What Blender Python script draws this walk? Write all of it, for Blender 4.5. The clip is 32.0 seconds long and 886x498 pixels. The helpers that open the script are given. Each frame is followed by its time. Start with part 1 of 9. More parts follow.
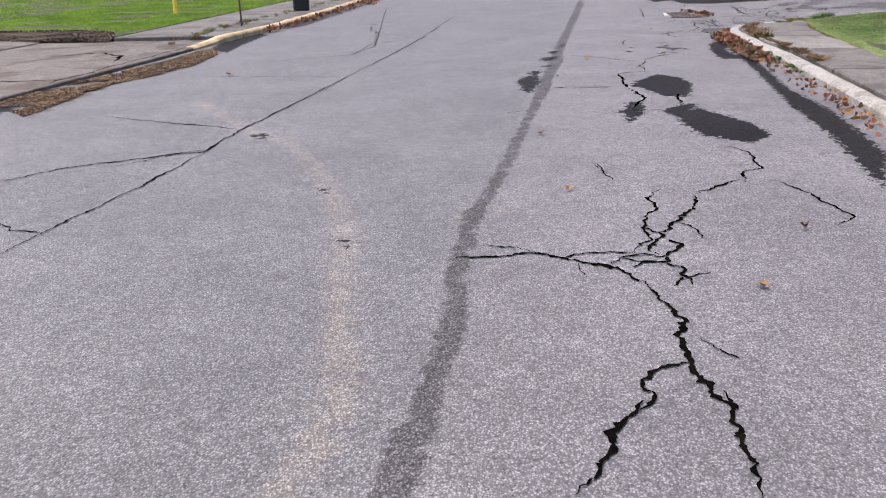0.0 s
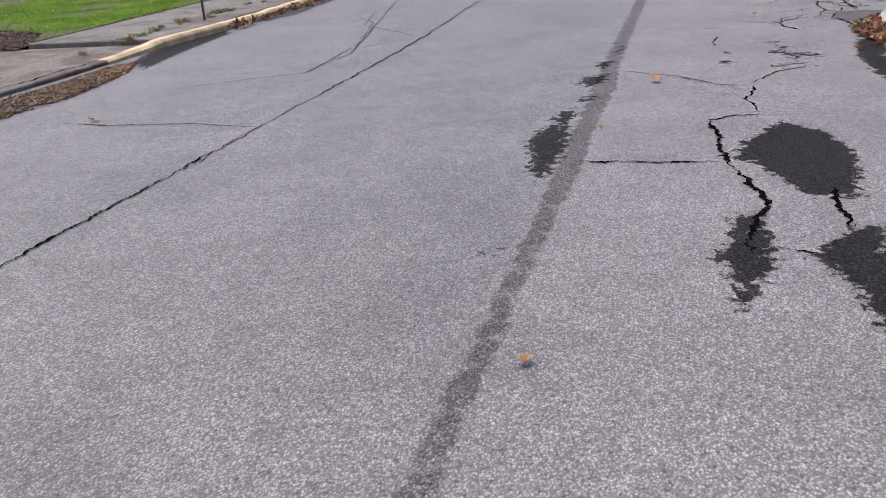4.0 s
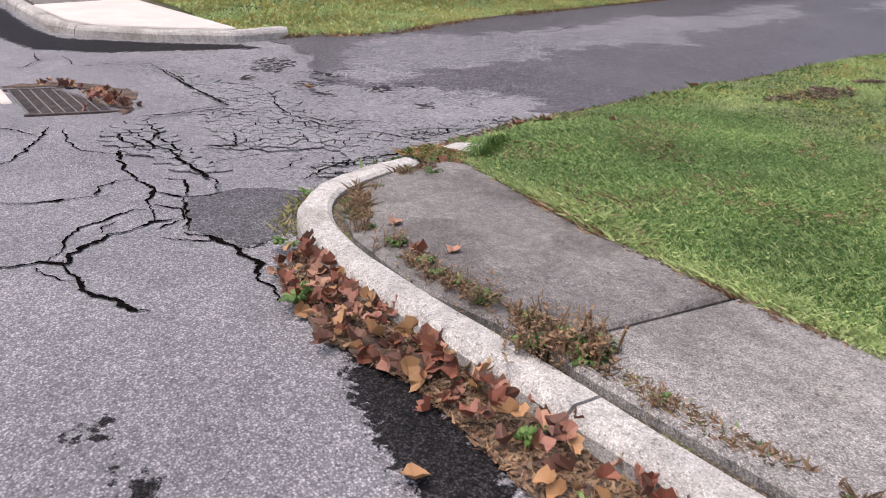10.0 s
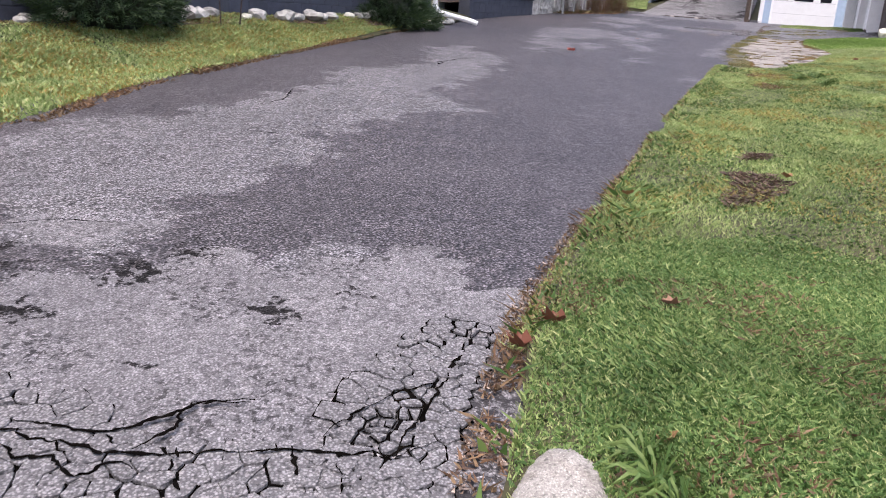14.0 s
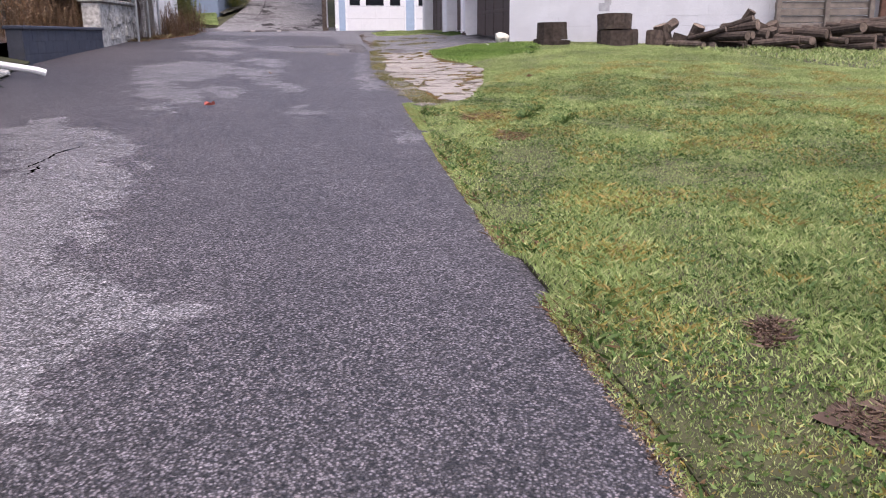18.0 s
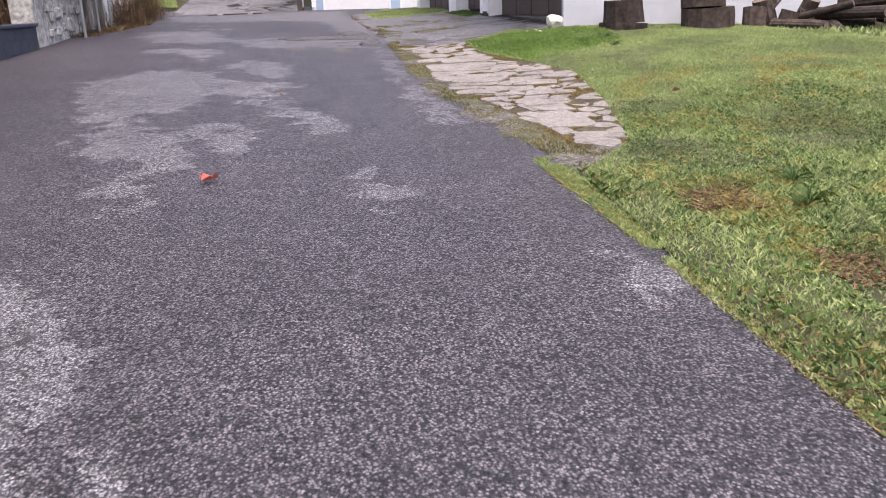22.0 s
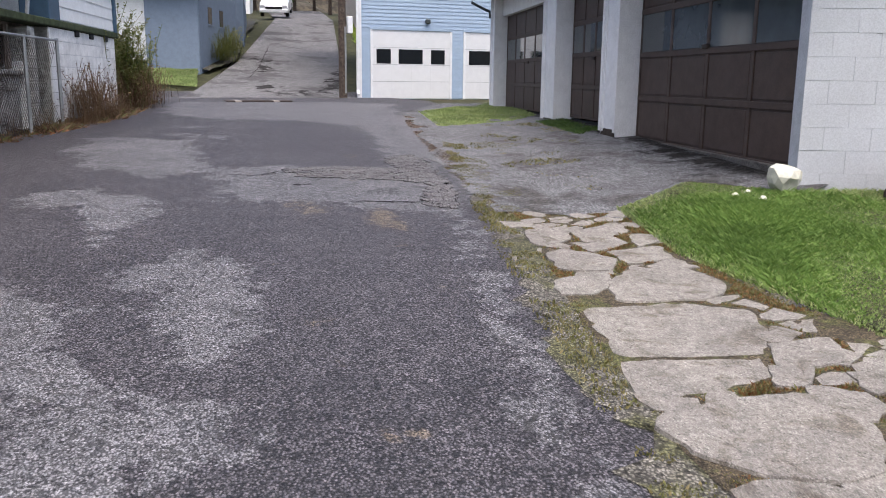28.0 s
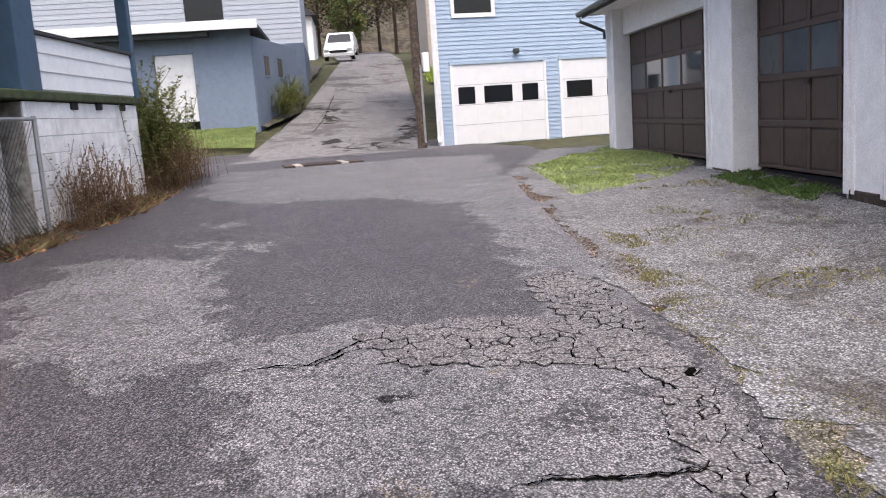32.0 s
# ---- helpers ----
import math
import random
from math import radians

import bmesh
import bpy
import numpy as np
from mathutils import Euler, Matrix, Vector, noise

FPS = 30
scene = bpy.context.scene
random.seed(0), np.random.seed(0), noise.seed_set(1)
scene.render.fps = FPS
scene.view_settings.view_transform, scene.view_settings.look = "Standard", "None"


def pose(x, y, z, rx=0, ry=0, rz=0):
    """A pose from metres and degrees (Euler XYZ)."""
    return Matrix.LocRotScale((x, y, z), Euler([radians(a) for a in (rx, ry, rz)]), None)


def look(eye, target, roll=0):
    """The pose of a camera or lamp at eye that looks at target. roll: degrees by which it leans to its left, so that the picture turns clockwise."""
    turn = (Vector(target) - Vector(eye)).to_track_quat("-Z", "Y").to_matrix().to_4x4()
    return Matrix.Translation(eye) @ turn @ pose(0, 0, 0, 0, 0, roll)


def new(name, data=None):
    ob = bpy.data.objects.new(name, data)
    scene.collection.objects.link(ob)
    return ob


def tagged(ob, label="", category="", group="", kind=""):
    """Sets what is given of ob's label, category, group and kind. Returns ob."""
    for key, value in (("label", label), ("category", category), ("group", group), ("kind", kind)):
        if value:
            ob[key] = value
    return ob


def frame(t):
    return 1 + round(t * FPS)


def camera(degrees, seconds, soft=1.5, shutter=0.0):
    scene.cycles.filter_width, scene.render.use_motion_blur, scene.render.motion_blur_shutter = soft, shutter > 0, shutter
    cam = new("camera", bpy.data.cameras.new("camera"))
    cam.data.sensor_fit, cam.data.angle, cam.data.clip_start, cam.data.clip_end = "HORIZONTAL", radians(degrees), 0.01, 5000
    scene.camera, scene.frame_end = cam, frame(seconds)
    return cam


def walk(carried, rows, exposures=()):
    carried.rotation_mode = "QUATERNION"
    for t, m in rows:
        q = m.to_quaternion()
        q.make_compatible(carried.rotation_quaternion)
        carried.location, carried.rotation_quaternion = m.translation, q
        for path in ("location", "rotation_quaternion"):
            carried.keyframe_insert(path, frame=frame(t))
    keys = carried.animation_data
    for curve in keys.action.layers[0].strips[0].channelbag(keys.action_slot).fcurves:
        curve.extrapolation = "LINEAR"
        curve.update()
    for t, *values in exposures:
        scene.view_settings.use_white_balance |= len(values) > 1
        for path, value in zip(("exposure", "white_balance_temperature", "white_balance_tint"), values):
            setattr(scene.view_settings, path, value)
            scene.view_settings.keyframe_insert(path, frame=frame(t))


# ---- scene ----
cam = camera(55.8, 32.0, soft=1.0, shutter=0.15)
PATH = [
    (0, (-0.017, -0.527, 1.329), (0.225, 1.338, 0.648), -2.0),
    (0.5, (0.125, -0.05, 1.306), (0.338, 1.811, 0.606), -3.3),
    (1, (0.267, 0.42, 1.316), (0.402, 2.285, 0.606), -4.7),
    (1.5, (0.426, 0.87, 1.321), (0.567, 2.736, 0.615), -4.5),
    (2, (0.612, 1.308, 1.328), (0.676, 3.18, 0.628), -6.7),
    (2.5, (0.734, 1.798, 1.302), (0.83, 3.657, 0.571), -5.5),
    (4.5, (1.411, 3.667, 1.291), (1.46, 5.518, 0.534), -4.2),
    (5, (1.616, 4.16, 1.292), (1.767, 6.001, 0.524), -4.9),
    (5.5, (1.825, 4.634, 1.298), (1.917, 6.485, 0.547), -6.6),
    (6, (1.901, 5.134, 1.288), (1.929, 6.995, 0.556), -7.1),
    (6.5, (2.061, 5.59, 1.282), (2.037, 7.454, 0.557), -2.6),
    (7, (2.217, 6.08, 1.252), (2.131, 7.942, 0.528), -3.4),
    (7.5, (2.421, 6.594, 1.253), (2.667, 8.443, 0.53), -4.4),
    (8, (2.608, 7.086, 1.276), (3.095, 8.903, 0.597), -4.3),
    (8.5, (2.835, 7.638, 1.231), (3.749, 9.286, 0.56), -1.4),
    (9, (3.118, 8.058, 1.227), (4.278, 9.527, 0.524), -3.1),
    (9.5, (3.344, 8.482, 1.169), (4.747, 9.723, 0.471), 2.7),
    (10, (3.593, 8.817, 1.165), (5.092, 9.953, 0.485), 3.9),
    (10.5, (3.78, 9.203, 1.166), (5.16, 10.48, 0.483), -2.4),
    (11, (3.99, 9.604, 1.156), (5.372, 10.887, 0.488), -2.5),
    (11.5, (4.318, 9.991, 1.148), (5.641, 11.346, 0.503), -9.3),
    (12, (4.51, 10.381, 1.137), (5.976, 11.573, 0.482), -3.6),
    (12.5, (4.816, 10.724, 1.126), (6.377, 11.787, 0.47), -2.8),
    (13, (5.067, 11.101, 1.123), (6.783, 11.892, 0.466), -0.2),
    (13.5, (5.331, 11.393, 1.11), (7.208, 11.764, 0.527), 3.6),
    (14, (5.63, 11.659, 1.11), (7.537, 11.901, 0.561), 4.3),
    (14.5, (5.96, 11.885, 1.144), (7.878, 11.801, 0.582), 7.2),
    (16.5, (7.647, 12.485, 1.286), (9.528, 12.042, 0.771), 0.6),
    (17, (8.096, 12.558, 1.368), (9.968, 12.057, 0.874), 0.7),
    (17.5, (8.529, 12.538, 1.386), (10.396, 12.013, 0.895), -0.1),
    (18, (9.065, 12.497, 1.398), (10.875, 11.81, 0.898), -0.4),
    (18.5, (9.513, 12.465, 1.413), (11.27, 11.676, 0.876), 0.7),
    (19, (9.974, 12.488, 1.494), (11.735, 11.683, 0.991), -0.4),
    (19.5, (10.454, 12.562, 1.559), (12.212, 11.75, 1.062), -1.1),
    (20, (10.99, 12.565, 1.585), (12.817, 11.91, 1.102), -4.5),
    (20.5, (11.603, 12.608, 1.597), (13.417, 12.001, 1.014), -0.6),
    (21, (12.125, 12.524, 1.611), (13.931, 11.911, 1.009), -2.2),
    (21.5, (12.65, 12.43, 1.646), (14.411, 11.668, 1.083), -0.8),
    (22, (13.189, 12.294, 1.665), (14.953, 11.541, 1.098), -2.1),
    (22.5, (13.715, 12.179, 1.733), (15.462, 11.385, 1.169), -2.2),
    (23, (14.289, 12.1, 1.774), (16.01, 11.254, 1.206), -0.6),
    (23.5, (14.832, 11.965, 1.81), (16.577, 11.1, 1.354), -0.8),
    (24, (15.403, 11.862, 1.861), (17.161, 10.99, 1.478), -0.6),
    (24.5, (15.93, 11.65, 1.898), (17.692, 10.784, 1.516), -0.5),
    (26.5, (17.988, 10.91, 1.968), (19.764, 10.113, 1.509), 0.1),
    (27, (18.526, 10.672, 1.996), (20.328, 9.923, 1.559), -0.4),
    (27.5, (19.031, 10.519, 2.047), (20.836, 9.773, 1.615), 0.2),
    (28, (19.563, 10.335, 2.096), (21.399, 9.646, 1.699), 0.6),
    (28.5, (20.122, 10.237, 2.126), (21.958, 9.548, 1.733), -0.5),
    (29, (20.654, 10.057, 2.154), (22.492, 9.38, 1.749), -3.4),
    (29.5, (21.236, 9.98, 2.172), (23.079, 9.32, 1.764), -2.6),
    (30, (21.749, 9.836, 2.181), (23.601, 9.203, 1.771), -0.2),
    (30.5, (22.291, 9.701, 2.215), (24.17, 9.127, 1.842), 1.2),
    (31, (22.822, 9.598, 2.26), (24.701, 9.0, 1.927), 2.0),
    (31.5, (23.318, 9.515, 2.32), (25.246, 9.07, 2.031), 0.4),
    (32, (23.931, 9.51, 2.384), (25.835, 8.99, 2.064), -4.0),
]
walk(cam, [(t, look(eye, target, roll)) for t, eye, target, roll in PATH], [(0, 1.2, 6150, 13), (1, 1.05, 6150, 12), (2, 1.02, 6150, 12), (5, 1.08, 6150, 12), (7, 1.12, 6150, 12), (10, 1.17, 6150, 14), (14, 1.2, 6150, 16), (17, 1.1, 6200, 21), (19, 1.14, 6200, 20), (20, 1.03, 6200, 20), (21, 1.42, 6250, 19), (22, 1.2, 6250, 18), (23, 1.06, 6250, 17), (24, 0.97, 6200, 16), (28, 0.9, 6120, 10), (30, 1.08, 6220, 11), (32, 1.22, 6400, 12)])

# ---------------------------------------------------------------- light
world = bpy.data.worlds.new("overcast_sky")
scene.world = world
world.use_nodes = True
_sky = world.node_tree.nodes.new("ShaderNodeTexSky")
_sky.sky_type = "NISHITA"
_sky.sun_disc = False
_sky.sun_elevation = radians(69.6)
_sky.sun_rotation = radians(-79.7)
_sky.air_density, _sky.dust_density, _sky.ozone_density = 1.0, 7.0, 0.6
world.node_tree.links.new(_sky.outputs[0], world.node_tree.nodes["Background"].inputs[0])
world.node_tree.nodes["Background"].inputs[1].default_value = 0.15
sun_data = bpy.data.lights.new("sun", "SUN")
sun_data.energy, sun_data.angle, sun_data.color = 0.8, radians(50), (1.0, 0.97, 0.93)
sun = new("sun", sun_data)
sun.matrix_world = look((0, 0, 30), (11, -2, 0), 0)
# ---------------------------------------------------------------- materials
def mixer(nt, fac, a, b, mode="MIX"):
    """Colour mix; each of fac, a and b is a socket or a value."""
    n = nt.nodes.new("ShaderNodeMix")
    n.data_type, n.blend_type = "RGBA", mode
    for sock, v in ((n.inputs[0], fac), (n.inputs[6], a), (n.inputs[7], b)):
        if hasattr(v, "is_linked"):
            nt.links.new(v, sock)
        elif isinstance(v, (int, float)):
            sock.default_value = v
        else:
            sock.default_value = (*v, 1) if len(v) == 3 else v
    return n.outputs[2]


def ramp(nt, sock, lo, hi):
    n = nt.nodes.new("ShaderNodeMapRange")
    n.inputs[1].default_value, n.inputs[2].default_value = lo, hi
    n.interpolation_type = "SMOOTHSTEP"
    nt.links.new(sock, n.inputs[0])
    return n.outputs[0]


def noise_tex(nt, vec, scale, detail=4.0, rough=0.6, distort=0.0):
    n = nt.nodes.new("ShaderNodeTexNoise")
    n.inputs["Scale"].default_value, n.inputs["Detail"].default_value = scale, detail
    n.inputs["Roughness"].default_value, n.inputs["Distortion"].default_value = rough, distort
    nt.links.new(vec, n.inputs["Vector"])
    return n.outputs[0]


def start_mat(name, rough=0.8, metal=0.0, spec=0.3):
    m = bpy.data.materials.new(name)
    m.use_nodes = True
    nt = m.node_tree
    b = nt.nodes["Principled BSDF"]
    b.inputs["Roughness"].default_value, b.inputs["Metallic"].default_value = rough, metal
    b.inputs["Specular IOR Level"].default_value = spec
    co = nt.nodes.new("ShaderNodeNewGeometry").outputs["Position"]
    return m, nt, b, co


def bump(nt, b, height, strength=0.3, dist=0.01):
    n = nt.nodes.new("ShaderNodeBump")
    n.inputs["Strength"].default_value, n.inputs["Distance"].default_value = strength, dist
    nt.links.new(height, n.inputs["Height"])
    nt.links.new(n.outputs[0], b.inputs["Normal"])


def plain(name, col, rough=0.7, metal=0.0, spec=0.3, var=0.12, scale=6.0, grime=0.25, grime_col=(0.09, 0.08, 0.065), bumpy=0.15, fine=60.0, piece=0.0):
    """Painted, worn or mineral surface: base colour with broad tone changes, stains, grain and relief."""
    m, nt, b, co = start_mat(name, rough, metal, spec)
    n1 = noise_tex(nt, co, scale, 5)
    n2 = noise_tex(nt, co, fine, 3)
    n3 = noise_tex(nt, co, scale * 0.35, 6, 0.65, 0.4)
    dark, light = tuple(c * (1 - var) for c in col), tuple(min(1, c * (1 + var)) for c in col)
    c = mixer(nt, ramp(nt, n1, 0.3, 0.7), dark, light)
    c = mixer(nt, ramp(nt, n2, 0.25, 0.75), c, mixer(nt, 1.0, c, (0.8, 0.8, 0.8), "MULTIPLY"))
    if grime:
        gm = nt.nodes.new("ShaderNodeMath")
        gm.operation = "MULTIPLY"
        gm.inputs[1].default_value = grime
        nt.links.new(ramp(nt, n3, 0.52, 0.75), gm.inputs[0])
        c = mixer(nt, gm.outputs[0], c, grime_col)
    if piece:
        oi = nt.nodes.new("ShaderNodeObjectInfo")
        hs = nt.nodes.new("ShaderNodeHueSaturation")
        mr = nt.nodes.new("ShaderNodeMapRange")
        mr.inputs[3].default_value, mr.inputs[4].default_value = 1 - piece, 1 + piece
        nt.links.new(oi.outputs["Random"], mr.inputs[0])
        nt.links.new(mr.outputs[0], hs.inputs["Value"])
        nt.links.new(c, hs.inputs["Color"])
        c = hs.outputs[0]
    nt.links.new(c, b.inputs["Base Color"])
    if bumpy:
        bump(nt, b, n2, bumpy, 0.006)
    return m


def masked(nt, co, name, scale=9.0, amp=1.3, lo=0.42, hi=0.58):
    """A painted-in area of the surface, its edge broken up by noise at two scales."""
    at = nt.nodes.new("ShaderNodeAttribute")
    at.attribute_name = name
    inside = at.outputs["Fac"]
    inv = nt.nodes.new("ShaderNodeMath")
    inv.operation = "SUBTRACT"
    inv.inputs[0].default_value = 1.0
    nt.links.new(inside, inv.inputs[1])
    edge = nt.nodes.new("ShaderNodeMath")
    edge.operation = "MULTIPLY_ADD"
    edge.inputs[1].default_value, edge.inputs[2].default_value = 2.7, 0.33
    nt.links.new(times(nt, inside, inv.outputs[0]), edge.inputs[0])
    total = inside
    for k, share, rough in ((1.0, 1.0, 0.58), (5.2, 0.4, 0.7)):
        centred = nt.nodes.new("ShaderNodeMath")
        centred.operation = "MULTIPLY_ADD"
        centred.inputs[1].default_value, centred.inputs[2].default_value = amp * share, -0.5 * amp * share
        nt.links.new(noise_tex(nt, co, scale * k, 6, rough, 0.5), centred.inputs[0])
        ma = nt.nodes.new("ShaderNodeMath")
        ma.operation = "MULTIPLY_ADD"
        nt.links.new(centred.outputs[0], ma.inputs[0])
        nt.links.new(edge.outputs[0], ma.inputs[1])
        nt.links.new(total, ma.inputs[2])
        total = ma.outputs[0]
    return ramp(nt, total, lo, hi)


def times(nt, a, b):
    n = nt.nodes.new("ShaderNodeMath")
    n.operation = "MULTIPLY"
    for k, v in enumerate((a, b)):
        if hasattr(v, "is_linked"):
            nt.links.new(v, n.inputs[k])
        else:
            n.inputs[k].default_value = v
    return n.outputs[0]


def asphalt(name, base, light, patch_scale=0.7, worn=None, wlo=0.5, whi=0.6, stone=110.0, contrast=0.5, layers=(), crazing=False, relief=0.5, mottle=0.1, sheen=0.9, ravel=None, damp=0.3):
    """Aggregate in binder: pale stone chips and dark pits, with worn, sealed, stained and shaded areas laid in."""
    m, nt, b, co = start_mat(name, sheen, 0, damp)
    v = nt.nodes.new("ShaderNodeTexVoronoi")
    v.inputs["Scale"].default_value = stone
    nt.links.new(co, v.inputs["Vector"])
    sep = nt.nodes.new("ShaderNodeSeparateColor")
    nt.links.new(v.outputs["Color"], sep.inputs[0])
    chips = ramp(nt, sep.outputs[0], 0.0, 1.0)
    bright = ramp(nt, sep.outputs[2], 0.86, 0.97)
    edge = ramp(nt, v.outputs["Distance"], 0.3, 0.62)
    pits = ramp(nt, noise_tex(nt, co, stone * 0.55, 2, 0.5), 0.56, 0.68)
    broad = ramp(nt, noise_tex(nt, co, 1.1, 6, 0.6), 0.3, 0.7)
    blots = ramp(nt, noise_tex(nt, co, 7.0, 5, 0.65), 0.25, 0.75)

    def surface(dark, pale):
        c = mixer(nt, chips, dark, pale)
        c = mixer(nt, times(nt, bright, 0.7), c, tuple(min(0.75, x * 1.32) for x in pale))
        c = mixer(nt, times(nt, edge, 0.8), c, tuple(x * (1 - contrast) for x in dark))
        c = mixer(nt, times(nt, pits, 0.9), c, tuple(x * (1 - contrast) * 0.6 for x in dark))
        return c

    c = surface(base, light)
    gloss = []
    if worn and wlo:
        n2 = noise_tex(nt, co, patch_scale, 6, 0.62, 0.6)
        c = mixer(nt, ramp(nt, n2, wlo, whi), c, surface(tuple(x * 0.7 for x in worn), worn))
    for attr, dark, pale, scale, amp, soft in layers:
        fac = masked(nt, co, attr, scale, amp, 0.5 - soft, 0.5 + soft)
        c = mixer(nt, fac, c, surface(dark, pale))
        if attr in ("dark", "seal"):
            gloss.append(fac)
        if ravel and attr in ravel:
            lo, hi = ravel[attr]
            holes = ramp(nt, noise_tex(nt, co, 34.0, 5, 0.7, 0.6), lo, hi)
            where = ramp(nt, noise_tex(nt, co, 2.3, 4, 0.65), 0.3, 0.6) if lo > 0.5 else 1.0
            c = mixer(nt, times(nt, times(nt, holes, where), times(nt, fac, 0.93)), c, (0.016, 0.014, 0.015))
        if crazing and attr == "wear":
            cr = nt.nodes.new("ShaderNodeTexVoronoi")
            cr.feature = "DISTANCE_TO_EDGE"
            cr.inputs["Scale"].default_value = 5.5
            warp = nt.nodes.new("ShaderNodeTexNoise")
            warp.inputs["Scale"].default_value, warp.inputs["Detail"].default_value = 9.0, 4.0
            nt.links.new(co, warp.inputs["Vector"])
            off = nt.nodes.new("ShaderNodeVectorMath")
            off.operation = "MULTIPLY_ADD"
            off.inputs[1].default_value = (0.14, 0.14, 0.0)
            nt.links.new(warp.outputs["Color"], off.inputs[0])
            nt.links.new(co, off.inputs[2])
            nt.links.new(off.outputs[0], cr.inputs["Vector"])
            thin = ramp(nt, cr.outputs["Distance"], 0.03, 0.012)
            where = ramp(nt, noise_tex(nt, co, 0.9, 5, 0.7), 0.5, 0.6)
            c = mixer(nt, times(nt, times(nt, thin, where), times(nt, fac, 0.85)), c, (0.03, 0.028, 0.027))
    c = mixer(nt, broad, mixer(nt, 1.0, c, (0.86, 0.855, 0.86), "MULTIPLY"), mixer(nt, 1.0, c, (1.1, 1.1, 1.09), "MULTIPLY"))
    clots = ramp(nt, noise_tex(nt, co, 28.0, 6, 0.7), 0.3, 0.7)
    for mask, amount in ((blots, mottle), (clots, mottle * 1.3)):
        c = mixer(nt, mask, mixer(nt, 1.0, c, (1 - amount,) * 3, "MULTIPLY"), mixer(nt, 1.0, c, (1 + amount,) * 3, "MULTIPLY"))
    nt.links.new(c, b.inputs["Base Color"])
    level = damp
    for fac in gloss:
        keep = nt.nodes.new("ShaderNodeMath")
        keep.operation = "MULTIPLY_ADD"
        keep.inputs[1].default_value, keep.inputs[2].default_value = -0.85, 1.0
        nt.links.new(fac, keep.inputs[0])
        level = times(nt, level, keep.outputs[0])
    if gloss:
        nt.links.new(level, b.inputs["Specular IOR Level"])
    bump(nt, b, v.outputs["Distance"], relief, 0.004)
    return m


M = {}
M["road"] = asphalt("street_asphalt", stone=135, base=(0.116, 0.112, 0.116), light=(0.2, 0.192, 0.198), contrast=0.55, mottle=0.13, sheen=0.66, ravel={"ravel": (0.53, 0.58), "loose": (0.46, 0.52)}, layers=(("lane", (0.132, 0.125, 0.129), (0.226, 0.213, 0.22), 1.5, 0.6, 0.4), ("ravel", (0.15, 0.144, 0.15), (0.262, 0.25, 0.26), 5.0, 1.2, 0.3), ("loose", (0.15, 0.144, 0.15), (0.28, 0.266, 0.276), 6.0, 2.0, 0.2), ("soil", (0.06, 0.043, 0.033), (0.135, 0.102, 0.08), 5.0, 2.4, 0.2), ("sand", (0.165, 0.148, 0.136), (0.27, 0.246, 0.226), 12.0, 1.9, 0.3), ("seal", (0.072, 0.068, 0.071), (0.145, 0.137, 0.142), 10.0, 0.8, 0.1), ("dark", (0.009, 0.008, 0.008), (0.034, 0.031, 0.032), 19.0, 2.2, 0.07)))
M["seal"] = asphalt("crack_sealant", (0.10, 0.095, 0.10), (0.19, 0.18, 0.19), contrast=0.4)
# Darker asphalt that carries the shade at the foot of the left kerb.
M["patch"] = asphalt("gutter_shade_asphalt", (0.045, 0.043, 0.045), (0.10, 0.095, 0.10), contrast=0.4)
M["patch_grey"] = asphalt("grey_patch_asphalt", (0.055, 0.052, 0.055), (0.115, 0.108, 0.114), contrast=0.6, mottle=0.2)
M["crack"] = plain("crack_dirt", (0.0035, 0.003, 0.0028), 1.0, spec=0.0, var=0.5, scale=20, grime=0.25, grime_col=(0.02, 0.015, 0.01), bumpy=0.4)
M["dirt"] = plain("brown_dirt", (0.07, 0.045, 0.032), 0.95, var=0.4, scale=9, grime=0.4, bumpy=0.6, fine=40)
M["alley"] = asphalt("alley_asphalt", (0.026, 0.023, 0.026), (0.176, 0.159, 0.174), stone=98, contrast=0.95, relief=1.0, crazing=True, mottle=0.16, sheen=0.58, damp=0.4, ravel={"wear": (0.535, 0.58), "loose": (0.46, 0.52)}, layers=(("wear", (0.18, 0.172, 0.182), (0.297, 0.285, 0.299), 3.2, 4.4, 0.07), ("loose", (0.16, 0.15, 0.157), (0.3, 0.284, 0.295), 6.0, 2.2, 0.2), ("moss", (0.15, 0.115, 0.085), (0.25, 0.2, 0.155), 14.0, 2.0, 0.15), ("dark", (0.02, 0.0185, 0.019), (0.07, 0.065, 0.068), 9.0, 2.6, 0.12)))
M["alley_pale"] = asphalt("alley_worn_asphalt", (0.14, 0.133, 0.14), (0.26, 0.248, 0.258), stone=80, contrast=0.8)
M["gravel"] = asphalt("grey_gravel", (0.13, 0.129, 0.136), (0.3, 0.298, 0.312), worn=(0.1, 0.092, 0.088), patch_scale=0.8, wlo=0.52, whi=0.66, stone=75, contrast=0.7, relief=1.0, mottle=0.22, layers=(("dark", (0.022, 0.02, 0.019), (0.065, 0.06, 0.057), 3.0, 1.8, 0.2),))
M["ramp"] = asphalt("ramp_asphalt", (0.15, 0.145, 0.148), (0.255, 0.247, 0.252), worn=(0.12, 0.115, 0.118), patch_scale=0.55, wlo=0.5, whi=0.6, mottle=0.2, layers=(("dark", (0.03, 0.028, 0.028), (0.07, 0.065, 0.065), 2.5, 3.0, 0.12),))
M["kerb_yellow"] = plain("yellowish_worn_kerb", (0.40, 0.31, 0.19), 0.9, var=0.3, scale=4, grime=0.5, grime_col=(0.16, 0.12, 0.07), bumpy=0.6, fine=60)
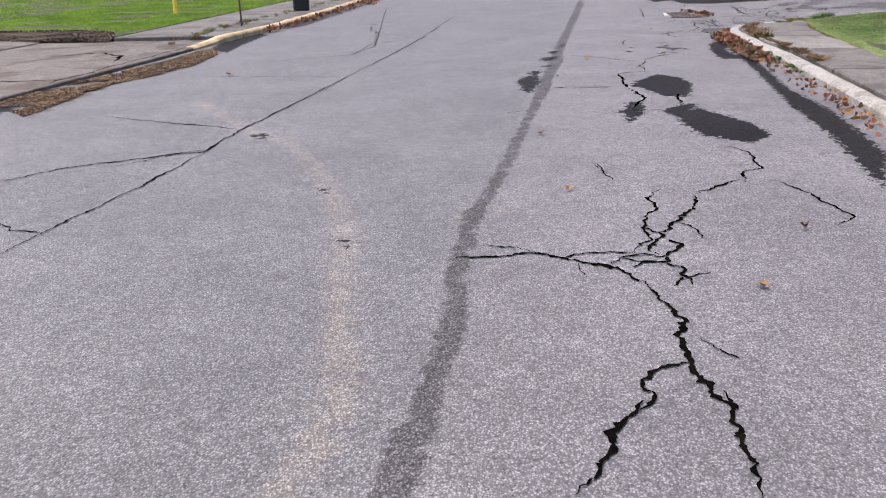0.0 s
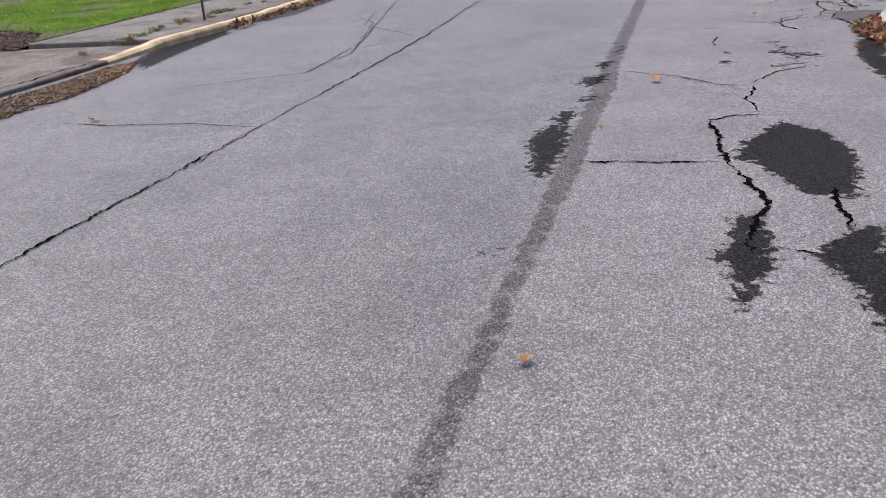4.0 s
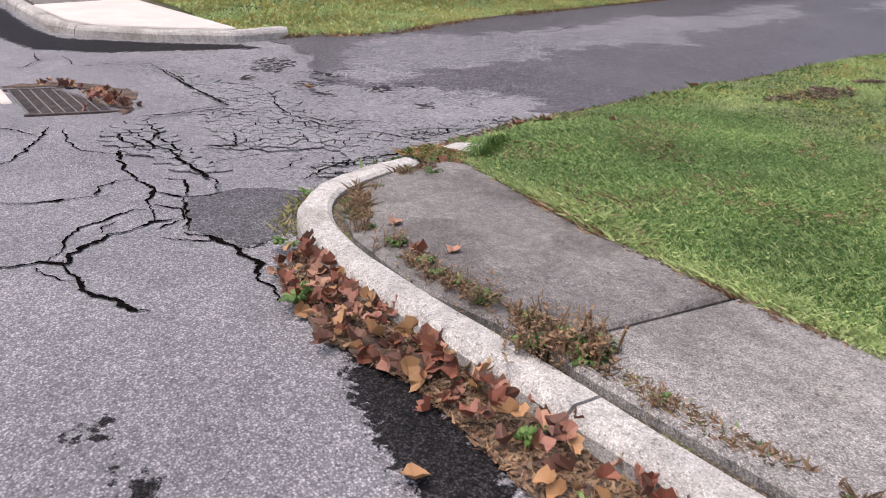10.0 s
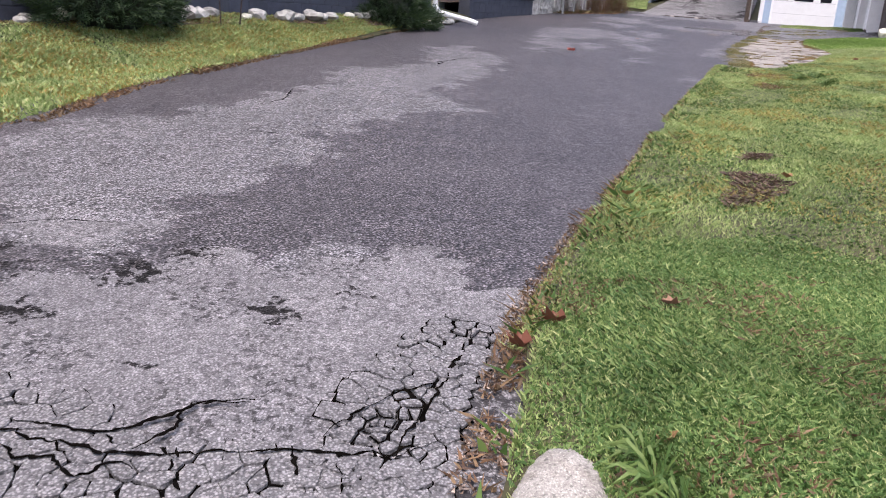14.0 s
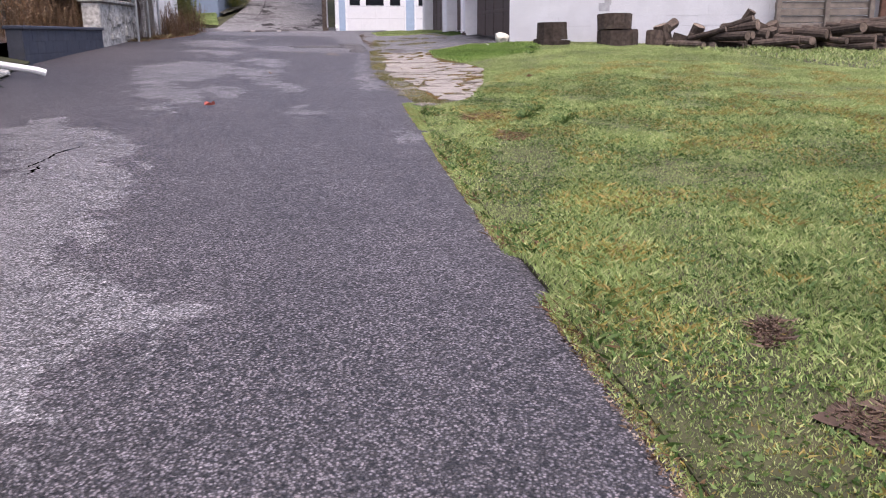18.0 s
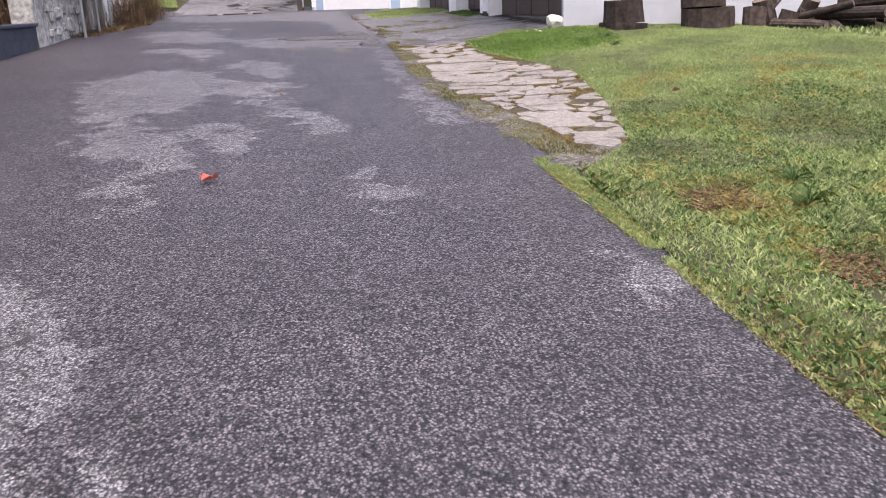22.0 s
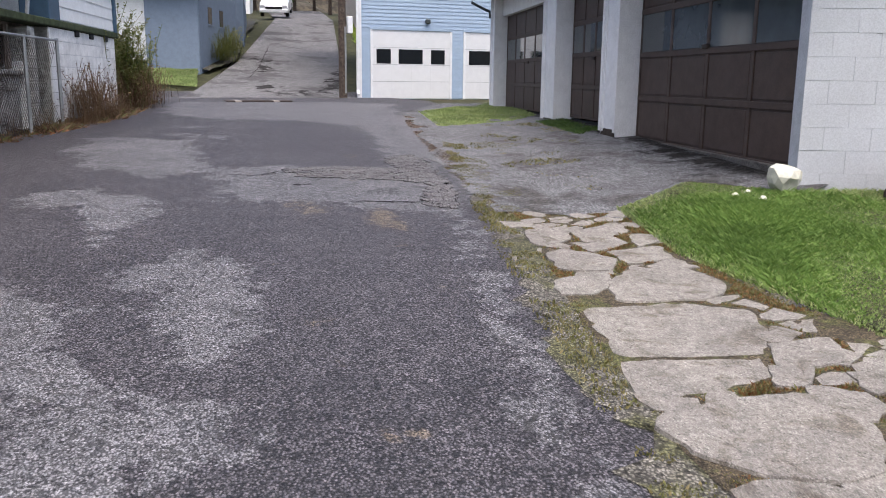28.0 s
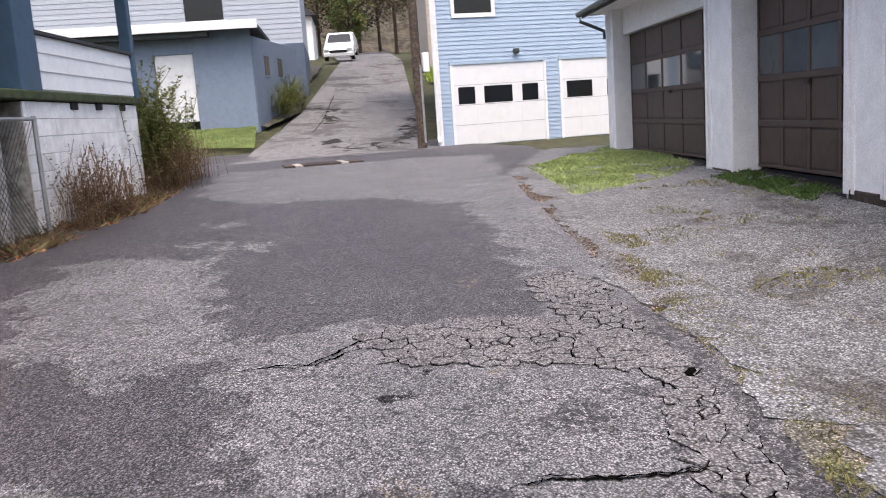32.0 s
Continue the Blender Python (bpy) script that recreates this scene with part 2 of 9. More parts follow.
M["concrete"] = asphalt("weathered_concrete", (0.13, 0.118, 0.109), (0.2, 0.184, 0.17), worn=(0.125, 0.112, 0.102), patch_scale=1.6, wlo=0.48, whi=0.6, stone=210, contrast=0.5, mottle=0.16, relief=0.3)
M["concrete_pale"] = plain("pale_new_concrete", (0.41, 0.365, 0.33), 0.9, var=0.06, scale=3, grime=0.1, bumpy=0.2, fine=120)
M["kerb"] = asphalt("kerb_concrete", (0.27, 0.253, 0.232), (0.38, 0.357, 0.328), worn=(0.27, 0.245, 0.217), patch_scale=2.2, wlo=0.5, whi=0.62, stone=190, contrast=0.22, mottle=0.12, relief=0.4)
M["soil"] = plain("lawn_soil", (0.045, 0.046, 0.02), 0.95, var=0.35, scale=3.0, grime=0.5, grime_col=(0.07, 0.05, 0.03), bumpy=0.6, fine=35)
M["flag"] = asphalt("flagstone", (0.25, 0.228, 0.205), (0.36, 0.333, 0.303), worn=(0.22, 0.19, 0.158), patch_scale=4.5, wlo=0.52, whi=0.68, stone=170, contrast=0.3, mottle=0.14, relief=0.9)
M["white_block"] = plain("white_painted_block", (0.6, 0.612, 0.635), 0.7, var=0.05, scale=2.0, grime=0.14, grime_col=(0.42, 0.42, 0.43), bumpy=0.35, fine=70, piece=0.02)
M["mortar"] = plain("white_painted_mortar", (0.58, 0.592, 0.615), 0.9, var=0.1, grime=0.2)
M["open_joint"] = plain("grey_open_joint", (0.44, 0.445, 0.46), 0.9, var=0.2, grime=0.2)
M["bare_block"] = plain("bare_grey_block", (0.38, 0.385, 0.4), 0.9, var=0.15, grime=0.2)
M["white_trim"] = plain("white_trim_paint", (0.84, 0.84, 0.845), 0.6, var=0.05, grime=0.22, grime_col=(0.36, 0.34, 0.31), bumpy=0.06)
M["brown_door"] = plain("dark_brown_paint", (0.082, 0.056, 0.046), 0.55, var=0.15, grime=0.3, grime_col=(0.09, 0.075, 0.065), bumpy=0.1)
M["siding_blue"] = plain("light_blue_siding", (0.36, 0.455, 0.58), 0.55, var=0.04, grime=0.1, grime_col=(0.3, 0.35, 0.42), bumpy=0.05, piece=0.03)
M["siding_white"] = plain("white_siding", (0.86, 0.865, 0.86), 0.6, var=0.04, grime=0.12, grime_col=(0.4, 0.4, 0.36), bumpy=0.05, piece=0.03)
M["siding_grey"] = plain("grey_siding", (0.42, 0.46, 0.52), 0.6, var=0.04, grime=0.1, bumpy=0.05, piece=0.03)
M["blue_grey"] = plain("blue_grey_wall_paint", (0.21, 0.26, 0.34), 0.75, var=0.06, grime=0.12, bumpy=0.15)
M["navy"] = plain("dark_blue_block_paint", (0.055, 0.062, 0.085), 0.7, var=0.12, grime=0.2, grime_col=(0.12, 0.12, 0.12), bumpy=0.25, piece=0.08)
M["dark_blue"] = plain("blue_post_paint", (0.06, 0.11, 0.17), 0.5, var=0.1, grime=0.2, bumpy=0.05)
M["roof"] = plain("dark_shingle", (0.06, 0.06, 0.065), 0.9, var=0.25, scale=12, grime=0.2, bumpy=0.6, fine=40)
M["wood_grey"] = plain("weathered_wood", (0.22, 0.19, 0.16), 0.9, var=0.25, scale=8, grime=0.35, bumpy=0.4, fine=40, piece=0.15)
M["wood_brown"] = plain("brown_fence_wood", (0.12, 0.065, 0.045), 0.85, var=0.25, scale=8, grime=0.3, bumpy=0.3, piece=0.15)
M["bark"] = plain("dark_bark", (0.06, 0.045, 0.036), 0.95, var=0.45, scale=14, grime=0.45, grime_col=(0.16, 0.135, 0.115), bumpy=1.0, fine=28, piece=0.35)
M["logend"] = plain("weathered_log_end", (0.15, 0.115, 0.09), 0.9, var=0.35, scale=20, grime=0.5, grime_col=(0.06, 0.05, 0.045), bumpy=0.4, piece=0.4)
M["iron"] = plain("rusty_iron", (0.07, 0.055, 0.05), 0.7, 0.4, var=0.3, scale=20, grime=0.4, grime_col=(0.13, 0.06, 0.03), bumpy=0.3)
M["iron_worn"] = plain("worn_iron", (0.13, 0.125, 0.12), 0.6, 0.4, grime=0.4)
M["steel"] = plain("galvanised_steel", (0.4, 0.41, 0.41), 0.5, 0.7, grime=0.3)
M["black"] = plain("black_rubber", (0.015, 0.015, 0.016), 0.8, grime=0.1)
M["red_paint"] = plain("dark_red_car_paint", (0.085, 0.006, 0.01), 0.25, 0.1, 0.6, var=0.05, grime=0.05, bumpy=0)
M["white_paint"] = plain("white_car_paint", (0.75, 0.76, 0.78), 0.3, 0, 0.6, var=0.03, grime=0.05, bumpy=0)
M["yellow"] = plain("yellow_pole_paint", (0.75, 0.55, 0.08), 0.5, grime=0.15)
M["pink"] = plain("pink_house_paint", (0.75, 0.28, 0.27), 0.7)
M["tan"] = plain("tan_house_paint", (0.45, 0.4, 0.34), 0.7)


def glass_mat(name, col, rough=0.05):
    m, nt, b, co = start_mat(name, rough, 0, 0.6)
    n = noise_tex(nt, co, 3.0, 3)
    c = mixer(nt, ramp(nt, n, 0.3, 0.7), tuple(x * 0.7 for x in col), col)
    nt.links.new(c, b.inputs["Base Color"])
    return m


M["glass"] = glass_mat("window_glass", (0.06, 0.07, 0.075))
M["glass_dark"] = glass_mat("dark_window_glass", (0.008, 0.009, 0.01), 0.15)


def leaf_mat(name, cols, rough=0.6, transl=0.25):
    """Thin leaf: colour by piece and island, with some light passing through."""
    m, nt, b, co = start_mat(name, rough, 0, 0.3)
    geo = nt.nodes.new("ShaderNodeNewGeometry")
    r = nt.nodes.new("ShaderNodeValToRGB")
    els = r.color_ramp.elements
    while len(els) < len(cols):
        els.new(0.5)
    for k, c in enumerate(cols):
        els[k].position, els[k].color = k / (len(cols) - 1), (*c, 1)
    nt.links.new(geo.outputs["Random Per Island"], r.inputs[0])
    n = noise_tex(nt, co, 1.3, 4)
    c = mixer(nt, ramp(nt, n, 0.3, 0.7), mixer(nt, 1.0, r.outputs[0], (0.75, 0.75, 0.7), "MULTIPLY"), mixer(nt, 1.0, r.outputs[0], (1.2, 1.15, 1.1), "MULTIPLY"))
    nt.links.new(c, b.inputs["Base Color"])
    tr = nt.nodes.new("ShaderNodeBsdfTranslucent")
    nt.links.new(c, tr.inputs[0])
    mx = nt.nodes.new("ShaderNodeMixShader")
    mx.inputs[0].default_value = transl
    nt.links.new(b.outputs[0], mx.inputs[1])
    nt.links.new(tr.outputs[0], mx.inputs[2])
    nt.links.new(mx.outputs[0], nt.nodes["Material Output"].inputs[0])
    return m


M["grass"] = leaf_mat("lawn_grass", [(0.15, 0.22, 0.068), (0.23, 0.315, 0.11), (0.31, 0.395, 0.155), (0.43, 0.455, 0.225)])
M["grass_dry"] = leaf_mat("dry_grass", [(0.22, 0.21, 0.05), (0.30, 0.25, 0.07), (0.36, 0.27, 0.10), (0.18, 0.22, 0.05)])
M["weed"] = leaf_mat("green_weed", [(0.04, 0.085, 0.018), (0.07, 0.13, 0.03), (0.12, 0.175, 0.05)])
M["clover"] = leaf_mat("clover_leaf", [(0.045, 0.1, 0.022), (0.08, 0.15, 0.04), (0.15, 0.23, 0.07)])
M["rust_leaf"] = leaf_mat("rusty_dead_growth", [(0.16, 0.075, 0.03), (0.24, 0.12, 0.05), (0.3, 0.2, 0.09)])
M["weed_brown"] = leaf_mat("dead_brown_weed", [(0.085, 0.05, 0.032), (0.15, 0.088, 0.05), (0.22, 0.15, 0.085), (0.12, 0.088, 0.055)])
M["leaf_dry"] = leaf_mat("dry_fallen_leaf", [(0.28, 0.10, 0.04), (0.40, 0.17, 0.08), (0.5, 0.26, 0.14), (0.22, 0.08, 0.04)], transl=0.1)
M["needle"] = leaf_mat("dark_evergreen", [(0.012, 0.03, 0.012), (0.025, 0.05, 0.02), (0.04, 0.07, 0.025)], transl=0.05)
M["moss"] = leaf_mat("moss", [(0.12, 0.13, 0.04), (0.18, 0.17, 0.07), (0.24, 0.2, 0.1)])
M["verge"] = asphalt("mossy_gravel", (0.115, 0.105, 0.088), (0.25, 0.232, 0.2), worn=(0.16, 0.155, 0.085), patch_scale=2.6, wlo=0.48, whi=0.58, stone=80, contrast=0.75, mottle=0.28, relief=1.0)
M["stone_bed"] = asphalt("mossy_earth", (0.06, 0.047, 0.03), (0.14, 0.11, 0.07), worn=(0.13, 0.13, 0.05), patch_scale=5.0, wlo=0.5, whi=0.6, stone=120, contrast=0.6, mottle=0.3, relief=0.8)
M["concrete_pale_old"] = asphalt("pale_grey_concrete", (0.18, 0.166, 0.154), (0.27, 0.25, 0.233), worn=(0.2, 0.183, 0.167), patch_scale=1.6, wlo=0.48, whi=0.6, stone=210, contrast=0.5, mottle=0.14, relief=0.3)
M["concrete_brown"] = asphalt("brown_stained_concrete", (0.12, 0.104, 0.093), (0.195, 0.172, 0.155), worn=(0.11, 0.086, 0.068), patch_scale=1.3, wlo=0.46, whi=0.6, stone=200, contrast=0.4, mottle=0.18, relief=0.3)
M["chunk"] = asphalt("broken_asphalt", stone=125, base=(0.15, 0.144, 0.149), light=(0.255, 0.245, 0.251), contrast=0.65, sheen=0.65)
M["crumb_pale"] = leaf_mat("pale_crumb", [(0.16, 0.125, 0.105), (0.27, 0.22, 0.19), (0.38, 0.32, 0.28)], transl=0.0)
M["crumb"] = leaf_mat("dark_soil_crumb", [(0.045, 0.028, 0.02), (0.085, 0.055, 0.04), (0.13, 0.09, 0.065)], transl=0.0)
M["fascia"] = plain("dark_grey_metal_trim", (0.05, 0.06, 0.06), 0.5, var=0.15, grime=0.2, bumpy=0.05)
M["white_door"] = plain("white_door_enamel", (0.76, 0.76, 0.765), 0.5, var=0.03, grime=0.1, grime_col=(0.45, 0.42, 0.38), bumpy=0.03)
M["siding_side"] = plain("pale_blue_side_siding", (0.5, 0.56, 0.64), 0.6, var=0.05, grime=0.12, bumpy=0.05)
M["old_block"] = plain("flaking_white_block", (0.86, 0.85, 0.83), 0.85, var=0.1, scale=5, grime=0.45, grime_col=(0.22, 0.2, 0.18), bumpy=0.5, fine=40, piece=0.08)
M["old_stone"] = plain("old_painted_stone", (0.42, 0.41, 0.38), 0.9, var=0.4, scale=9, grime=0.7, grime_col=(0.09, 0.085, 0.07), bumpy=0.9, fine=22, piece=0.2)
M["mossy_wood"] = plain("mossy_timber", (0.06, 0.075, 0.035), 0.95, var=0.35, scale=8, grime=0.3, bumpy=0.5)
M["blue_dark_wall"] = plain("slate_blue_wall", (0.10, 0.13, 0.18), 0.75, var=0.08, grime=0.15)
M["mortar_dark"] = plain("dark_mortar", (0.085, 0.09, 0.11), 0.9, var=0.1, grime=0.2)
M["navy_plain"] = plain("dark_blue_wall_paint", (0.06, 0.066, 0.09), 0.7, var=0.12, grime=0.2, bumpy=0.2)
M["rock_white"] = plain("white_painted_rock", (0.68, 0.66, 0.56), 0.8, var=0.15, scale=8, grime=0.3, grime_col=(0.35, 0.3, 0.2), bumpy=0.6, fine=20)
M["tail"] = plain("red_tail_lens", (0.45, 0.02, 0.02), 0.2, 0, 0.6, var=0.05, grime=0, bumpy=0)
M["lamp_glass"] = plain("headlight_lens", (0.6, 0.62, 0.65), 0.15, 0.2, 0.7, var=0.05, grime=0, bumpy=0)
M["tree_green"] = leaf_mat("autumn_green_leaves", [(0.04, 0.07, 0.02), (0.08, 0.11, 0.03), (0.16, 0.12, 0.04)])
M["tree_dark"] = leaf_mat("dark_brown_leaves", [(0.03, 0.035, 0.02), (0.06, 0.05, 0.03), (0.1, 0.07, 0.03)])
M["grass_lush"] = leaf_mat("lush_grass", [(0.16, 0.26, 0.03), (0.24, 0.33, 0.05), (0.3, 0.36, 0.08)])
M["shrub"] = leaf_mat("yellow_green_shrub", [(0.10, 0.14, 0.03), (0.18, 0.2, 0.06), (0.26, 0.24, 0.1)])
# Near-black: the shade inside a bush put into the colour of its core.
M["needle_core"] = plain("bush_core_shade", (0.012, 0.018, 0.01), 0.95, var=0.4, grime=0.3)
M["grass_deep"] = leaf_mat("deep_shade_grass", [(0.1, 0.18, 0.035), (0.15, 0.25, 0.055), (0.22, 0.33, 0.085)])
M["grass_street"] = leaf_mat("deep_green_lawn", [(0.12, 0.22, 0.025), (0.18, 0.3, 0.035), (0.25, 0.38, 0.05)])
M["verge_dark"] = asphalt("dark_bank_earth", (0.07, 0.065, 0.055), (0.15, 0.14, 0.12), worn=(0.12, 0.12, 0.07), patch_scale=1.2, wlo=0.5, whi=0.62, stone=40, contrast=0.6, mottle=0.3)
M["far_wood"] = plain("distant_brown_wood", (0.06, 0.05, 0.035), 0.95, var=0.6, scale=0.9, grime=0.6, grime_col=(0.03, 0.035, 0.02), bumpy=0.8, fine=4)
# ---------------------------------------------------------------- mesh helpers
def curve_at(xs, ys, x):
    return float(np.interp(x, xs, ys))


def smooth(a, b, x):
    u = min(max((x - a) / (b - a), 0.0), 1.0)
    return u * u * (3 - 2 * u)


ALONG = (-900, 6.5, 8.8, 12, 16, 20, 24, 27, 30, 33, 42, 46, 51, 71, 110, 900)
RISE = (0, 0, 0.13, 0.33, 0.53, 0.71, 0.90, 1.05, 1.16, 1.3, 1.5, 1.5, 2.3, 5.5, 9, 9)
EDGE_X = (6.8, 8.3, 12, 16, 20, 25.7, 29, 37, 42, 60)
EDGE_Y = (11.65, 11.5, 10.8, 9.95, 8.85, 7.45, 6.5, 4.3, 3.4, 0)
SIDE_X = (9, 14, 20, 24, 26, 30, 34, 40, 46)
SIDE_Z = (0.08, 0.1, 0.2, 0.22, 0.31, 0.27, 0.14, 0.05, 0)


def ground_z(x, y):
    """Height of the ground: a flat street, an alley that climbs, a lawn that rises to the garage."""
    z = curve_at(ALONG, RISE, x)
    if 6 < x < 60:
        z += curve_at(SIDE_X, SIDE_Z, x) * smooth(0.2, 4.0, curve_at(EDGE_X, EDGE_Y, x) - y) * smooth(6, 9, x)
    return z


def mesh_of(name, verts, faces, mat, parent=None, label="", smooth_it=False):
    me = bpy.data.meshes.new(name)
    me.from_pydata([tuple(v) for v in verts], [], faces)
    me.materials.append(mat)
    if smooth_it:
        me.shade_smooth()
    ob = new(name, me)
    if parent is not None:
        ob.parent = parent
    if label:
        ob["label"] = label
    return ob


def part(name, bm, mat, parent=None, label="", smooth_it=False):
    me = bpy.data.meshes.new(name)
    bm.to_mesh(me)
    bm.free()
    me.materials.append(mat)
    if smooth_it:
        me.shade_smooth()
    ob = new(name, me)
    if parent is not None:
        ob.parent = parent
    if label:
        ob["label"] = label
    return ob


def box(bm, lo, hi, bevel=0.0):
    """A box between two corners, with bevelled edges, added to bm."""
    m = Matrix.Translation([(a + b) / 2 for a, b in zip(lo, hi)]) @ Matrix.Diagonal((*[b - a for a, b in zip(lo, hi)], 1))
    made = bmesh.ops.create_cube(bm, size=1.0, matrix=m)["verts"]
    if bevel:
        edges = list({e for v in made for e in v.link_edges})
        bmesh.ops.bevel(bm, geom=edges, offset=bevel, segments=1, affect="EDGES")
    return bm


def boxed(name, lo, hi, mat, parent=None, bevel=0.01, label=""):
    return part(name, box(bmesh.new(), lo, hi, bevel), mat, parent, label)


def tube(bm, points, radius, sides=8, taper=None):
    """A round bar along points; taper is the end radius."""
    pts = [Vector(p) for p in points]
    rings = []
    for k, p in enumerate(pts):
        d = (pts[min(k + 1, len(pts) - 1)] - pts[max(k - 1, 0)]).normalized()
        q = d.to_track_quat("Z", "Y").to_matrix()
        r = radius if taper is None else radius + (taper - radius) * k / max(1, len(pts) - 1)
        rings.append([bm.verts.new(p + q @ Vector((r * math.cos(2 * math.pi * s / sides), r * math.sin(2 * math.pi * s / sides), 0))) for s in range(sides)])
    for a, b in zip(rings, rings[1:]):
        for s in range(sides):
            bm.faces.new((a[s], a[(s + 1) % sides], b[(s + 1) % sides], b[s]))
    bm.faces.new(rings[0][::-1])
    bm.faces.new(rings[-1])
    return bm


def thing(name, m, label, category, group="", kind=""):
    ob = new(name)
    ob.empty_display_size = 0.2
    ob.matrix_world = m
    return tagged(ob, label, category, group, kind)


def clip(poly, axis, limit, keep_more):
    out = []
    for k, p in enumerate(poly):
        q = poly[k - 1]
        a, b = (p[axis] >= limit) == keep_more, (q[axis] >= limit) == keep_more
        if a != b:
            u = (limit - q[axis]) / (p[axis] - q[axis])
            out.append((q[0] + u * (p[0] - q[0]), q[1] + u * (p[1] - q[1])))
        if a:
            out.append(p)
    return out


def sheet(name, poly, lift, mat, step=0.8, height=ground_z, skirt=0.0, parent=None):
    """A surface over poly that follows the ground, lift above it, with an edge of its own going skirt down."""
    xs, ys = [p[0] for p in poly], [p[1] for p in poly]
    index, verts, faces = {}, [], []

    def vert(p, low=0.0):
        key = (round(p[0], 4), round(p[1], 4), low)
        if key not in index:
            index[key] = len(verts)
            verts.append((p[0], p[1], height(p[0], p[1]) + lift - low))
        return index[key]

    nx, ny = math.ceil((max(xs) - min(xs)) / step), math.ceil((max(ys) - min(ys)) / step)
    for i in range(nx):
        strip = clip(clip(poly, 0, min(xs) + i * step, True), 0, min(xs) + (i + 1) * step, False)
        if len(strip) < 3:
            continue
        for j in range(ny):
            cell = clip(clip(strip, 1, min(ys) + j * step, True), 1, min(ys) + (j + 1) * step, False)
            ids = []
            for p in cell:
                v = vert(p)
                if v not in ids:
                    ids.append(v)
            if len(ids) >= 3:
                faces.append(ids)
    if skirt:
        for k, p in enumerate(poly):
            q = poly[k - 1]
            n = max(1, int(math.dist(p, q) / step))
            for s in range(n):
                a = [q[c] + (p[c] - q[c]) * s / n for c in (0, 1)]
                b = [q[c] + (p[c] - q[c]) * (s + 1) / n for c in (0, 1)]
                faces.append([vert(a), vert(b), vert(b, skirt), vert(a, skirt)])
    ob = mesh_of(name, verts, faces, mat, parent)
    bm = bmesh.new()
    bm.from_mesh(ob.data)
    bmesh.ops.recalc_face_normals(bm, faces=bm.faces)
    up = sum(f.normal.z * f.calc_area() for f in bm.faces)
    if up < 0:
        bmesh.ops.reverse_faces(bm, faces=bm.faces)
    bm.to_mesh(ob.data)
    bm.free()
    return ob


def ragged(points, amount=0.08, step=0.25, seed=1, closed=True):
    """The outline through points with small irregular wiggles."""
    out = []
    n = len(points)
    for k in range(n if closed else n - 1):
        a, b = Vector(points[k]), Vector(points[(k + 1) % n])
        m = max(1, int((b - a).length / step))
        for s in range(m):
            p = a.lerp(b, s / m)
            w = noise.noise_vector((p.x * 2.1 + seed * 7.3, p.y * 2.1, seed * 1.7)) + 0.7 * noise.noise_vector((p.x * 7.1, p.y * 7.1 + seed, seed * 3.1)) + 0.6 * noise.noise_vector((p.x * 21, p.y * 21 + seed, seed * 5.1))
            out.append((p.x + w.x * amount, p.y + w.y * amount))
    if not closed:
        out.append(tuple(points[-1]))
    return out


# ---------------------------------------------------------------- where the asphalt is worn pale, stained, sealed, dusty or darkened by painted shade
import collections

AREAS = collections.defaultdict(list)
LINES = collections.defaultdict(list)


def area_mark(kind, level, *points):
    AREAS[kind].append((level, points))


def line_mark(kind, width, *points):
    LINES[kind].append((width, points))


area_mark("dark", 1, (2.73, 5.9), (2.95, 5.75), (3.09, 5.27), (3.06, 4.91), (2.8, 4.71), (2.59, 5.05))
area_mark("dark", 1, (5.21, 10.42), (5.19, 9.98), (5.06, 9.71), (4.87, 9.47), (4.8, 9.04), (4.81, 8.66), (4.62, 8.66), (4.51, 8.92), (4.74, 9.41), (4.93, 9.84), (5.14, 10.28))
area_mark("dark", 1, (5.15, 9.99), (4.75, 8.38), (4.13, 6.58), (3.94, 5.63), (3.48, 4.26), (2.93, 3.46), (3.43, 4.8), (3.72, 5.83), (4.35, 7.61))
area_mark("dark", 0.68, (0.74, 7.95), (0.78, 7.99), (0.83, 7.95), (0.79, 7.92))
area_mark("dark", 0.68, (0.87, 8.13), (0.9, 8.16), (0.94, 8.12), (0.91, 8.09))
area_mark("dark", 1, (5.22, 10.42), (5.32, 10.25), (5.22, 10.03), (5.08, 9.8), (4.95, 9.6), (4.82, 9.2), (4.74, 8.7), (4.5, 8.7), (4.62, 9.2), (4.76, 9.6), (4.9, 9.95), (5.04, 10.16))
area_mark("dark", 0.68, (5.64, 11.44), (5.71, 11.32), (5.61, 11.2), (5.53, 11.21), (5.57, 11.33))
area_mark("wear", 1, (10.05, 14.85), (10.68, 14.7), (11.12, 14.33), (11.75, 14.09), (12.59, 13.92), (13.92, 13.31), (15.28, 12.94), (15.47, 12.37), (14.02, 12.36), (13.05, 12.62), (12.13, 12.32), (11.45, 12.72), (11.33, 12.98), (10.91, 13.22), (10.58, 12.97), (10.02, 13.07), (9.57, 13.28), (9.32, 13.37), (8.89, 13.3), (8.61, 13.21), (8.37, 13.34), (8.51, 13.51), (8.5, 13.76))
area_mark("wear", 1, (8.53, 12.87), (8.85, 12.69), (9, 12.49), (8.93, 12.3), (8.79, 12.18), (8.56, 12.29), (8.47, 12.48), (8.4, 12.69))
area_mark("wear", 1, (8.14, 13.51), (8.29, 13.4), (8.23, 13.23), (8.23, 12.89), (8.39, 12.75), (8.39, 12.54), (8.27, 12.42), (8.21, 12.28), (8.15, 12.04), (8.18, 11.78), (8.02, 11.73), (7.8, 11.75), (7.32, 11.71), (7.07, 12.76), (7.75, 13.24), (7.87, 13.13))
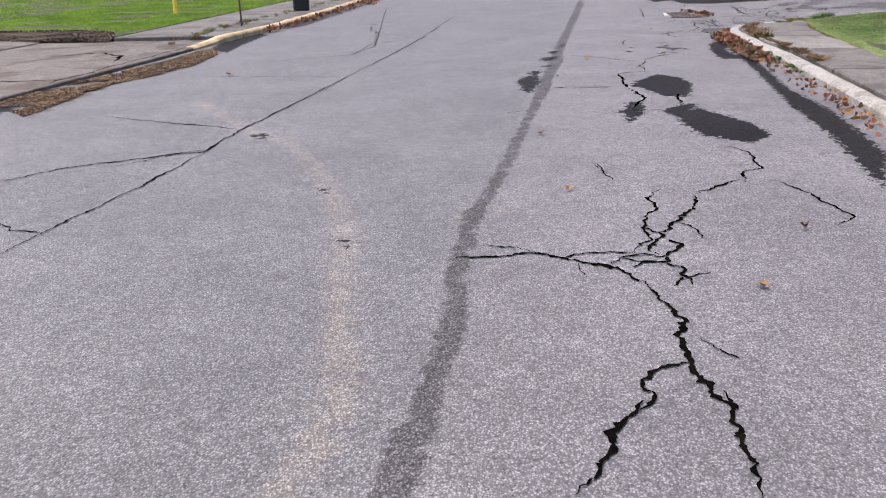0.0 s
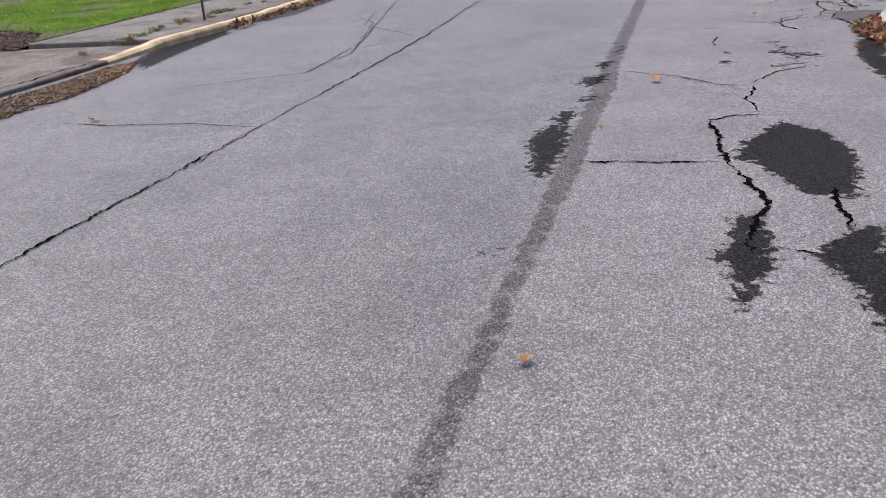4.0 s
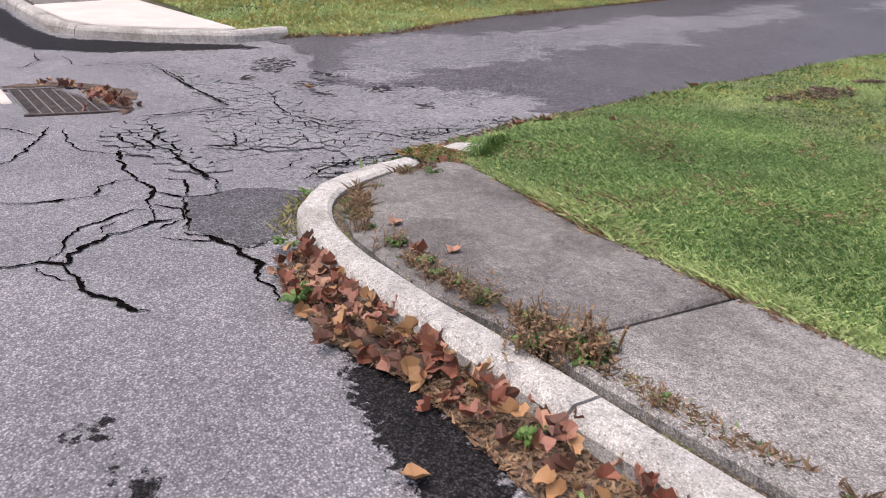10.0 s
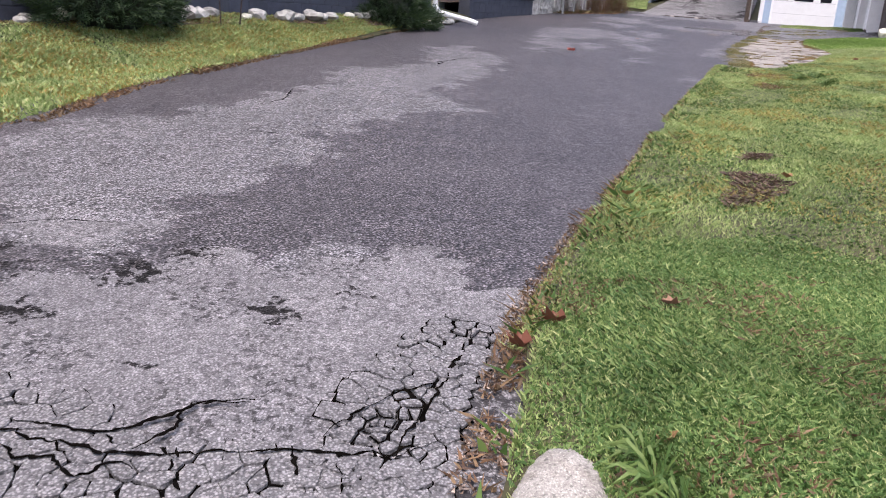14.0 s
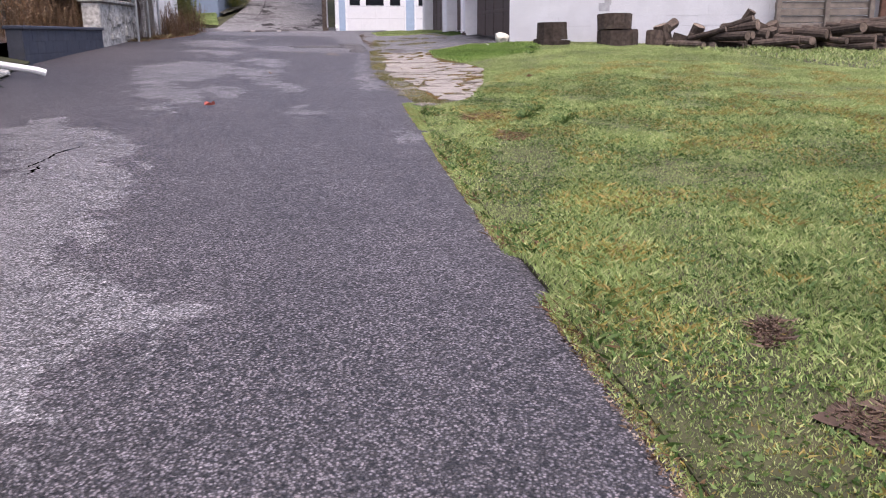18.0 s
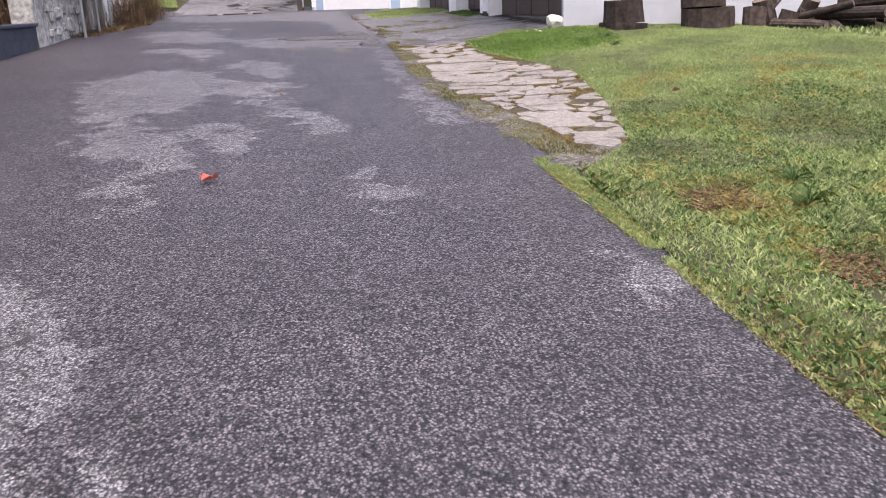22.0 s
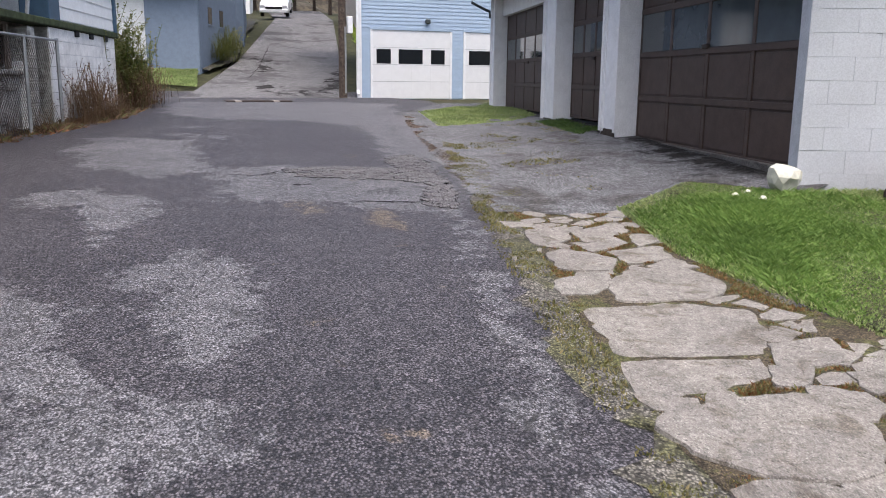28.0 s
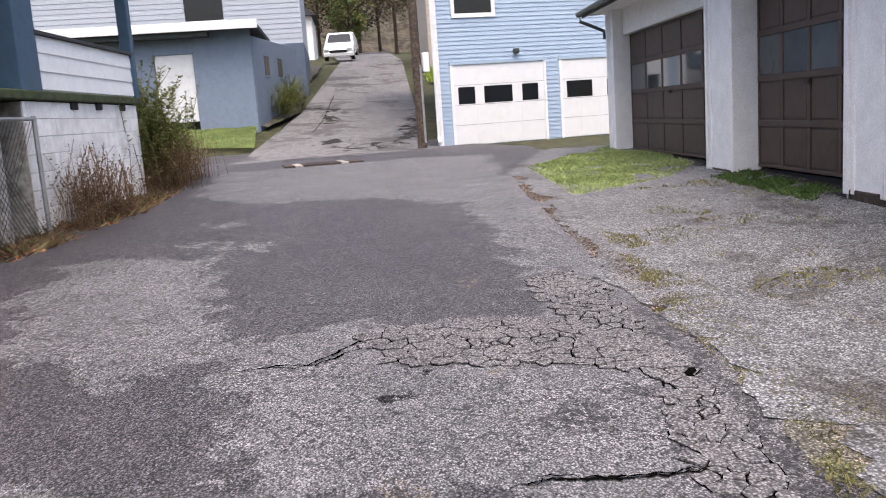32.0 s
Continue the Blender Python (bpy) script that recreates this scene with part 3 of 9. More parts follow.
area_mark("wear", 1, (17.33, 13.55), (18.01, 13.08), (16.42, 12.44), (15.31, 12.54), (14.2, 12.91), (13.2, 12.84), (12.74, 13.1), (12.55, 13.3), (12.62, 13.65), (14.35, 14.02), (14.59, 13.59), (15.26, 13.26))
area_mark("wear", 1, (12.62, 13.09), (12.75, 12.85), (12.57, 12.44), (12.37, 12.53), (12.27, 12.83), (11.79, 12.92), (11.47, 12.98), (11.45, 13.17), (11.73, 13.34), (11.98, 13.17))
area_mark("wear", 1, (11.43, 13.4), (11.35, 13.27), (11.04, 13.2), (10.71, 13.19), (10.58, 13.22))
area_mark("wear", 1, (17.44, 13.41), (17.66, 12.96), (17.17, 12.79), (16.84, 12.87), (16.54, 12.67), (16.18, 12.52), (15.7, 12.52), (15.39, 12.55), (14.98, 12.59), (14.73, 12.61), (14.62, 12.73), (14.72, 12.88), (14.64, 12.97), (14.42, 13.03))
area_mark("wear", 1, (23.36, 10.81), (22.76, 10.34), (20.89, 10.38), (19.67, 10.37), (20.8, 10.64))
area_mark("wear", 1, (20.48, 11.22), (20.3, 10.87), (19.25, 11.14), (19.4, 11.46))
area_mark("wear", 1, (17.99, 10.69), (17.73, 10.58), (17.35, 10.82))
area_mark("wear", 1, (16.21, 10.19), (16.13, 10.02), (15.69, 10.22), (15.68, 10.39), (15.95, 10.32))
area_mark("wear", 1, (24, 12.11), (24.27, 11.52), (24.4, 10.94), (23.57, 10.68), (22.57, 10.79), (21.96, 11.06), (22.11, 11.4), (21.66, 11.73), (20.79, 11.89), (20.61, 12.06))
area_mark("wear", 1, (24.74, 10.26), (25.03, 9.83), (24.3, 9.69), (23.44, 9.97), (23.58, 10.31))
area_mark("wear", 1, (22.84, 10.8), (22.8, 10.37), (21.95, 10.51), (21.96, 10.81))
area_mark("wear", 1, (21.19, 10.68), (21.28, 10.45), (20.73, 10.42), (20.46, 10.52), (20.68, 10.68))
area_mark("wear", 1, (20.19, 10.56), (20.26, 10.4), (19.82, 10.33), (19.54, 10.47), (19.6, 10.61))
area_mark("wear", 1, (19.86, 11.4), (20.27, 11.17), (20.01, 11), (19.34, 11.11), (19.17, 11.2), (19.13, 11.38), (19.42, 11.48))
area_mark("wear", 1, (19.8, 11.91), (20.32, 11.7), (20.35, 11.49), (19.58, 11.64), (18.96, 11.76), (18.95, 11.88), (18.88, 11.98), (19.44, 12.05))
area_mark("wear", 1, (18.26, 10.66), (18.06, 10.61), (17.57, 10.71), (17.62, 10.82), (17.91, 10.81))
area_mark("wear", 1, (24.14, 11.25), (24.25, 10.94), (24.08, 10.68), (23.58, 10.78), (23.11, 10.73), (22.71, 10.9), (22.59, 10.99), (22.56, 11.13))
area_mark("wear", 1, (24.78, 10.29), (25.29, 9.95), (24.78, 9.73), (23.92, 9.83), (23.49, 9.84), (22.99, 10.14), (23.15, 10.27), (23.48, 10.17), (23.95, 10.32))
area_mark("wear", 1, (22.33, 10.9), (22.93, 10.78), (22.76, 10.58), (22.39, 10.47), (21.97, 10.48), (21.72, 10.59), (21.51, 10.69), (21.54, 10.79), (21.77, 10.73), (21.83, 10.88))
area_mark("wear", 1, (22.54, 10.44), (22.71, 10.18), (22.55, 10.01), (22.24, 10.09), (22.29, 10.41))
area_mark("wear", 1, (32.1, 10.9), (31.7, 9.59), (29.25, 9.54), (29.56, 10.44))
area_mark("wear", 1, (27.64, 11.22), (27.83, 10.6), (26.88, 10.62), (27.04, 11.1))
area_mark("wear", 1, (27.21, 10.56), (27.23, 10.09), (26.14, 10.23), (26.52, 10.49))
area_mark("wear", 1, (21, 10.71), (21.17, 10.6), (21.05, 10.49), (20.93, 10.59))
area_mark("wear", 1, (30.96, 11.01), (31.85, 10.59), (31, 9.71), (29.59, 9.6), (28.6, 9.85), (28.47, 10.18), (29.77, 10.74))
area_mark("wear", 1, (28.97, 9.44), (29.07, 8.82), (28.4, 8.36), (27.74, 7.72), (26.95, 7.71), (26.06, 7.97), (26.29, 8.37), (26.35, 8.56), (26.85, 8.93), (26.91, 9.13), (26.75, 9.49), (27.35, 9.58), (27.8, 9.32))
area_mark("wear", 1, (26.87, 10.71), (27.43, 10.61), (27.27, 10.33), (26.7, 10.15), (26.12, 10.23), (25.85, 10.43), (25.6, 10.53))
area_mark("wear", 1, (24.95, 10.29), (25.14, 10.06), (24.92, 9.87), (24.55, 9.86), (24.26, 9.9), (24.41, 10.36), (24.81, 10.42))
area_mark("wear", 1, (29.9, 10.94), (30.67, 10.94), (31.34, 10.76), (31.5, 10.24), (31.87, 9.78), (31.34, 9.54), (30.8, 9.77), (30.49, 9.93), (29.69, 9.68), (29.33, 9.54), (29, 9.41), (28.7, 9.74), (28.34, 9.98), (28.46, 10.24), (28.78, 10.34), (29.21, 10.8))
area_mark("wear", 1, (33.8, 9.74), (33.61, 9.19), (33.02, 9.21))
area_mark("wear", 1, (32.45, 9.79), (32.09, 8.94), (31.7, 9.03))
area_mark("wear", 1, (28.82, 9.52), (29.03, 8.97), (28.69, 8.54), (28.43, 8.27), (28.49, 7.9), (28.5, 7.67), (29.46, 7.36), (30.7, 7.13), (32.92, 6.72), (35.39, 6.27), (34.8, 5.71), (30.97, 6.64), (29.82, 6.89), (28.42, 7.26), (27.47, 7.38), (26.87, 7.59), (26.7, 7.86), (27.16, 7.6), (27.37, 7.89), (27.55, 8.45), (26.99, 8.7), (26.65, 8.58), (26.67, 8.88), (26.95, 9.58), (27.33, 9.47), (28.05, 9.54))
area_mark("wear", 1, (37.43, 9.69), (39.63, 9.2), (40.25, 7.92), (37.62, 6.31), (34.17, 6.7), (34.63, 7.18), (35.2, 8.6), (35.99, 9.31))
area_mark("moss", 0.75, (23.82, 9.56), (23.62, 9.42), (23.52, 9.56))
area_mark("moss", 0.75, (22.39, 9.54), (22.27, 9.4), (22.21, 9.54))
area_mark("moss", 0.75, (21.03, 9.1), (20.96, 9.04), (20.94, 9.13))
area_mark("moss", 0.75, (23.1, 9.56), (23.02, 9.45), (23, 9.55))
area_mark("moss", 0.75, (21.21, 9.29), (21.16, 9.15), (21.14, 9.23))
area_mark("moss", 0.75, (20.59, 9.28), (20.58, 9.19), (20.5, 9.26), (20.52, 9.33))
area_mark("moss", 0.75, (20.93, 10.44), (20.9, 10.38), (20.87, 10.42))
area_mark("moss", 0.9, (26.37, 8.4), (26.21, 8.32), (25.85, 8.37), (25.59, 8.34), (25.4, 8.43), (25.48, 8.49), (25.62, 8.53), (25.8, 8.63))
area_mark("moss", 0.6, (26.72, 9.14), (26.86, 8.96), (26.51, 8.8), (26.24, 8.81), (26.16, 9.07))
area_mark("moss", 0.75, (25.22, 8.61), (25.04, 8.49), (25.01, 8.63))
area_mark("moss", 0.75, (24.16, 8.63), (24.02, 8.56), (23.91, 8.58), (23.98, 8.68))
area_mark("moss", 0.75, (24.83, 9.57), (24.75, 9.49), (24.69, 9.54))
area_mark("moss", 0.75, (29.92, 7.82), (29.81, 7.63), (29.37, 7.86))
area_mark("moss", 0.75, (26.82, 9.01), (26.85, 8.92), (26.69, 8.93), (26.73, 9.03))
area_mark("moss", 0.75, (27.86, 8.29), (27.79, 8.16), (27.55, 8.28))
line_mark("sand", 0.1, (-0.22, 1.33), (-0.11, 1.62), (-0.06, 1.88), (-0.04, 2.25), (-0.04, 2.68), (0.01, 3.39), (-0.04, 4.11), (-0.17, 4.96), (-0.38, 5.73), (-0.73, 6.37), (-1.27, 7.78))
line_mark("sand", 0.09, (0.83, 3.67), (0.74, 3.77), (0.65, 3.56), (0.62, 3.5))
line_mark("seal", 0.095, (0.16, 1.6), (0.28, 1.96), (0.42, 2.46), (0.49, 2.89), (0.71, 3.7))
line_mark("seal", 0.085, (0.63, 3.42), (1.03, 4.48), (1.73, 6.49), (2.34, 8.38))
line_mark("seal", 0.09, (2.22, 8), (2.97, 10.29), (3.95, 13.17), (6.2, 19.87))
line_mark("seal", 0.11, (1.85, 6.84), (1.98, 7.16), (2.08, 7.47), (2.23, 7.96), (2.45, 8.58), (2.62, 9.02), (2.9, 9.92))
line_mark("seal", 0.085, (2.9, 9.92), (3.36, 11.28), (3.82, 12.65), (5.05, 16.23))
line_mark("seal", 0.07, (4.13, 13.56), (4.64, 15.06), (5.96, 18.87))
area_mark("dark", 1, (2.57, 6.46), (2.68, 6.49), (2.63, 6.29), (2.59, 6.16), (2.46, 5.9), (2.35, 5.71), (2.27, 5.62), (2.25, 5.67), (2.33, 5.81), (2.33, 5.99), (2.33, 6.07), (2.46, 6.2))
area_mark("dark", 1, (3.03, 7.54), (3.4, 7.89), (3.52, 7.57), (3.45, 7.14), (3.25, 6.83), (3.08, 6.78), (3, 7.06), (2.87, 7.26))
area_mark("dark", 1, (2.67, 5.99), (2.93, 6.21), (3.08, 6.21), (2.68, 5.58), (2.72, 5.79), (2.66, 5.88))
area_mark("dark", 0.85, (1.86, 7.7), (1.91, 7.99), (2.03, 8.14), (2.12, 8.15), (2.12, 7.98), (2.08, 7.69))
area_mark("dark", 0.85, (2.1, 8.31), (2.17, 8.53), (2.33, 8.69), (2.3, 8.44), (2.2, 8.27))
area_mark("dark", 0.85, (2.38, 8.87), (2.52, 9.02), (2.52, 8.86), (2.41, 8.79))
area_mark("dark", 0.85, (2.51, 9.42), (2.61, 9.66), (2.83, 9.75), (2.73, 9.43), (2.56, 9.25))
area_mark("dark", 0.85, (2.77, 10.07), (2.89, 10.3), (2.99, 10.23), (2.85, 9.92))
area_mark("dark", 0.85, (3.03, 10.44), (3.3, 11.17), (3.23, 10.77))
area_mark("dark", 0.85, (1.44, 6.23), (1.49, 6.31), (1.55, 6.3), (1.52, 6.23))
area_mark("dark", 0.85, (1.94, 8.05), (2.26, 8.51), (2.13, 7.8), (1.84, 7.07), (1.81, 7.32))
area_mark("dark", 0.85, (2.56, 6.51), (2.7, 6.44), (2.5, 5.9), (2.28, 5.61), (2.31, 5.9))
area_mark("dark", 1, (3.07, 7.57), (3.45, 7.65), (3.38, 7), (3.15, 6.54), (2.96, 6.63), (2.94, 7.11))
area_mark("dark", 1, (2.75, 5.96), (3, 6.02), (3.11, 5.4), (3.08, 4.96), (2.79, 4.83), (2.61, 5.02), (2.63, 5.46))
area_mark("dark", 0.85, (-0.65, 5.99), (-0.57, 6.12), (-0.45, 5.92), (-0.57, 5.84))
area_mark("dark", 0.85, (-0.13, 4.23), (-0.1, 4.39), (-0.03, 4.3), (-0.06, 4.17))
area_mark("dark", 0.85, (-0.04, 3.28), (-0.03, 3.4), (0.04, 3.37), (0.04, 3.23))
area_mark("dark", 0.85, (27.72, 8.9), (27.73, 8.76), (27.61, 8.66), (27.6, 8.82))
area_mark("dark", 0.85, (27.88, 8.65), (27.94, 8.56), (27.87, 8.55), (27.83, 8.61))
area_mark("dark", 0.85, (28.05, 9.01), (28.11, 8.97), (28.03, 8.93))
# Shadow below the far corner kerb, painted into the dark mask.
area_mark("dark", 1, (8.8, 22.53), (9.36, 22.15), (7.98, 17.66), (7.88, 16.94), (8.38, 16.13), (8.91, 15.5), (8.98, 15.13), (8.33, 15.56), (7.72, 15.92), (7.37, 16.52), (7.49, 17.49), (7.11, 17.48), (7.38, 18.93))
area_mark("dark", 1, (51.01, 5.79), (54.29, 5.14), (54.67, 4.77), (51.1, 5.36))
area_mark("dark", 1, (48.08, 6.26), (48.19, 5.59), (47.35, 5.77), (47.36, 6.31))
area_mark("dark", 1, (54.78, 5.91), (54.66, 5.34), (54.06, 5.48), (54.06, 5.99))
area_mark("dark", 1, (47.78, 4.1), (51.74, 2.44), (47.91, 3.28), (47.16, 4.16))
area_mark("dark", 1, (46.9, 5.94), (46.95, 4.37), (46.52, 4.46), (46.49, 5.92))
area_mark("dark", 1, (52.78, 7.84), (57.58, 6.81), (60.69, 5.71), (59.84, 5.44), (54.51, 6.85), (51.13, 7.78))
line_mark("seal", 0.125, (0.16, 1.6), (0.06, 1.28))
area_mark("dark", 0.85, (3.99, 9.49), (4.1, 9.57), (4.22, 9.58), (4.37, 9.53), (4.34, 9.5), (4.2, 9.51), (4.1, 9.47), (4.02, 9.42))
area_mark("dark", 0.85, (3.89, 10.24), (3.98, 10.3), (3.97, 10.21), (3.89, 10.01), (3.87, 10.03), (3.9, 10.12))
area_mark("dark", 0.85, (3.71, 9.87), (3.82, 9.91), (3.86, 9.76), (3.77, 9.72), (3.73, 9.75))
area_mark("dark", 0.68, (4.2, 10.08), (4.35, 10.19), (4.47, 10.41), (4.52, 10.27), (4.38, 10), (4.54, 9.95), (4.59, 9.74), (4.47, 9.68), (4.31, 9.83))
area_mark("dark", 0.68, (4.37, 10.58), (4.55, 10.58), (4.47, 10.38), (4.41, 10.5))
area_mark("dark", 0.68, (4.28, 9.81), (4.41, 9.74), (4.29, 9.64), (4.24, 9.73))
area_mark("dark", 0.85, (3.72, 10.4), (3.75, 10.41), (3.76, 10.37), (3.73, 10.36))
area_mark("dark", 0.68, (4.05, 10.09), (4.09, 10.09), (4.08, 10.06))
area_mark("dark", 0.5, (8.44, 13.72), (8.45, 13.59), (8.25, 13.35), (8.19, 13.46), (8.23, 13.58))
area_mark("dark", 0.5, (8.23, 13.32), (8.41, 13.24), (8.47, 13.05), (8.31, 12.91), (8.18, 13.12))
area_mark("dark", 0.5, (8.01, 13.42), (8.06, 13.33), (7.94, 13.18), (7.85, 13.25))
area_mark("dark", 0.5, (8.17, 12.66), (8.24, 12.53), (8.07, 12.45), (8.03, 12.57))
area_mark("dark", 0.5, (7.71, 12.84), (7.78, 12.73), (7.65, 12.69), (7.62, 12.77))
area_mark("dark", 0.5, (7.9, 12.17), (8, 12.08), (7.87, 12.02), (7.74, 12.11))
area_mark("dark", 0.5, (7.56, 12.59), (7.61, 12.47), (7.59, 12.37), (7.52, 12.45))
area_mark("dark", 0.5, (8.5, 12.4), (8.52, 12.23), (8.33, 12.23), (8.33, 12.4))
area_mark("dark", 0.5, (8.5, 14.8), (8.68, 14.76), (8.16, 14.13), (8.03, 14.31))
area_mark("dark", 0.5, (8.12, 13.85), (8.45, 13.64), (8.3, 13.47), (7.87, 13.49), (7.88, 13.63))
area_mark("dark", 0.5, (8.23, 13.3), (8.55, 13.12), (8.31, 12.9), (8.17, 13.13))
area_mark("dark", 0.5, (8.72, 13.23), (8.87, 12.96), (8.56, 12.89), (8.49, 13.08))
area_mark("dark", 0.56, (8.52, 14.83), (8.76, 14.72), (8.68, 14.36), (8.29, 14.14), (8.14, 14.29))
area_mark("dark", 0.6, (8.41, 14.12), (8.59, 13.93), (8.51, 13.66), (8.33, 13.7))
area_mark("dark", 0.6, (8.47, 13.36), (8.54, 13.14), (8.38, 12.93), (8.26, 13.1))
area_mark("dark", 0.68, (7.94, 13.5), (8.06, 13.34), (7.94, 13.16), (7.81, 13.31))
area_mark("dark", 0.68, (8.19, 12.66), (8.31, 12.55), (8.17, 12.41), (8.05, 12.51))
area_mark("dark", 0.65, (7.92, 14.33), (8.04, 14.23), (7.91, 14), (7.82, 14.12))
area_mark("dark", 0.8, (27.74, 8.87), (27.68, 8.66), (27.58, 8.69), (27.64, 8.86))
area_mark("dark", 0.8, (28.1, 9), (28.05, 8.94), (27.98, 8.98))
# ---------------------------------------------------------------- ground, street, alley
tagged(sheet("ground", [(-60, -60), (140, -60), (140, 90), (-60, 90)], -0.12, M["soil"], 2.5), "earth under grass and paving, green brown", "ground", kind="structure")
far = [(-1500, -1500), (1500, -1500), (1500, 1500), (-1500, 1500)]
hole = [(-60, -60), (140, -60), (140, 90), (-60, 90)]
tagged(mesh_of("ground_far", [(x, y, -0.3) for x, y in far] + [(x, y, -0.3) for x, y in hole], [(0, 1, 5, 4), (1, 2, 6, 5), (2, 3, 7, 6), (3, 0, 4, 7)], M["soil"]), "distant green brown land", "ground", kind="structure")

STREET = Vector((0.287, 0.958))
STREET_SIDE = Vector((0.958, -0.287))


def st(u, v):
    """Place on the street plan: v along it from the seam's start, u to its right."""
    p = Vector((0.07, 1.28)) + STREET * v + STREET_SIDE * u
    return (p.x, p.y)


road_poly = [st(-6.0, -30), st(-6.0, 70), st(9, 70), (14, 33), (11.0, 23), (9.4, 17.5), (9.4, 15.6), (12, 14.6), (12, 11), (8, 11.2), (7.2, 10.2), (6.5, 9), (5.6, 7), (3, -1), st(4.5, -30)]
road_ob = tagged(sheet("road", clip(clip(road_poly, 1, -0.9, True), 1, 19.5, False), 0.0, M["road"], 0.08), "grey cracked asphalt street with sealed seams", "road", kind="structure")
tagged(sheet("road_behind", clip(road_poly, 1, -0.9, False), 0.0, M["road"], 0.6), "grey asphalt street running back downhill", "road", kind="structure")
tagged(sheet("road_beyond", clip(road_poly, 1, 19.5, True), 0.0, M["road"], 0.4), "grey asphalt street running on past the alley", "road", kind="structure")


def alley_z(x, y):
    return ground_z(x, y) + 0.008 - 0.022 * (1 - smooth(8.3, 9.0, x - 1.1 * noise.noise((x * 0.8, y * 0.8, 0)) - 0.5 * noise.noise((x * 2.9, y * 2.9, 3)) - 0.3 * noise.noise((x * 8, y * 8, 5))))


alley_poly = ragged([(7.9, 11.6), (8.3, 11.2), (9.3, 10.6), (12.3, 9.9), (16, 9.0), (18.3, 7.8), (20, 7.2), (25.7, 6.0), (29, 5.6), (33, 4.4), (37.6, 3.2), (42, 2.4), (47, 2.4), (47, 9.6), (42, 10.4), (36, 11.6), (32, 12.3), (26.8, 13.6), (22.7, 14.0), (19, 14.5), (16, 14.7), (12.1, 15.4), (10.4, 15.4), (9.4, 15.6), (9.0, 14.6), (8.0, 13.4), (7.7, 12.3)], 0.12, 0.15, 3)
alley_ob = tagged(sheet("alley", alley_poly, 0.0, M["alley"], 0.12, alley_z), "patchy dark alley asphalt with worn pale areas", "road", kind="structure")


def polygon_distance(px, py, poly):
    """Signed distance of points to a polygon, positive inside."""
    inside = np.zeros(len(px), bool)
    best = np.full(len(px), 1e9)
    for k in range(len(poly)):
        (ax, ay), (bx, by) = poly[k - 1], poly[k]
        u = np.clip(((px - ax) * (bx - ax) + (py - ay) * (by - ay)) / ((bx - ax) ** 2 + (by - ay) ** 2 + 1e-9), 0, 1)
        best = np.minimum(best, np.hypot(px - ax - u * (bx - ax), py - ay - u * (by - ay)))
        inside ^= ((ay > py) != (by > py)) & (px < (bx - ax) * (py - ay) / (by - ay + 1e-12) + ax)
    return np.where(inside, best, -best)


def line_distance(px, py, points):
    best = np.full(len(px), 1e9)
    for (ax, ay), (bx, by) in zip(points, points[1:]):
        u = np.clip(((px - ax) * (bx - ax) + (py - ay) * (by - ay)) / ((bx - ax) ** 2 + (by - ay) ** 2 + 1e-9), 0, 1)
        best = np.minimum(best, np.hypot(px - ax - u * (bx - ax), py - ay - u * (by - ay)))
    return best


def set_mask(ob, kind, soft):
    """Store how strongly each place of a sheet carries one kind of mark."""
    co = np.zeros(len(ob.data.vertices) * 3)
    ob.data.vertices.foreach_get("co", co)
    co = co.reshape(-1, 3)
    px, py = co[:, 0], co[:, 1]
    mask = np.zeros(len(co))
    for level, poly in AREAS[kind]:
        mask = np.maximum(mask, level * np.clip(polygon_distance(px, py, poly) / soft * 0.5 + 0.5, 0, 1))
    for level, poly in AREAS[kind + "_off"]:
        mask = np.minimum(mask, 1 - level * np.clip(polygon_distance(px, py, poly) / soft * 0.5 + 0.5, 0, 1))
    for width, points in LINES[kind]:
        mask = np.maximum(mask, np.clip((width * 0.5 - line_distance(px, py, points)) / soft * 0.5 + 0.5, 0, 1))
    ob.data.attributes.new(kind, "FLOAT", "POINT").data.foreach_set("value", mask.astype(np.float32))


area_mark("wear", 1, (26.4, 7.95), (28.8, 7.3), (33, 6.3), (36.2, 5.7), (36, 4.9), (33, 5.5), (29, 6.6), (26.4, 7.35))
area_mark("loose", 1, (8.07, 12.01), (8.28, 11.72), (7.83, 11.72), (7.58, 11.73), (7.32, 11.73), (6.88, 11.75), (6.61, 11.72), (6.49, 11.75), (6.44, 11.86), (6.59, 11.94), (6.78, 12), (6.9, 11.92), (7.23, 11.88), (7.43, 12), (7.74, 11.95))
area_mark("loose", 0.8, (26.2, 7.9), (27.2, 7.6), (28.6, 7.1), (28.6, 6.8), (27.2, 7.2), (26.2, 7.5))
area_mark("loose", 0.7, (26.9, 8.3), (27.4, 8.4), (27.3, 7.9), (26.9, 7.9))
area_mark("wear_off", 1, (11.89, 12.78), (12.06, 12.41), (12.21, 12.2), (10.99, 12.32), (11.19, 12.87), (11.56, 12.91), (11.67, 12.84))
area_mark("wear_off", 1, (15.83, 12.38), (14.5, 12.54), (13.72, 12.65), (13.25, 12.8), (12.82, 12.78), (12.76, 12.37), (12.2, 12.16), (13.42, 11.75), (16.15, 11.71))
area_mark("wear", 1, (23.79, 12.07), (24.5, 11.66), (24.76, 11.04), (24.1, 10.64), (22.6, 10.99), (22.84, 10.69), (22.71, 10.38), (21.76, 10.54), (22.22, 10.9), (21.49, 11.24), (21.16, 11.62), (21.52, 11.92), (20.93, 12.1), (21.23, 12.32), (22.82, 12.32))
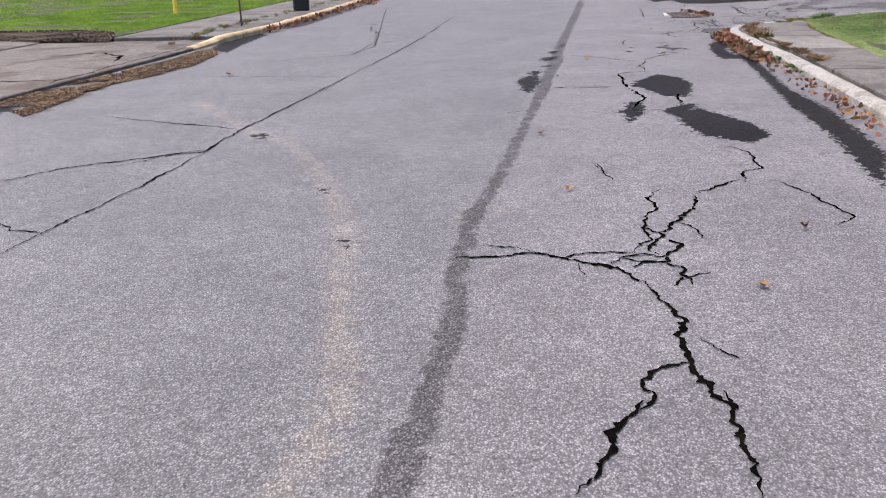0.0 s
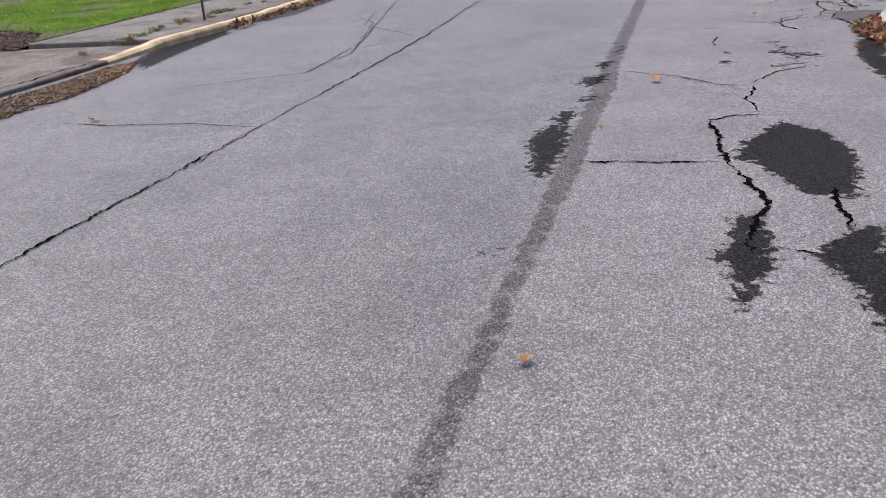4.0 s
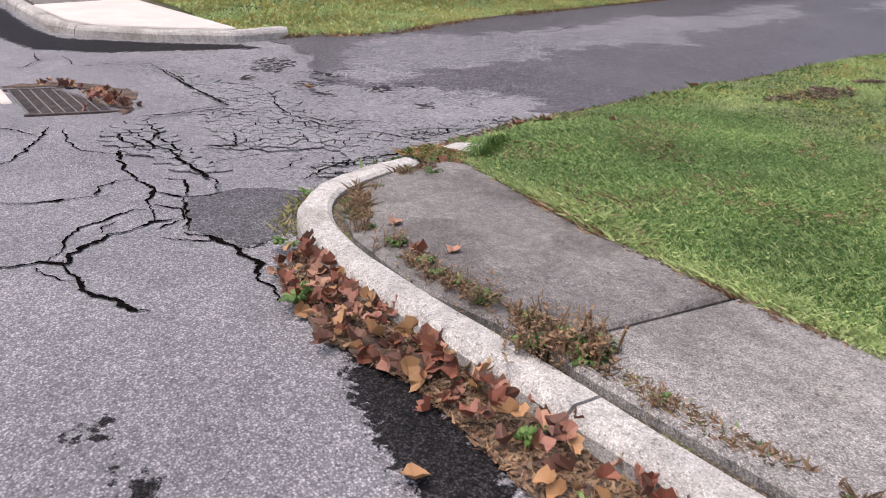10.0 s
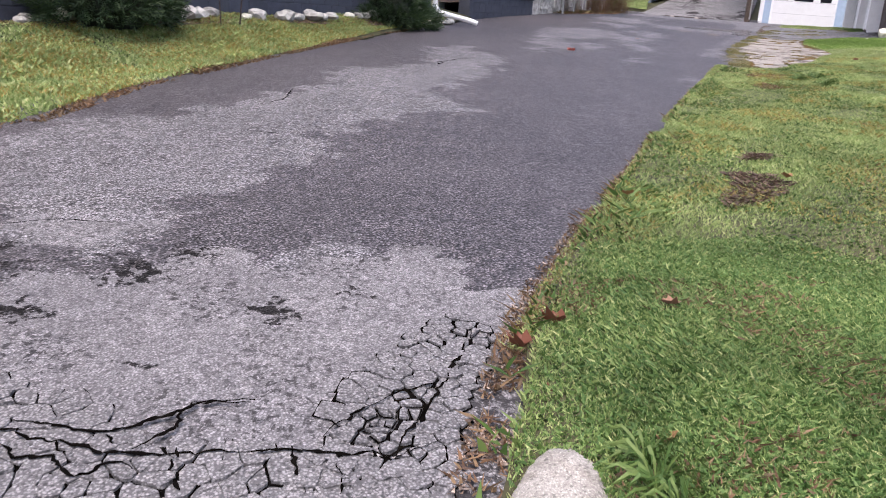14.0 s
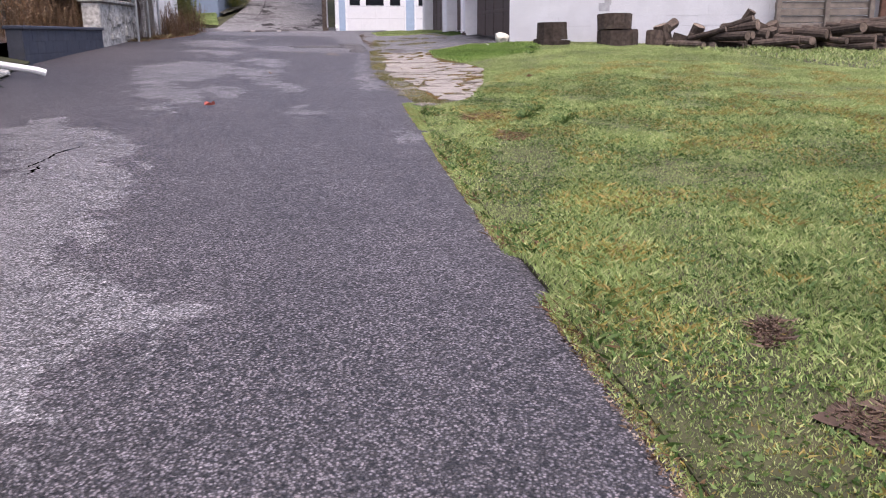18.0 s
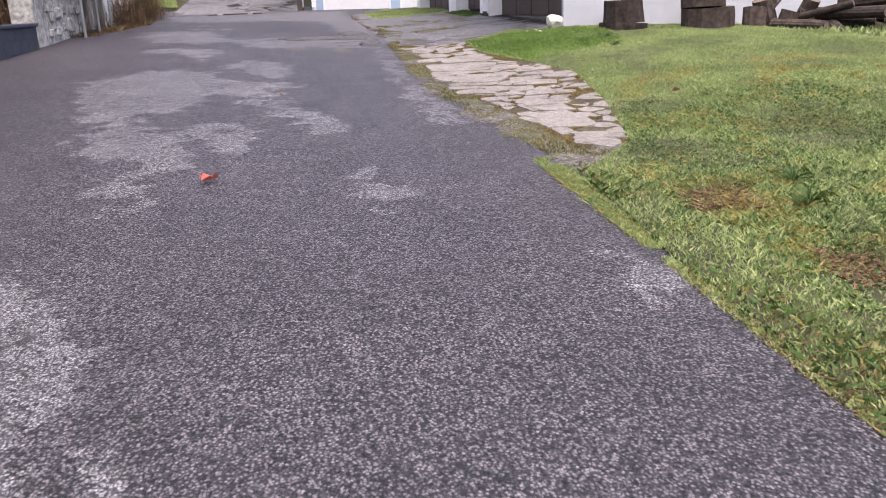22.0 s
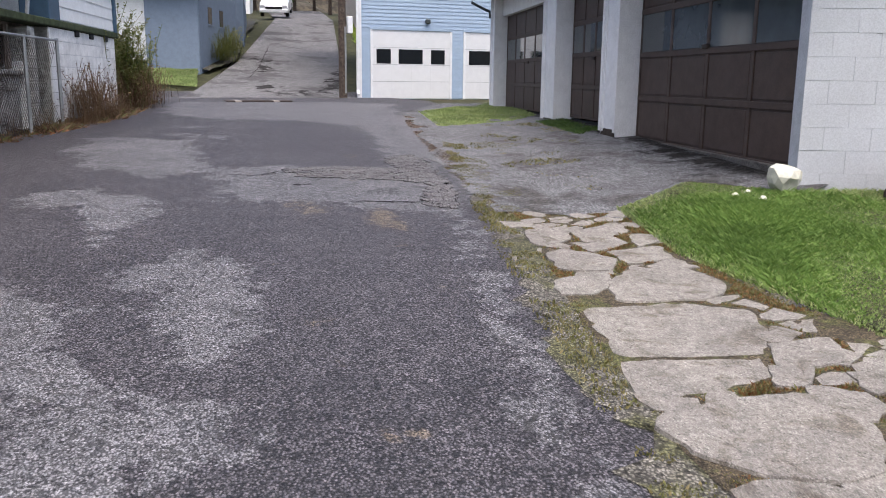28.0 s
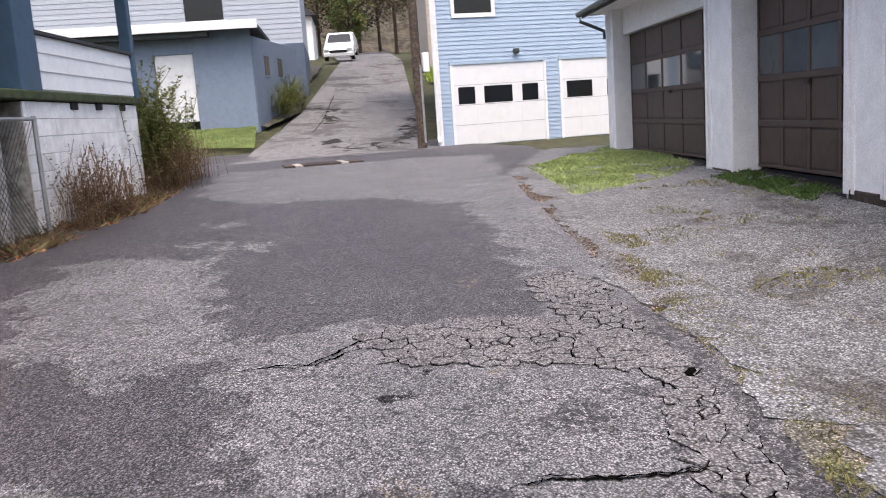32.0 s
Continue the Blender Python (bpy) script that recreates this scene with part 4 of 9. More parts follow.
area_mark("wear", 1, (20.46, 12.31), (20.88, 11.99), (20.39, 11.76), (20.26, 11.45), (19.79, 11.55), (19.62, 11.86), (19.69, 12.01), (19.38, 12.2), (19.69, 12.31))
area_mark("wear", 1, (19.09, 11.95), (19.17, 11.75), (18.85, 11.81), (18.86, 11.94))
area_mark("wear", 1, (18.77, 12.31), (18.67, 12.08), (18.19, 11.99), (18.12, 12.17), (17.9, 12.3))
line_mark("wear", 0.12, (19.6, 9.42), (21.2, 9.12), (23.5, 8.52), (25.2, 8.0), (26.2, 7.75))
area_mark("wear", 1, (38.12, 9.65), (35.8, 8.9), (35.3, 7.6), (33.6, 6.9), (33.4, 5.95), (40.5, 3.9), (41.2, 5.2), (41.2, 8.3), (41.5, 9.2))
set_mask(alley_ob, "loose", 0.12)
set_mask(alley_ob, "wear", 0.17)
set_mask(alley_ob, "dark", 0.08)
set_mask(alley_ob, "moss", 0.1)
area_mark("soil", 1, (-3.23, 8.68), (-2.84, 9.37), (-2.54, 10.09), (-2.23, 10.95), (-1.8, 12.0), (-1.62, 12.3), (-1.5, 11.6), (-1.7, 10.6), (-1.95, 10), (-2.35, 9.4), (-2.5, 8.7), (-2.65, 7.9), (-2.74, 7.4))
area_mark("dark", 0.9, (-1.4, 11.83), (-1.28, 12.73), (-1.13, 13.53), (-0.96, 14.35), (-1.19, 15.06), (-1.47, 14.05), (-1.67, 13.2), (-1.69, 12.52))
# Shading along the driveway lip, painted into the road's dark mask.
area_mark("dark", 0.8, st(-5.35, 1.5), st(-5.35, 6.8), st(-5.05, 6.6), st(-4.8, 5.4), st(-4.75, 3.5), st(-5.0, 1.5))
area_mark("ravel", 1, (6.9, 13.5), (7.5, 15.4), (8.6, 15.6), (10, 15.4), (10, 11.3), (8.2, 11.4), (7.2, 11.6), (6.4, 11.7), (6.3, 12.3), (6.6, 13.0))
set_mask(road_ob, "ravel", 0.3)
area_mark("lane", 1, (-0.9, -1.5), (0.16, 1.6), (0.63, 3.42), (1.73, 6.49), (2.9, 9.92), (3.82, 12.65), (6.2, 19.87), (12, 20), (9, 13), (6.5, 11.5), (2, -2))
set_mask(road_ob, "lane", 0.25)
set_mask(road_ob, "loose", 0.12)
set_mask(road_ob, "soil", 0.2)
set_mask(road_ob, "dark", 0.06)
set_mask(road_ob, "seal", 0.07)
set_mask(road_ob, "sand", 0.09)
ramp_poly = [(44.5, 3.2), (46.4, 3.7), (52.4, 2.35), (70.3, -1.55), (110, -9.5), (112, -4), (71, 1.8), (53.4, 6.2), (47.7, 8.1), (44.5, 9.2)]
ramp_ob = tagged(sheet("road_ramp", ramp_poly, 0.014, M["ramp"], 0.5), "grey sloping asphalt lane climbing the hill", "road", kind="structure")
gravel_poly = ragged([(25.9, 7.3), (25.3, 6.5), (24.6, 6.2), (24.6, 5.3), (25.5, 4.4), (30, 3.2), (39.6, 1.2), (40.5, 2.6), (37, 4.7), (33, 5.85), (31, 6.3), (29, 6.85), (27.2, 7.2)], 0.2, 0.1, 9)
gravel_ob = tagged(sheet("gravel_apron", gravel_poly, 0.016, M["gravel"], 0.12), "grey gravel apron before the garage doors", "gravel", kind="structure")


LAWN_X = (6.8, 8.06, 8.61, 9.22, 10.0, 11.6, 12.7, 15.0, 18.0)
LAWN_Y = (11.72, 11.68, 11.61, 11.5, 11.31, 10.99, 10.76, 10.23, 9.5)


def lawn_z(x, y):
    back = smooth(0.0, 0.5, curve_at(LAWN_X, LAWN_Y, x) - y) if x > 6.95 else 1.0
    return ground_z(x, y) + 0.074 * (1 - smooth(7.2, 9.5, x)) * back + 0.026


lawn_right = [(6.98, 11.3), (6.6, 10.36), (6.28, 9.4), (5.85, 8.0), (4.9, 4.8), (2.9, -2), (0, -12), (14, -20), (24, -12), (22.2, -1.6), (25.2, 5.0), (26.2, 5.35), (25.6, 6.45), (24.2, 6.85), (22.6, 6.9), (21.4, 7.05), (19.7, 7.8), (18.2, 8.6), (17.5, 9.5), (16, 9.98), (15, 10.23), (12.7, 10.76), (11.6, 10.99), (10.0, 11.31), (9.22, 11.5), (8.61, 11.61), (8.06, 11.67), (7.3, 11.7), (7.12, 11.66), (7.06, 11.5), (7.0, 11.4)]
tagged(sheet("lawn", ragged(lawn_right, 0.02, 0.3, 21), 0, M["soil"], 0.35, lawn_z, 0.06), "green lawn rising to the garage", "lawn", kind="structure")


def bank_z(x, y):
    """The lawn before the dark blue house, a little over the alley."""
    return ground_z(x, y) + 0.004 + 0.26 * smooth(0.2, 2.0, y - (17.0 - 0.19 * (x - 3))) * (0.4 + 0.6 * smooth(0.0, 0.9, x - 9.3 - 0.3 * (y - 15.8)))


lawn_left_back = [(9.05, 15.75), (9.4, 15.4), (10.4, 14.85), (12.1, 14.95), (16, 14.7), (19.0, 14.5), (22.6, 14.0), (24.3, 13.8), (24.3, 14.6), (10.3, 18.2), (12.6, 26), (15, 34), (14.2, 34), (11.0, 23.2), (9.75, 19.0)]
tagged(sheet("lawn_bank", ragged(lawn_left_back, 0.06, 0.3, 23), 0, M["soil"], 0.3, bank_z, 0.03), "dry yellow green lawn bank beside the dark blue house", "lawn", kind="structure")


def verge_z(x, y):
    return ground_z(x, y) + 0.11


lawn_street = [st(-7.01, 11.35), st(-7.5, 12.2), st(-8.4, 12.75), st(-12, 13.0), st(-30, 13.1), st(-30, 60), st(-7.01, 60), st(-7.01, 20)]
tagged(sheet("lawn_street", ragged(lawn_street, 0.05, 0.4, 25), 0, M["soil"], 1.0, verge_z, 0.1), "green lawn beyond the pavement", "lawn", kind="structure")
stone_strip = [(25.85, 7.35), (25.5, 6.55), (24.2, 6.85), (23.1, 7.0), (22.6, 6.9), (21.5, 7.02), (19.7, 7.75), (18.1, 8.6), (18.2, 9.1), (19.5, 8.85), (21.1, 8.62), (22.1, 8.5), (23.4, 8.1), (24.6, 7.75)]
verge_strip = [(25.9, 7.5), (25.5, 6.5), (23.1, 6.95), (21.5, 6.98), (19.7, 7.7), (17.6, 8.8), (17.3, 9.5), (18.5, 9.35), (21.2, 8.95), (23.5, 8.35), (26.0, 7.65), (28.5, 6.85), (31, 6.1), (31, 5.8), (28.5, 6.4)]
tagged(sheet("stone_bed", ragged(stone_strip, 0.06, 0.1, 33), 0.0145, M["stone_bed"], 0.12), "mossy brown earth between the flagstones", "earth", kind="structure")
tagged(sheet("verge", ragged(verge_strip, 0.16, 0.08, 31), 0.0115, M["verge"], 0.12), "mossy gravel verge with dead grass", "verge", kind="structure")
set_mask(ramp_ob, "dark", 0.5)
area_mark("dark", 0.8, (25.5, 4.4), (30, 3.2), (39.6, 1.2), (39.6, 1.7), (30, 3.9), (26.5, 5.0))
set_mask(gravel_ob, "dark", 0.4)
tagged(sheet("lane_bank", ragged([(50.9, 7.55), (53.4, 6.25), (62, 4.75), (70, 2.9), (70, 4.2), (62, 6.0), (54.2, 7.7), (52.2, 8.1)], 0.12, 0.4, 77), 0.05, M["verge_dark"], 0.5), "dark earth bank with dead plants beside the lane", "bank", kind="structure")
# ---------------------------------------------------------------- cracks, seams and patches in the asphalt
def ribbon(name, points, width, lift, mat, parent, wiggle=0.03, step=0.06, seed=0.0, vary=0.5, taper=True):
    """A flat irregular band along a wandering line: a crack, a sealed seam, a dusty track."""
    pts = [Vector((*p, 0)) for p in points]
    line = []
    for a, b in zip(pts, pts[1:]):
        n = max(1, int((b - a).length / step))
        line += [a.lerp(b, s / n) for s in range(n)]
    line.append(pts[-1])
    verts, faces = [], []
    rough_rng = random.Random(int(seed * 10) + len(line))
    total = len(line)
    for k, p in enumerate(line):
        d = (line[min(k + 1, total - 1)] - line[max(k - 1, 0)]).normalized()
        side = Vector((-d.y, d.x, 0))
        w = noise.noise_vector((p.x * 3.7 + seed, p.y * 3.7, seed)) * wiggle + noise.noise_vector((p.x * 13 + seed, p.y * 13, 3.1)) * wiggle * 0.7 + noise.noise_vector((p.x * 37 + seed, p.y * 37, 6.1)) * wiggle * 0.6
        c = p + Vector((w.x, w.y, 0))
        e = 1 + vary * noise.noise((p.x * 9 + seed, p.y * 9, 5.5)) + 0.5 * vary * noise.noise((p.x * 31, p.y * 31 + seed, 8.5))
        e = max(0.35, e * rough_rng.uniform(0.55, 1.45))
        if taper:
            e *= min(1.0, 0.25 + 4.0 * min(k, total - 1 - k) / max(1, total))
        f = max(0.3, 1 + vary * noise.noise((p.x * 9 + seed, p.y * 9, 15.5))) * rough_rng.uniform(0.5, 1.5)
        l, r = c + side * width * 0.5 * e, c - side * width * 0.5 * e * f
        verts += [(l.x, l.y, ground_z(l.x, l.y) + lift), (r.x, r.y, ground_z(r.x, r.y) + lift)]
        if k:
            faces.append((2 * k - 2, 2 * k - 1, 2 * k + 1, 2 * k))
    return mesh_of(name, verts, faces, mat, parent)


mark_count = [0]


def crack(width, *points):
    mark_count[0] += 1
    road_part = alley_ob if points[0][0] > 8.2 else road_ob
    return ribbon("crack", points, width, (0.03 if points[0][0] > 44 else 0.0135 if max(p[0] for p in points) > 6.3 else 0.0034) + 0.0003 * (mark_count[0] % 9), M["crack"], road_part, min(0.03, 0.014 + width), 0.013, mark_count[0] * 1.7, 0.8)


def patch(kind, *points):
    mark_count[0] += 1
    return sheet("asphalt_patch", ragged(points, 0.05, 0.025, mark_count[0]), 0.0022, M[kind], 0.3, parent=road_ob)
# ---------------------------------------------------------------- marks on street and alley
crack(0.0124, (1.62, 4.44), (1.62, 4.3), (1.58, 4.06))
crack(0.0186, (4.15, 11.03), (4.04, 10.81), (3.97, 10.54))
crack(0.00496, (4.21, 11.59), (4.39, 11.44), (4.64, 11.33))
patch("patch_grey", (5.83, 11.99), (6.06, 11.95), (6.25, 11.86), (6.32, 11.69), (6, 11.47), (5.85, 11.33), (5.64, 11.3), (5.54, 11.33), (5.59, 11.45), (5.55, 11.65))
crack(0.01984, (0.48, 2.97), (0.73, 2.93), (0.88, 2.93), (0.96, 2.85), (1.06, 2.76), (1.16, 2.69), (1.18, 2.63), (1.19, 2.54), (1.21, 2.47))
crack(0.00868, (0.66, 3.11), (0.75, 3.06), (0.84, 2.98), (0.91, 2.91))
crack(0.00992, (0.96, 2.86), (1.04, 2.9), (1.16, 2.9), (1.29, 2.86))
crack(0.0124, (1.12, 2.73), (1.21, 2.81), (1.29, 2.83), (1.38, 2.8), (1.4, 2.77), (1.37, 2.72), (1.28, 2.71), (1.2, 2.68))
crack(0.00992, (1.21, 2.81), (1.25, 2.76), (1.27, 2.71))
crack(0.01612, (1.29, 2.86), (1.34, 2.96), (1.41, 3.04), (1.44, 3.19), (1.5, 3.25), (1.55, 3.37), (1.63, 3.47), (1.65, 3.62), (1.72, 3.74), (1.79, 3.81))
crack(0.02108, (1.37, 2.81), (1.4, 2.91), (1.49, 3.02), (1.51, 3.09), (1.62, 3.22), (1.7, 3.31), (1.81, 3.4), (1.9, 3.63), (1.97, 3.7))
crack(0.0124, (1.97, 3.7), (2.17, 3.82), (2.32, 3.87))
crack(0.00992, (1.37, 2.95), (1.43, 2.95))
crack(0.00992, (1.44, 3.19), (1.49, 3.12), (1.51, 3.09))
crack(0.01364, (1.48, 2.99), (1.52, 2.91), (1.48, 2.83), (1.41, 2.78))
crack(0.00868, (1.63, 3.22), (1.69, 3.15), (1.67, 3.02), (1.65, 2.95))
crack(0.01612, (1.38, 2.72), (1.41, 2.65), (1.4, 2.55), (1.41, 2.47), (1.4, 2.43))
crack(0.01364, (1.39, 2.53), (1.3, 2.45))
crack(0.00744, (1.39, 2.53), (1.51, 2.56))
crack(0.00744, (1, 2.79), (1, 2.71), (1, 2.63))
crack(0.00868, (1.62, 4.43), (1.62, 4.19))
crack(0.01116, (2.62, 4.68), (2.65, 4.48), (2.54, 4.09), (2.39, 4.03), (2.29, 3.82))
crack(0.01984, (1.21, 2.48), (1.2, 2.26), (1.21, 2.11), (1.14, 1.98), (1.11, 1.81), (1.08, 1.63), (1.09, 1.51))
crack(0.00992, (1.19, 2.01), (1.22, 1.92), (1.26, 1.81))
crack(0.01488, (1.1, 1.8), (0.98, 1.77), (0.91, 1.73), (0.89, 1.61), (0.81, 1.56))
crack(0.01364, (-1.56, 5.2), (-1.31, 5.33), (-1.11, 5.49), (-0.93, 5.5), (-0.73, 6.25), (-0.26, 7.51), (0.19, 8.86))
crack(0.01116, (-0.73, 6.25), (-1.38, 6.74), (-2.05, 7.26))
crack(0.01116, (0.19, 8.86), (-0.39, 9.17), (-0.95, 9.31), (-1.38, 9.54))
crack(0.00992, (-0.67, 11.13), (0.41, 11.17), (0.7, 11.8), (1.5, 19.94))
crack(0.00868, (0.7, 11.8), (0.88, 14.2), (0.55, 15.45))
crack(0.01612, (-0.1, 7.93), (0.14, 8.66), (0.46, 9.62), (0.65, 10.18), (1.03, 11.24), (1.45, 12.56), (2.59, 16.59))
crack(0.00992, (-1.03, 10.49), (-0.56, 10.67), (0.34, 10.91), (0.67, 12.12), (1.45, 12.56))
crack(0.00992, (1.45, 12.56), (0.89, 13.8), (0.77, 14.1), (0.87, 15.32), (1.37, 16.18))
crack(0.01736, (2.09, 7.44), (2.43, 7.3), (2.78, 7.21))
crack(0.01116, (2.88, 9.8), (3.23, 9.43), (3.44, 8.97), (3.6, 8.86))
crack(0.0124, (3.64, 8.95), (3.97, 9.29), (4.35, 9.37))
crack(0.01364, (3.63, 8.88), (3.42, 8.49), (3.37, 8.16))
crack(0.01488, (3, 8.04), (3.17, 8.1), (3.35, 8.06))
crack(0.01116, (2.57, 6.11), (2.68, 6))
crack(0.026, (3.03, 8.03), (2.96, 7.69), (2.85, 7.41), (2.81, 7.09))
crack(0.022, (2.81, 7.09), (2.78, 6.81), (2.74, 6.59), (2.65, 6.44), (2.5, 6.19), (2.47, 6.07))
crack(0.0248, (3.11, 6.67), (2.99, 6.43), (2.95, 6.24))
crack(0.01984, (4.63, 11.87), (4.76, 11.76), (4.85, 11.67), (4.94, 11.64), (4.99, 11.58), (5.07, 11.65), (5.16, 11.7), (5.28, 11.76), (5.41, 11.76), (5.52, 11.78), (5.6, 11.73))
crack(0.0186, (4.99, 11.58), (4.96, 11.46), (4.92, 11.37), (4.91, 11.28), (4.93, 11.18), (4.94, 11.08), (4.98, 11.01))
crack(0.00868, (4.9, 11.63), (4.89, 11.55), (4.91, 11.48), (4.94, 11.42))
crack(0.01488, (4.94, 11.64), (5.06, 11.72), (5.13, 11.81), (5.24, 11.89), (5.37, 11.93), (5.52, 11.97), (5.58, 11.93))
crack(0.01612, (6.29, 13.33), (6.02, 12.89), (5.84, 12.59), (5.8, 12.36), (5.74, 12.17), (5.64, 12.07), (5.57, 11.91), (5.5, 11.79))
crack(0.01364, (5.74, 12.17), (5.81, 12.01), (5.9, 11.96), (5.97, 11.96))
crack(0.00992, (5.5, 12.26), (5.59, 12.38), (5.72, 12.41), (5.78, 12.38))
crack(0.01116, (4.9, 12.58), (5.06, 12.49), (5.25, 12.32), (5.41, 12.28), (5.56, 12.22))
crack(0.01116, (5.02, 12.88), (5.28, 12.97), (5.52, 13.05), (5.73, 13.3), (5.92, 13.5), (6.05, 13.68))
crack(0.00868, (6.1, 13.61), (5.94, 13.31), (5.89, 13.07), (5.97, 12.88), (6.08, 12.72), (6.19, 12.57))
crack(0.01612, (6.32, 13.29), (6.25, 12.95), (6.2, 12.62), (6.08, 12.32), (6.04, 12.08), (5.97, 11.96))
crack(0.01116, (6.28, 13.34), (6.17, 13.07), (6.17, 12.89), (6.42, 13.14), (6.54, 13.45))
crack(0.00868, (5.88, 12.36), (5.96, 12.24), (5.9, 12.11), (5.82, 12))
crack(0.00992, (5.63, 11.99), (5.69, 11.87), (5.6, 11.73))
crack(0.00992, (5.46, 11.7), (5.5, 11.72), (5.62, 11.72))
crack(0.00868, (5.38, 11.6), (5.47, 11.49), (5.55, 11.42))
crack(0.00868, (5.24, 11.76), (5.29, 11.86), (5.37, 11.89))
crack(0.02108, (5.51, 11.6), (5.56, 11.51), (5.56, 11.37), (5.52, 11.24), (5.51, 11.13), (5.4, 11.01), (5.39, 10.89), (5.33, 10.79))
crack(0.00992, (5.8, 11.99), (5.68, 11.8), (5.53, 11.6))
crack(0.00868, (5.55, 14.24), (5.75, 13.94), (5.86, 13.68), (5.87, 13.41))
crack(0.01488, (6.33, 16.25), (6.1, 15.57), (5.86, 14.83), (5.64, 14.19))
crack(0.00992, (5.83, 14.64), (5.75, 14.76))
crack(0.00992, (6.28, 16.14), (6.61, 15.92), (6.87, 15.64), (7.11, 15.87), (7.26, 16.25))
crack(0.00868, (7.38, 15.96), (7.19, 15.46), (7.35, 15.32), (7.6, 15.17))
crack(0.00992, (6.57, 13.61), (6.82, 13.47), (7.04, 13.42), (7.23, 13.44))
crack(0.01116, (7.64, 14.85), (7.4, 14.21), (7.27, 13.76), (7.22, 13.48))
crack(0.00868, (6.23, 12.4), (6.39, 12.39), (6.53, 12.38), (6.61, 12.36))
crack(0.00868, (6.62, 12.1), (6.67, 12.16), (6.39, 12.05))
crack(0.00992, (6.54, 12.53), (6.42, 12.67), (6.31, 12.62))
crack(0.01364, (6.38, 11.82), (6.59, 11.92), (6.72, 11.96), (6.85, 11.94), (7.09, 11.83), (7.24, 11.88))
crack(0.00992, (7.59, 14.22), (7.7, 13.91), (7.7, 13.64))
crack(0.00992, (7.7, 13.64), (7.43, 13.24), (7.26, 12.93))
crack(0.00868, (7.27, 15.43), (7.55, 15.3), (7.73, 15.12))
crack(0.00868, (8.65, 13.87), (8.79, 13.71), (8.83, 13.48))
crack(0.00868, (10.81, 13.64), (10.82, 13.42))
crack(0.00868, (11.65, 13.96), (11.99, 13.82), (12.59, 13.92))
crack(0.01116, (28.37, 9.36), (28.27, 9.16), (28.36, 9.02), (28.56, 8.77), (28.59, 8.59), (28.49, 8.38))
crack(0.01488, (26.58, 8.52), (26.63, 8.43), (26.56, 8.26), (26.5, 8.09), (26.48, 7.85))
crack(0.01116, (26.78, 7.78), (26.7, 7.73), (26.68, 7.62))
crack(0.0124, (27.17, 7.63), (26.81, 7.73), (26.6, 7.77))
crack(0.0279, (49.18, 7.5), (52.6, 6.58), (57.15, 5.63))
crack(0.0248, (49.41, 6.33), (51.98, 5.6), (57.93, 4.28))
crack(0.01612, (-2.15, 5.02), (-1.86, 5.24), (-0.9, 5.59))
crack(0.01116, (-1.64, 3.51), (-1.54, 3.83), (-1.22, 4.6), (-0.9, 5.54))
crack(0.01116, (-1.54, 3.83), (-1.73, 3.9), (-1.84, 4.09))
crack(0.0186, (1.14, 1.6), (1.08, 1.42), (1.03, 1.27), (0.98, 1.11))
crack(0.01736, (0.86, 1.61), (0.73, 1.47), (0.6, 1.26), (0.53, 1.2))
crack(0.0124, (2.48, 3.82), (2.51, 3.46), (2.52, 3.1), (2.32, 2.99))
crack(0.012, (7.71, 15.17), (7.44, 14.35), (7.24, 13.63), (7.19, 13.45), (6.92, 13.52), (6.6, 13.53))
crack(0.014, (6.4, 13.11), (6.34, 12.96), (6.31, 12.79), (6.24, 12.64), (6.18, 12.59))
crack(0.011, (7.43, 13.26), (7.29, 12.94), (7.26, 12.62), (7.3, 12.43), (7.38, 12.17), (7.4, 11.96), (7.51, 11.87))
crack(0.011, (7.4, 11.96), (7.75, 11.91), (8.07, 11.86))
crack(0.01, (7.28, 12.57), (7.38, 12.52), (7.53, 12.53), (7.56, 12.39))
crack(0.01, (6.65, 12.04), (6.72, 11.9), (6.86, 11.92), (6.98, 11.92))
crack(0.01, (6.77, 12.9), (6.59, 12.6), (6.69, 12.45), (6.79, 12.31), (6.82, 12.12))
crack(0.02, (6.43, 12.74), (6.53, 12.66), (6.59, 12.6))
crack(0.009, (7.34, 12.91), (7.35, 12.82), (7.33, 12.66), (7.46, 12.56), (7.55, 12.5), (7.58, 12.38))
crack(0.009, (7.33, 12.66), (7.29, 12.62))
crack(0.009, (7.32, 12.48), (7.16, 12.39))
crack(0.009, (7.39, 12.22), (7.28, 12.17), (7.23, 12.13))
crack(0.009, (7.46, 12.15), (7.57, 12.11), (7.73, 12.03), (7.81, 11.91))
crack(0.009, (7.24, 12.88), (7.2, 12.82), (7.21, 12.74), (7.16, 12.65), (7.22, 12.59), (7.22, 12.52))
crack(0.009, (7.35, 12.09), (7.24, 12.05))
crack(0.016, (15.4, 13.15), (15.66, 13.06), (15.96, 12.98), (16.22, 12.82))
crack(0.016, (15.19, 13.13), (15.48, 13.07))
crack(0.014, (28.37, 9.47), (28.36, 9.24), (28.28, 9.07), (28.4, 8.89), (28.58, 8.57))
crack(0.014, (26.61, 8.6), (26.62, 8.46), (26.53, 8.19), (26.49, 7.98), (26.48, 7.83), (26.57, 7.69))
crack(0.014, (27.41, 7.45), (26.92, 7.69), (26.61, 7.79), (26.38, 7.82), (26.22, 7.76))
crack(0.014, (28.7, 7.24), (27.96, 7.33), (27.47, 7.38))
crack(0.014, (27.47, 7.38), (27.24, 7.61))
crack(0.014, (28.23, 8.1), (27.84, 7.95), (27.65, 7.76))
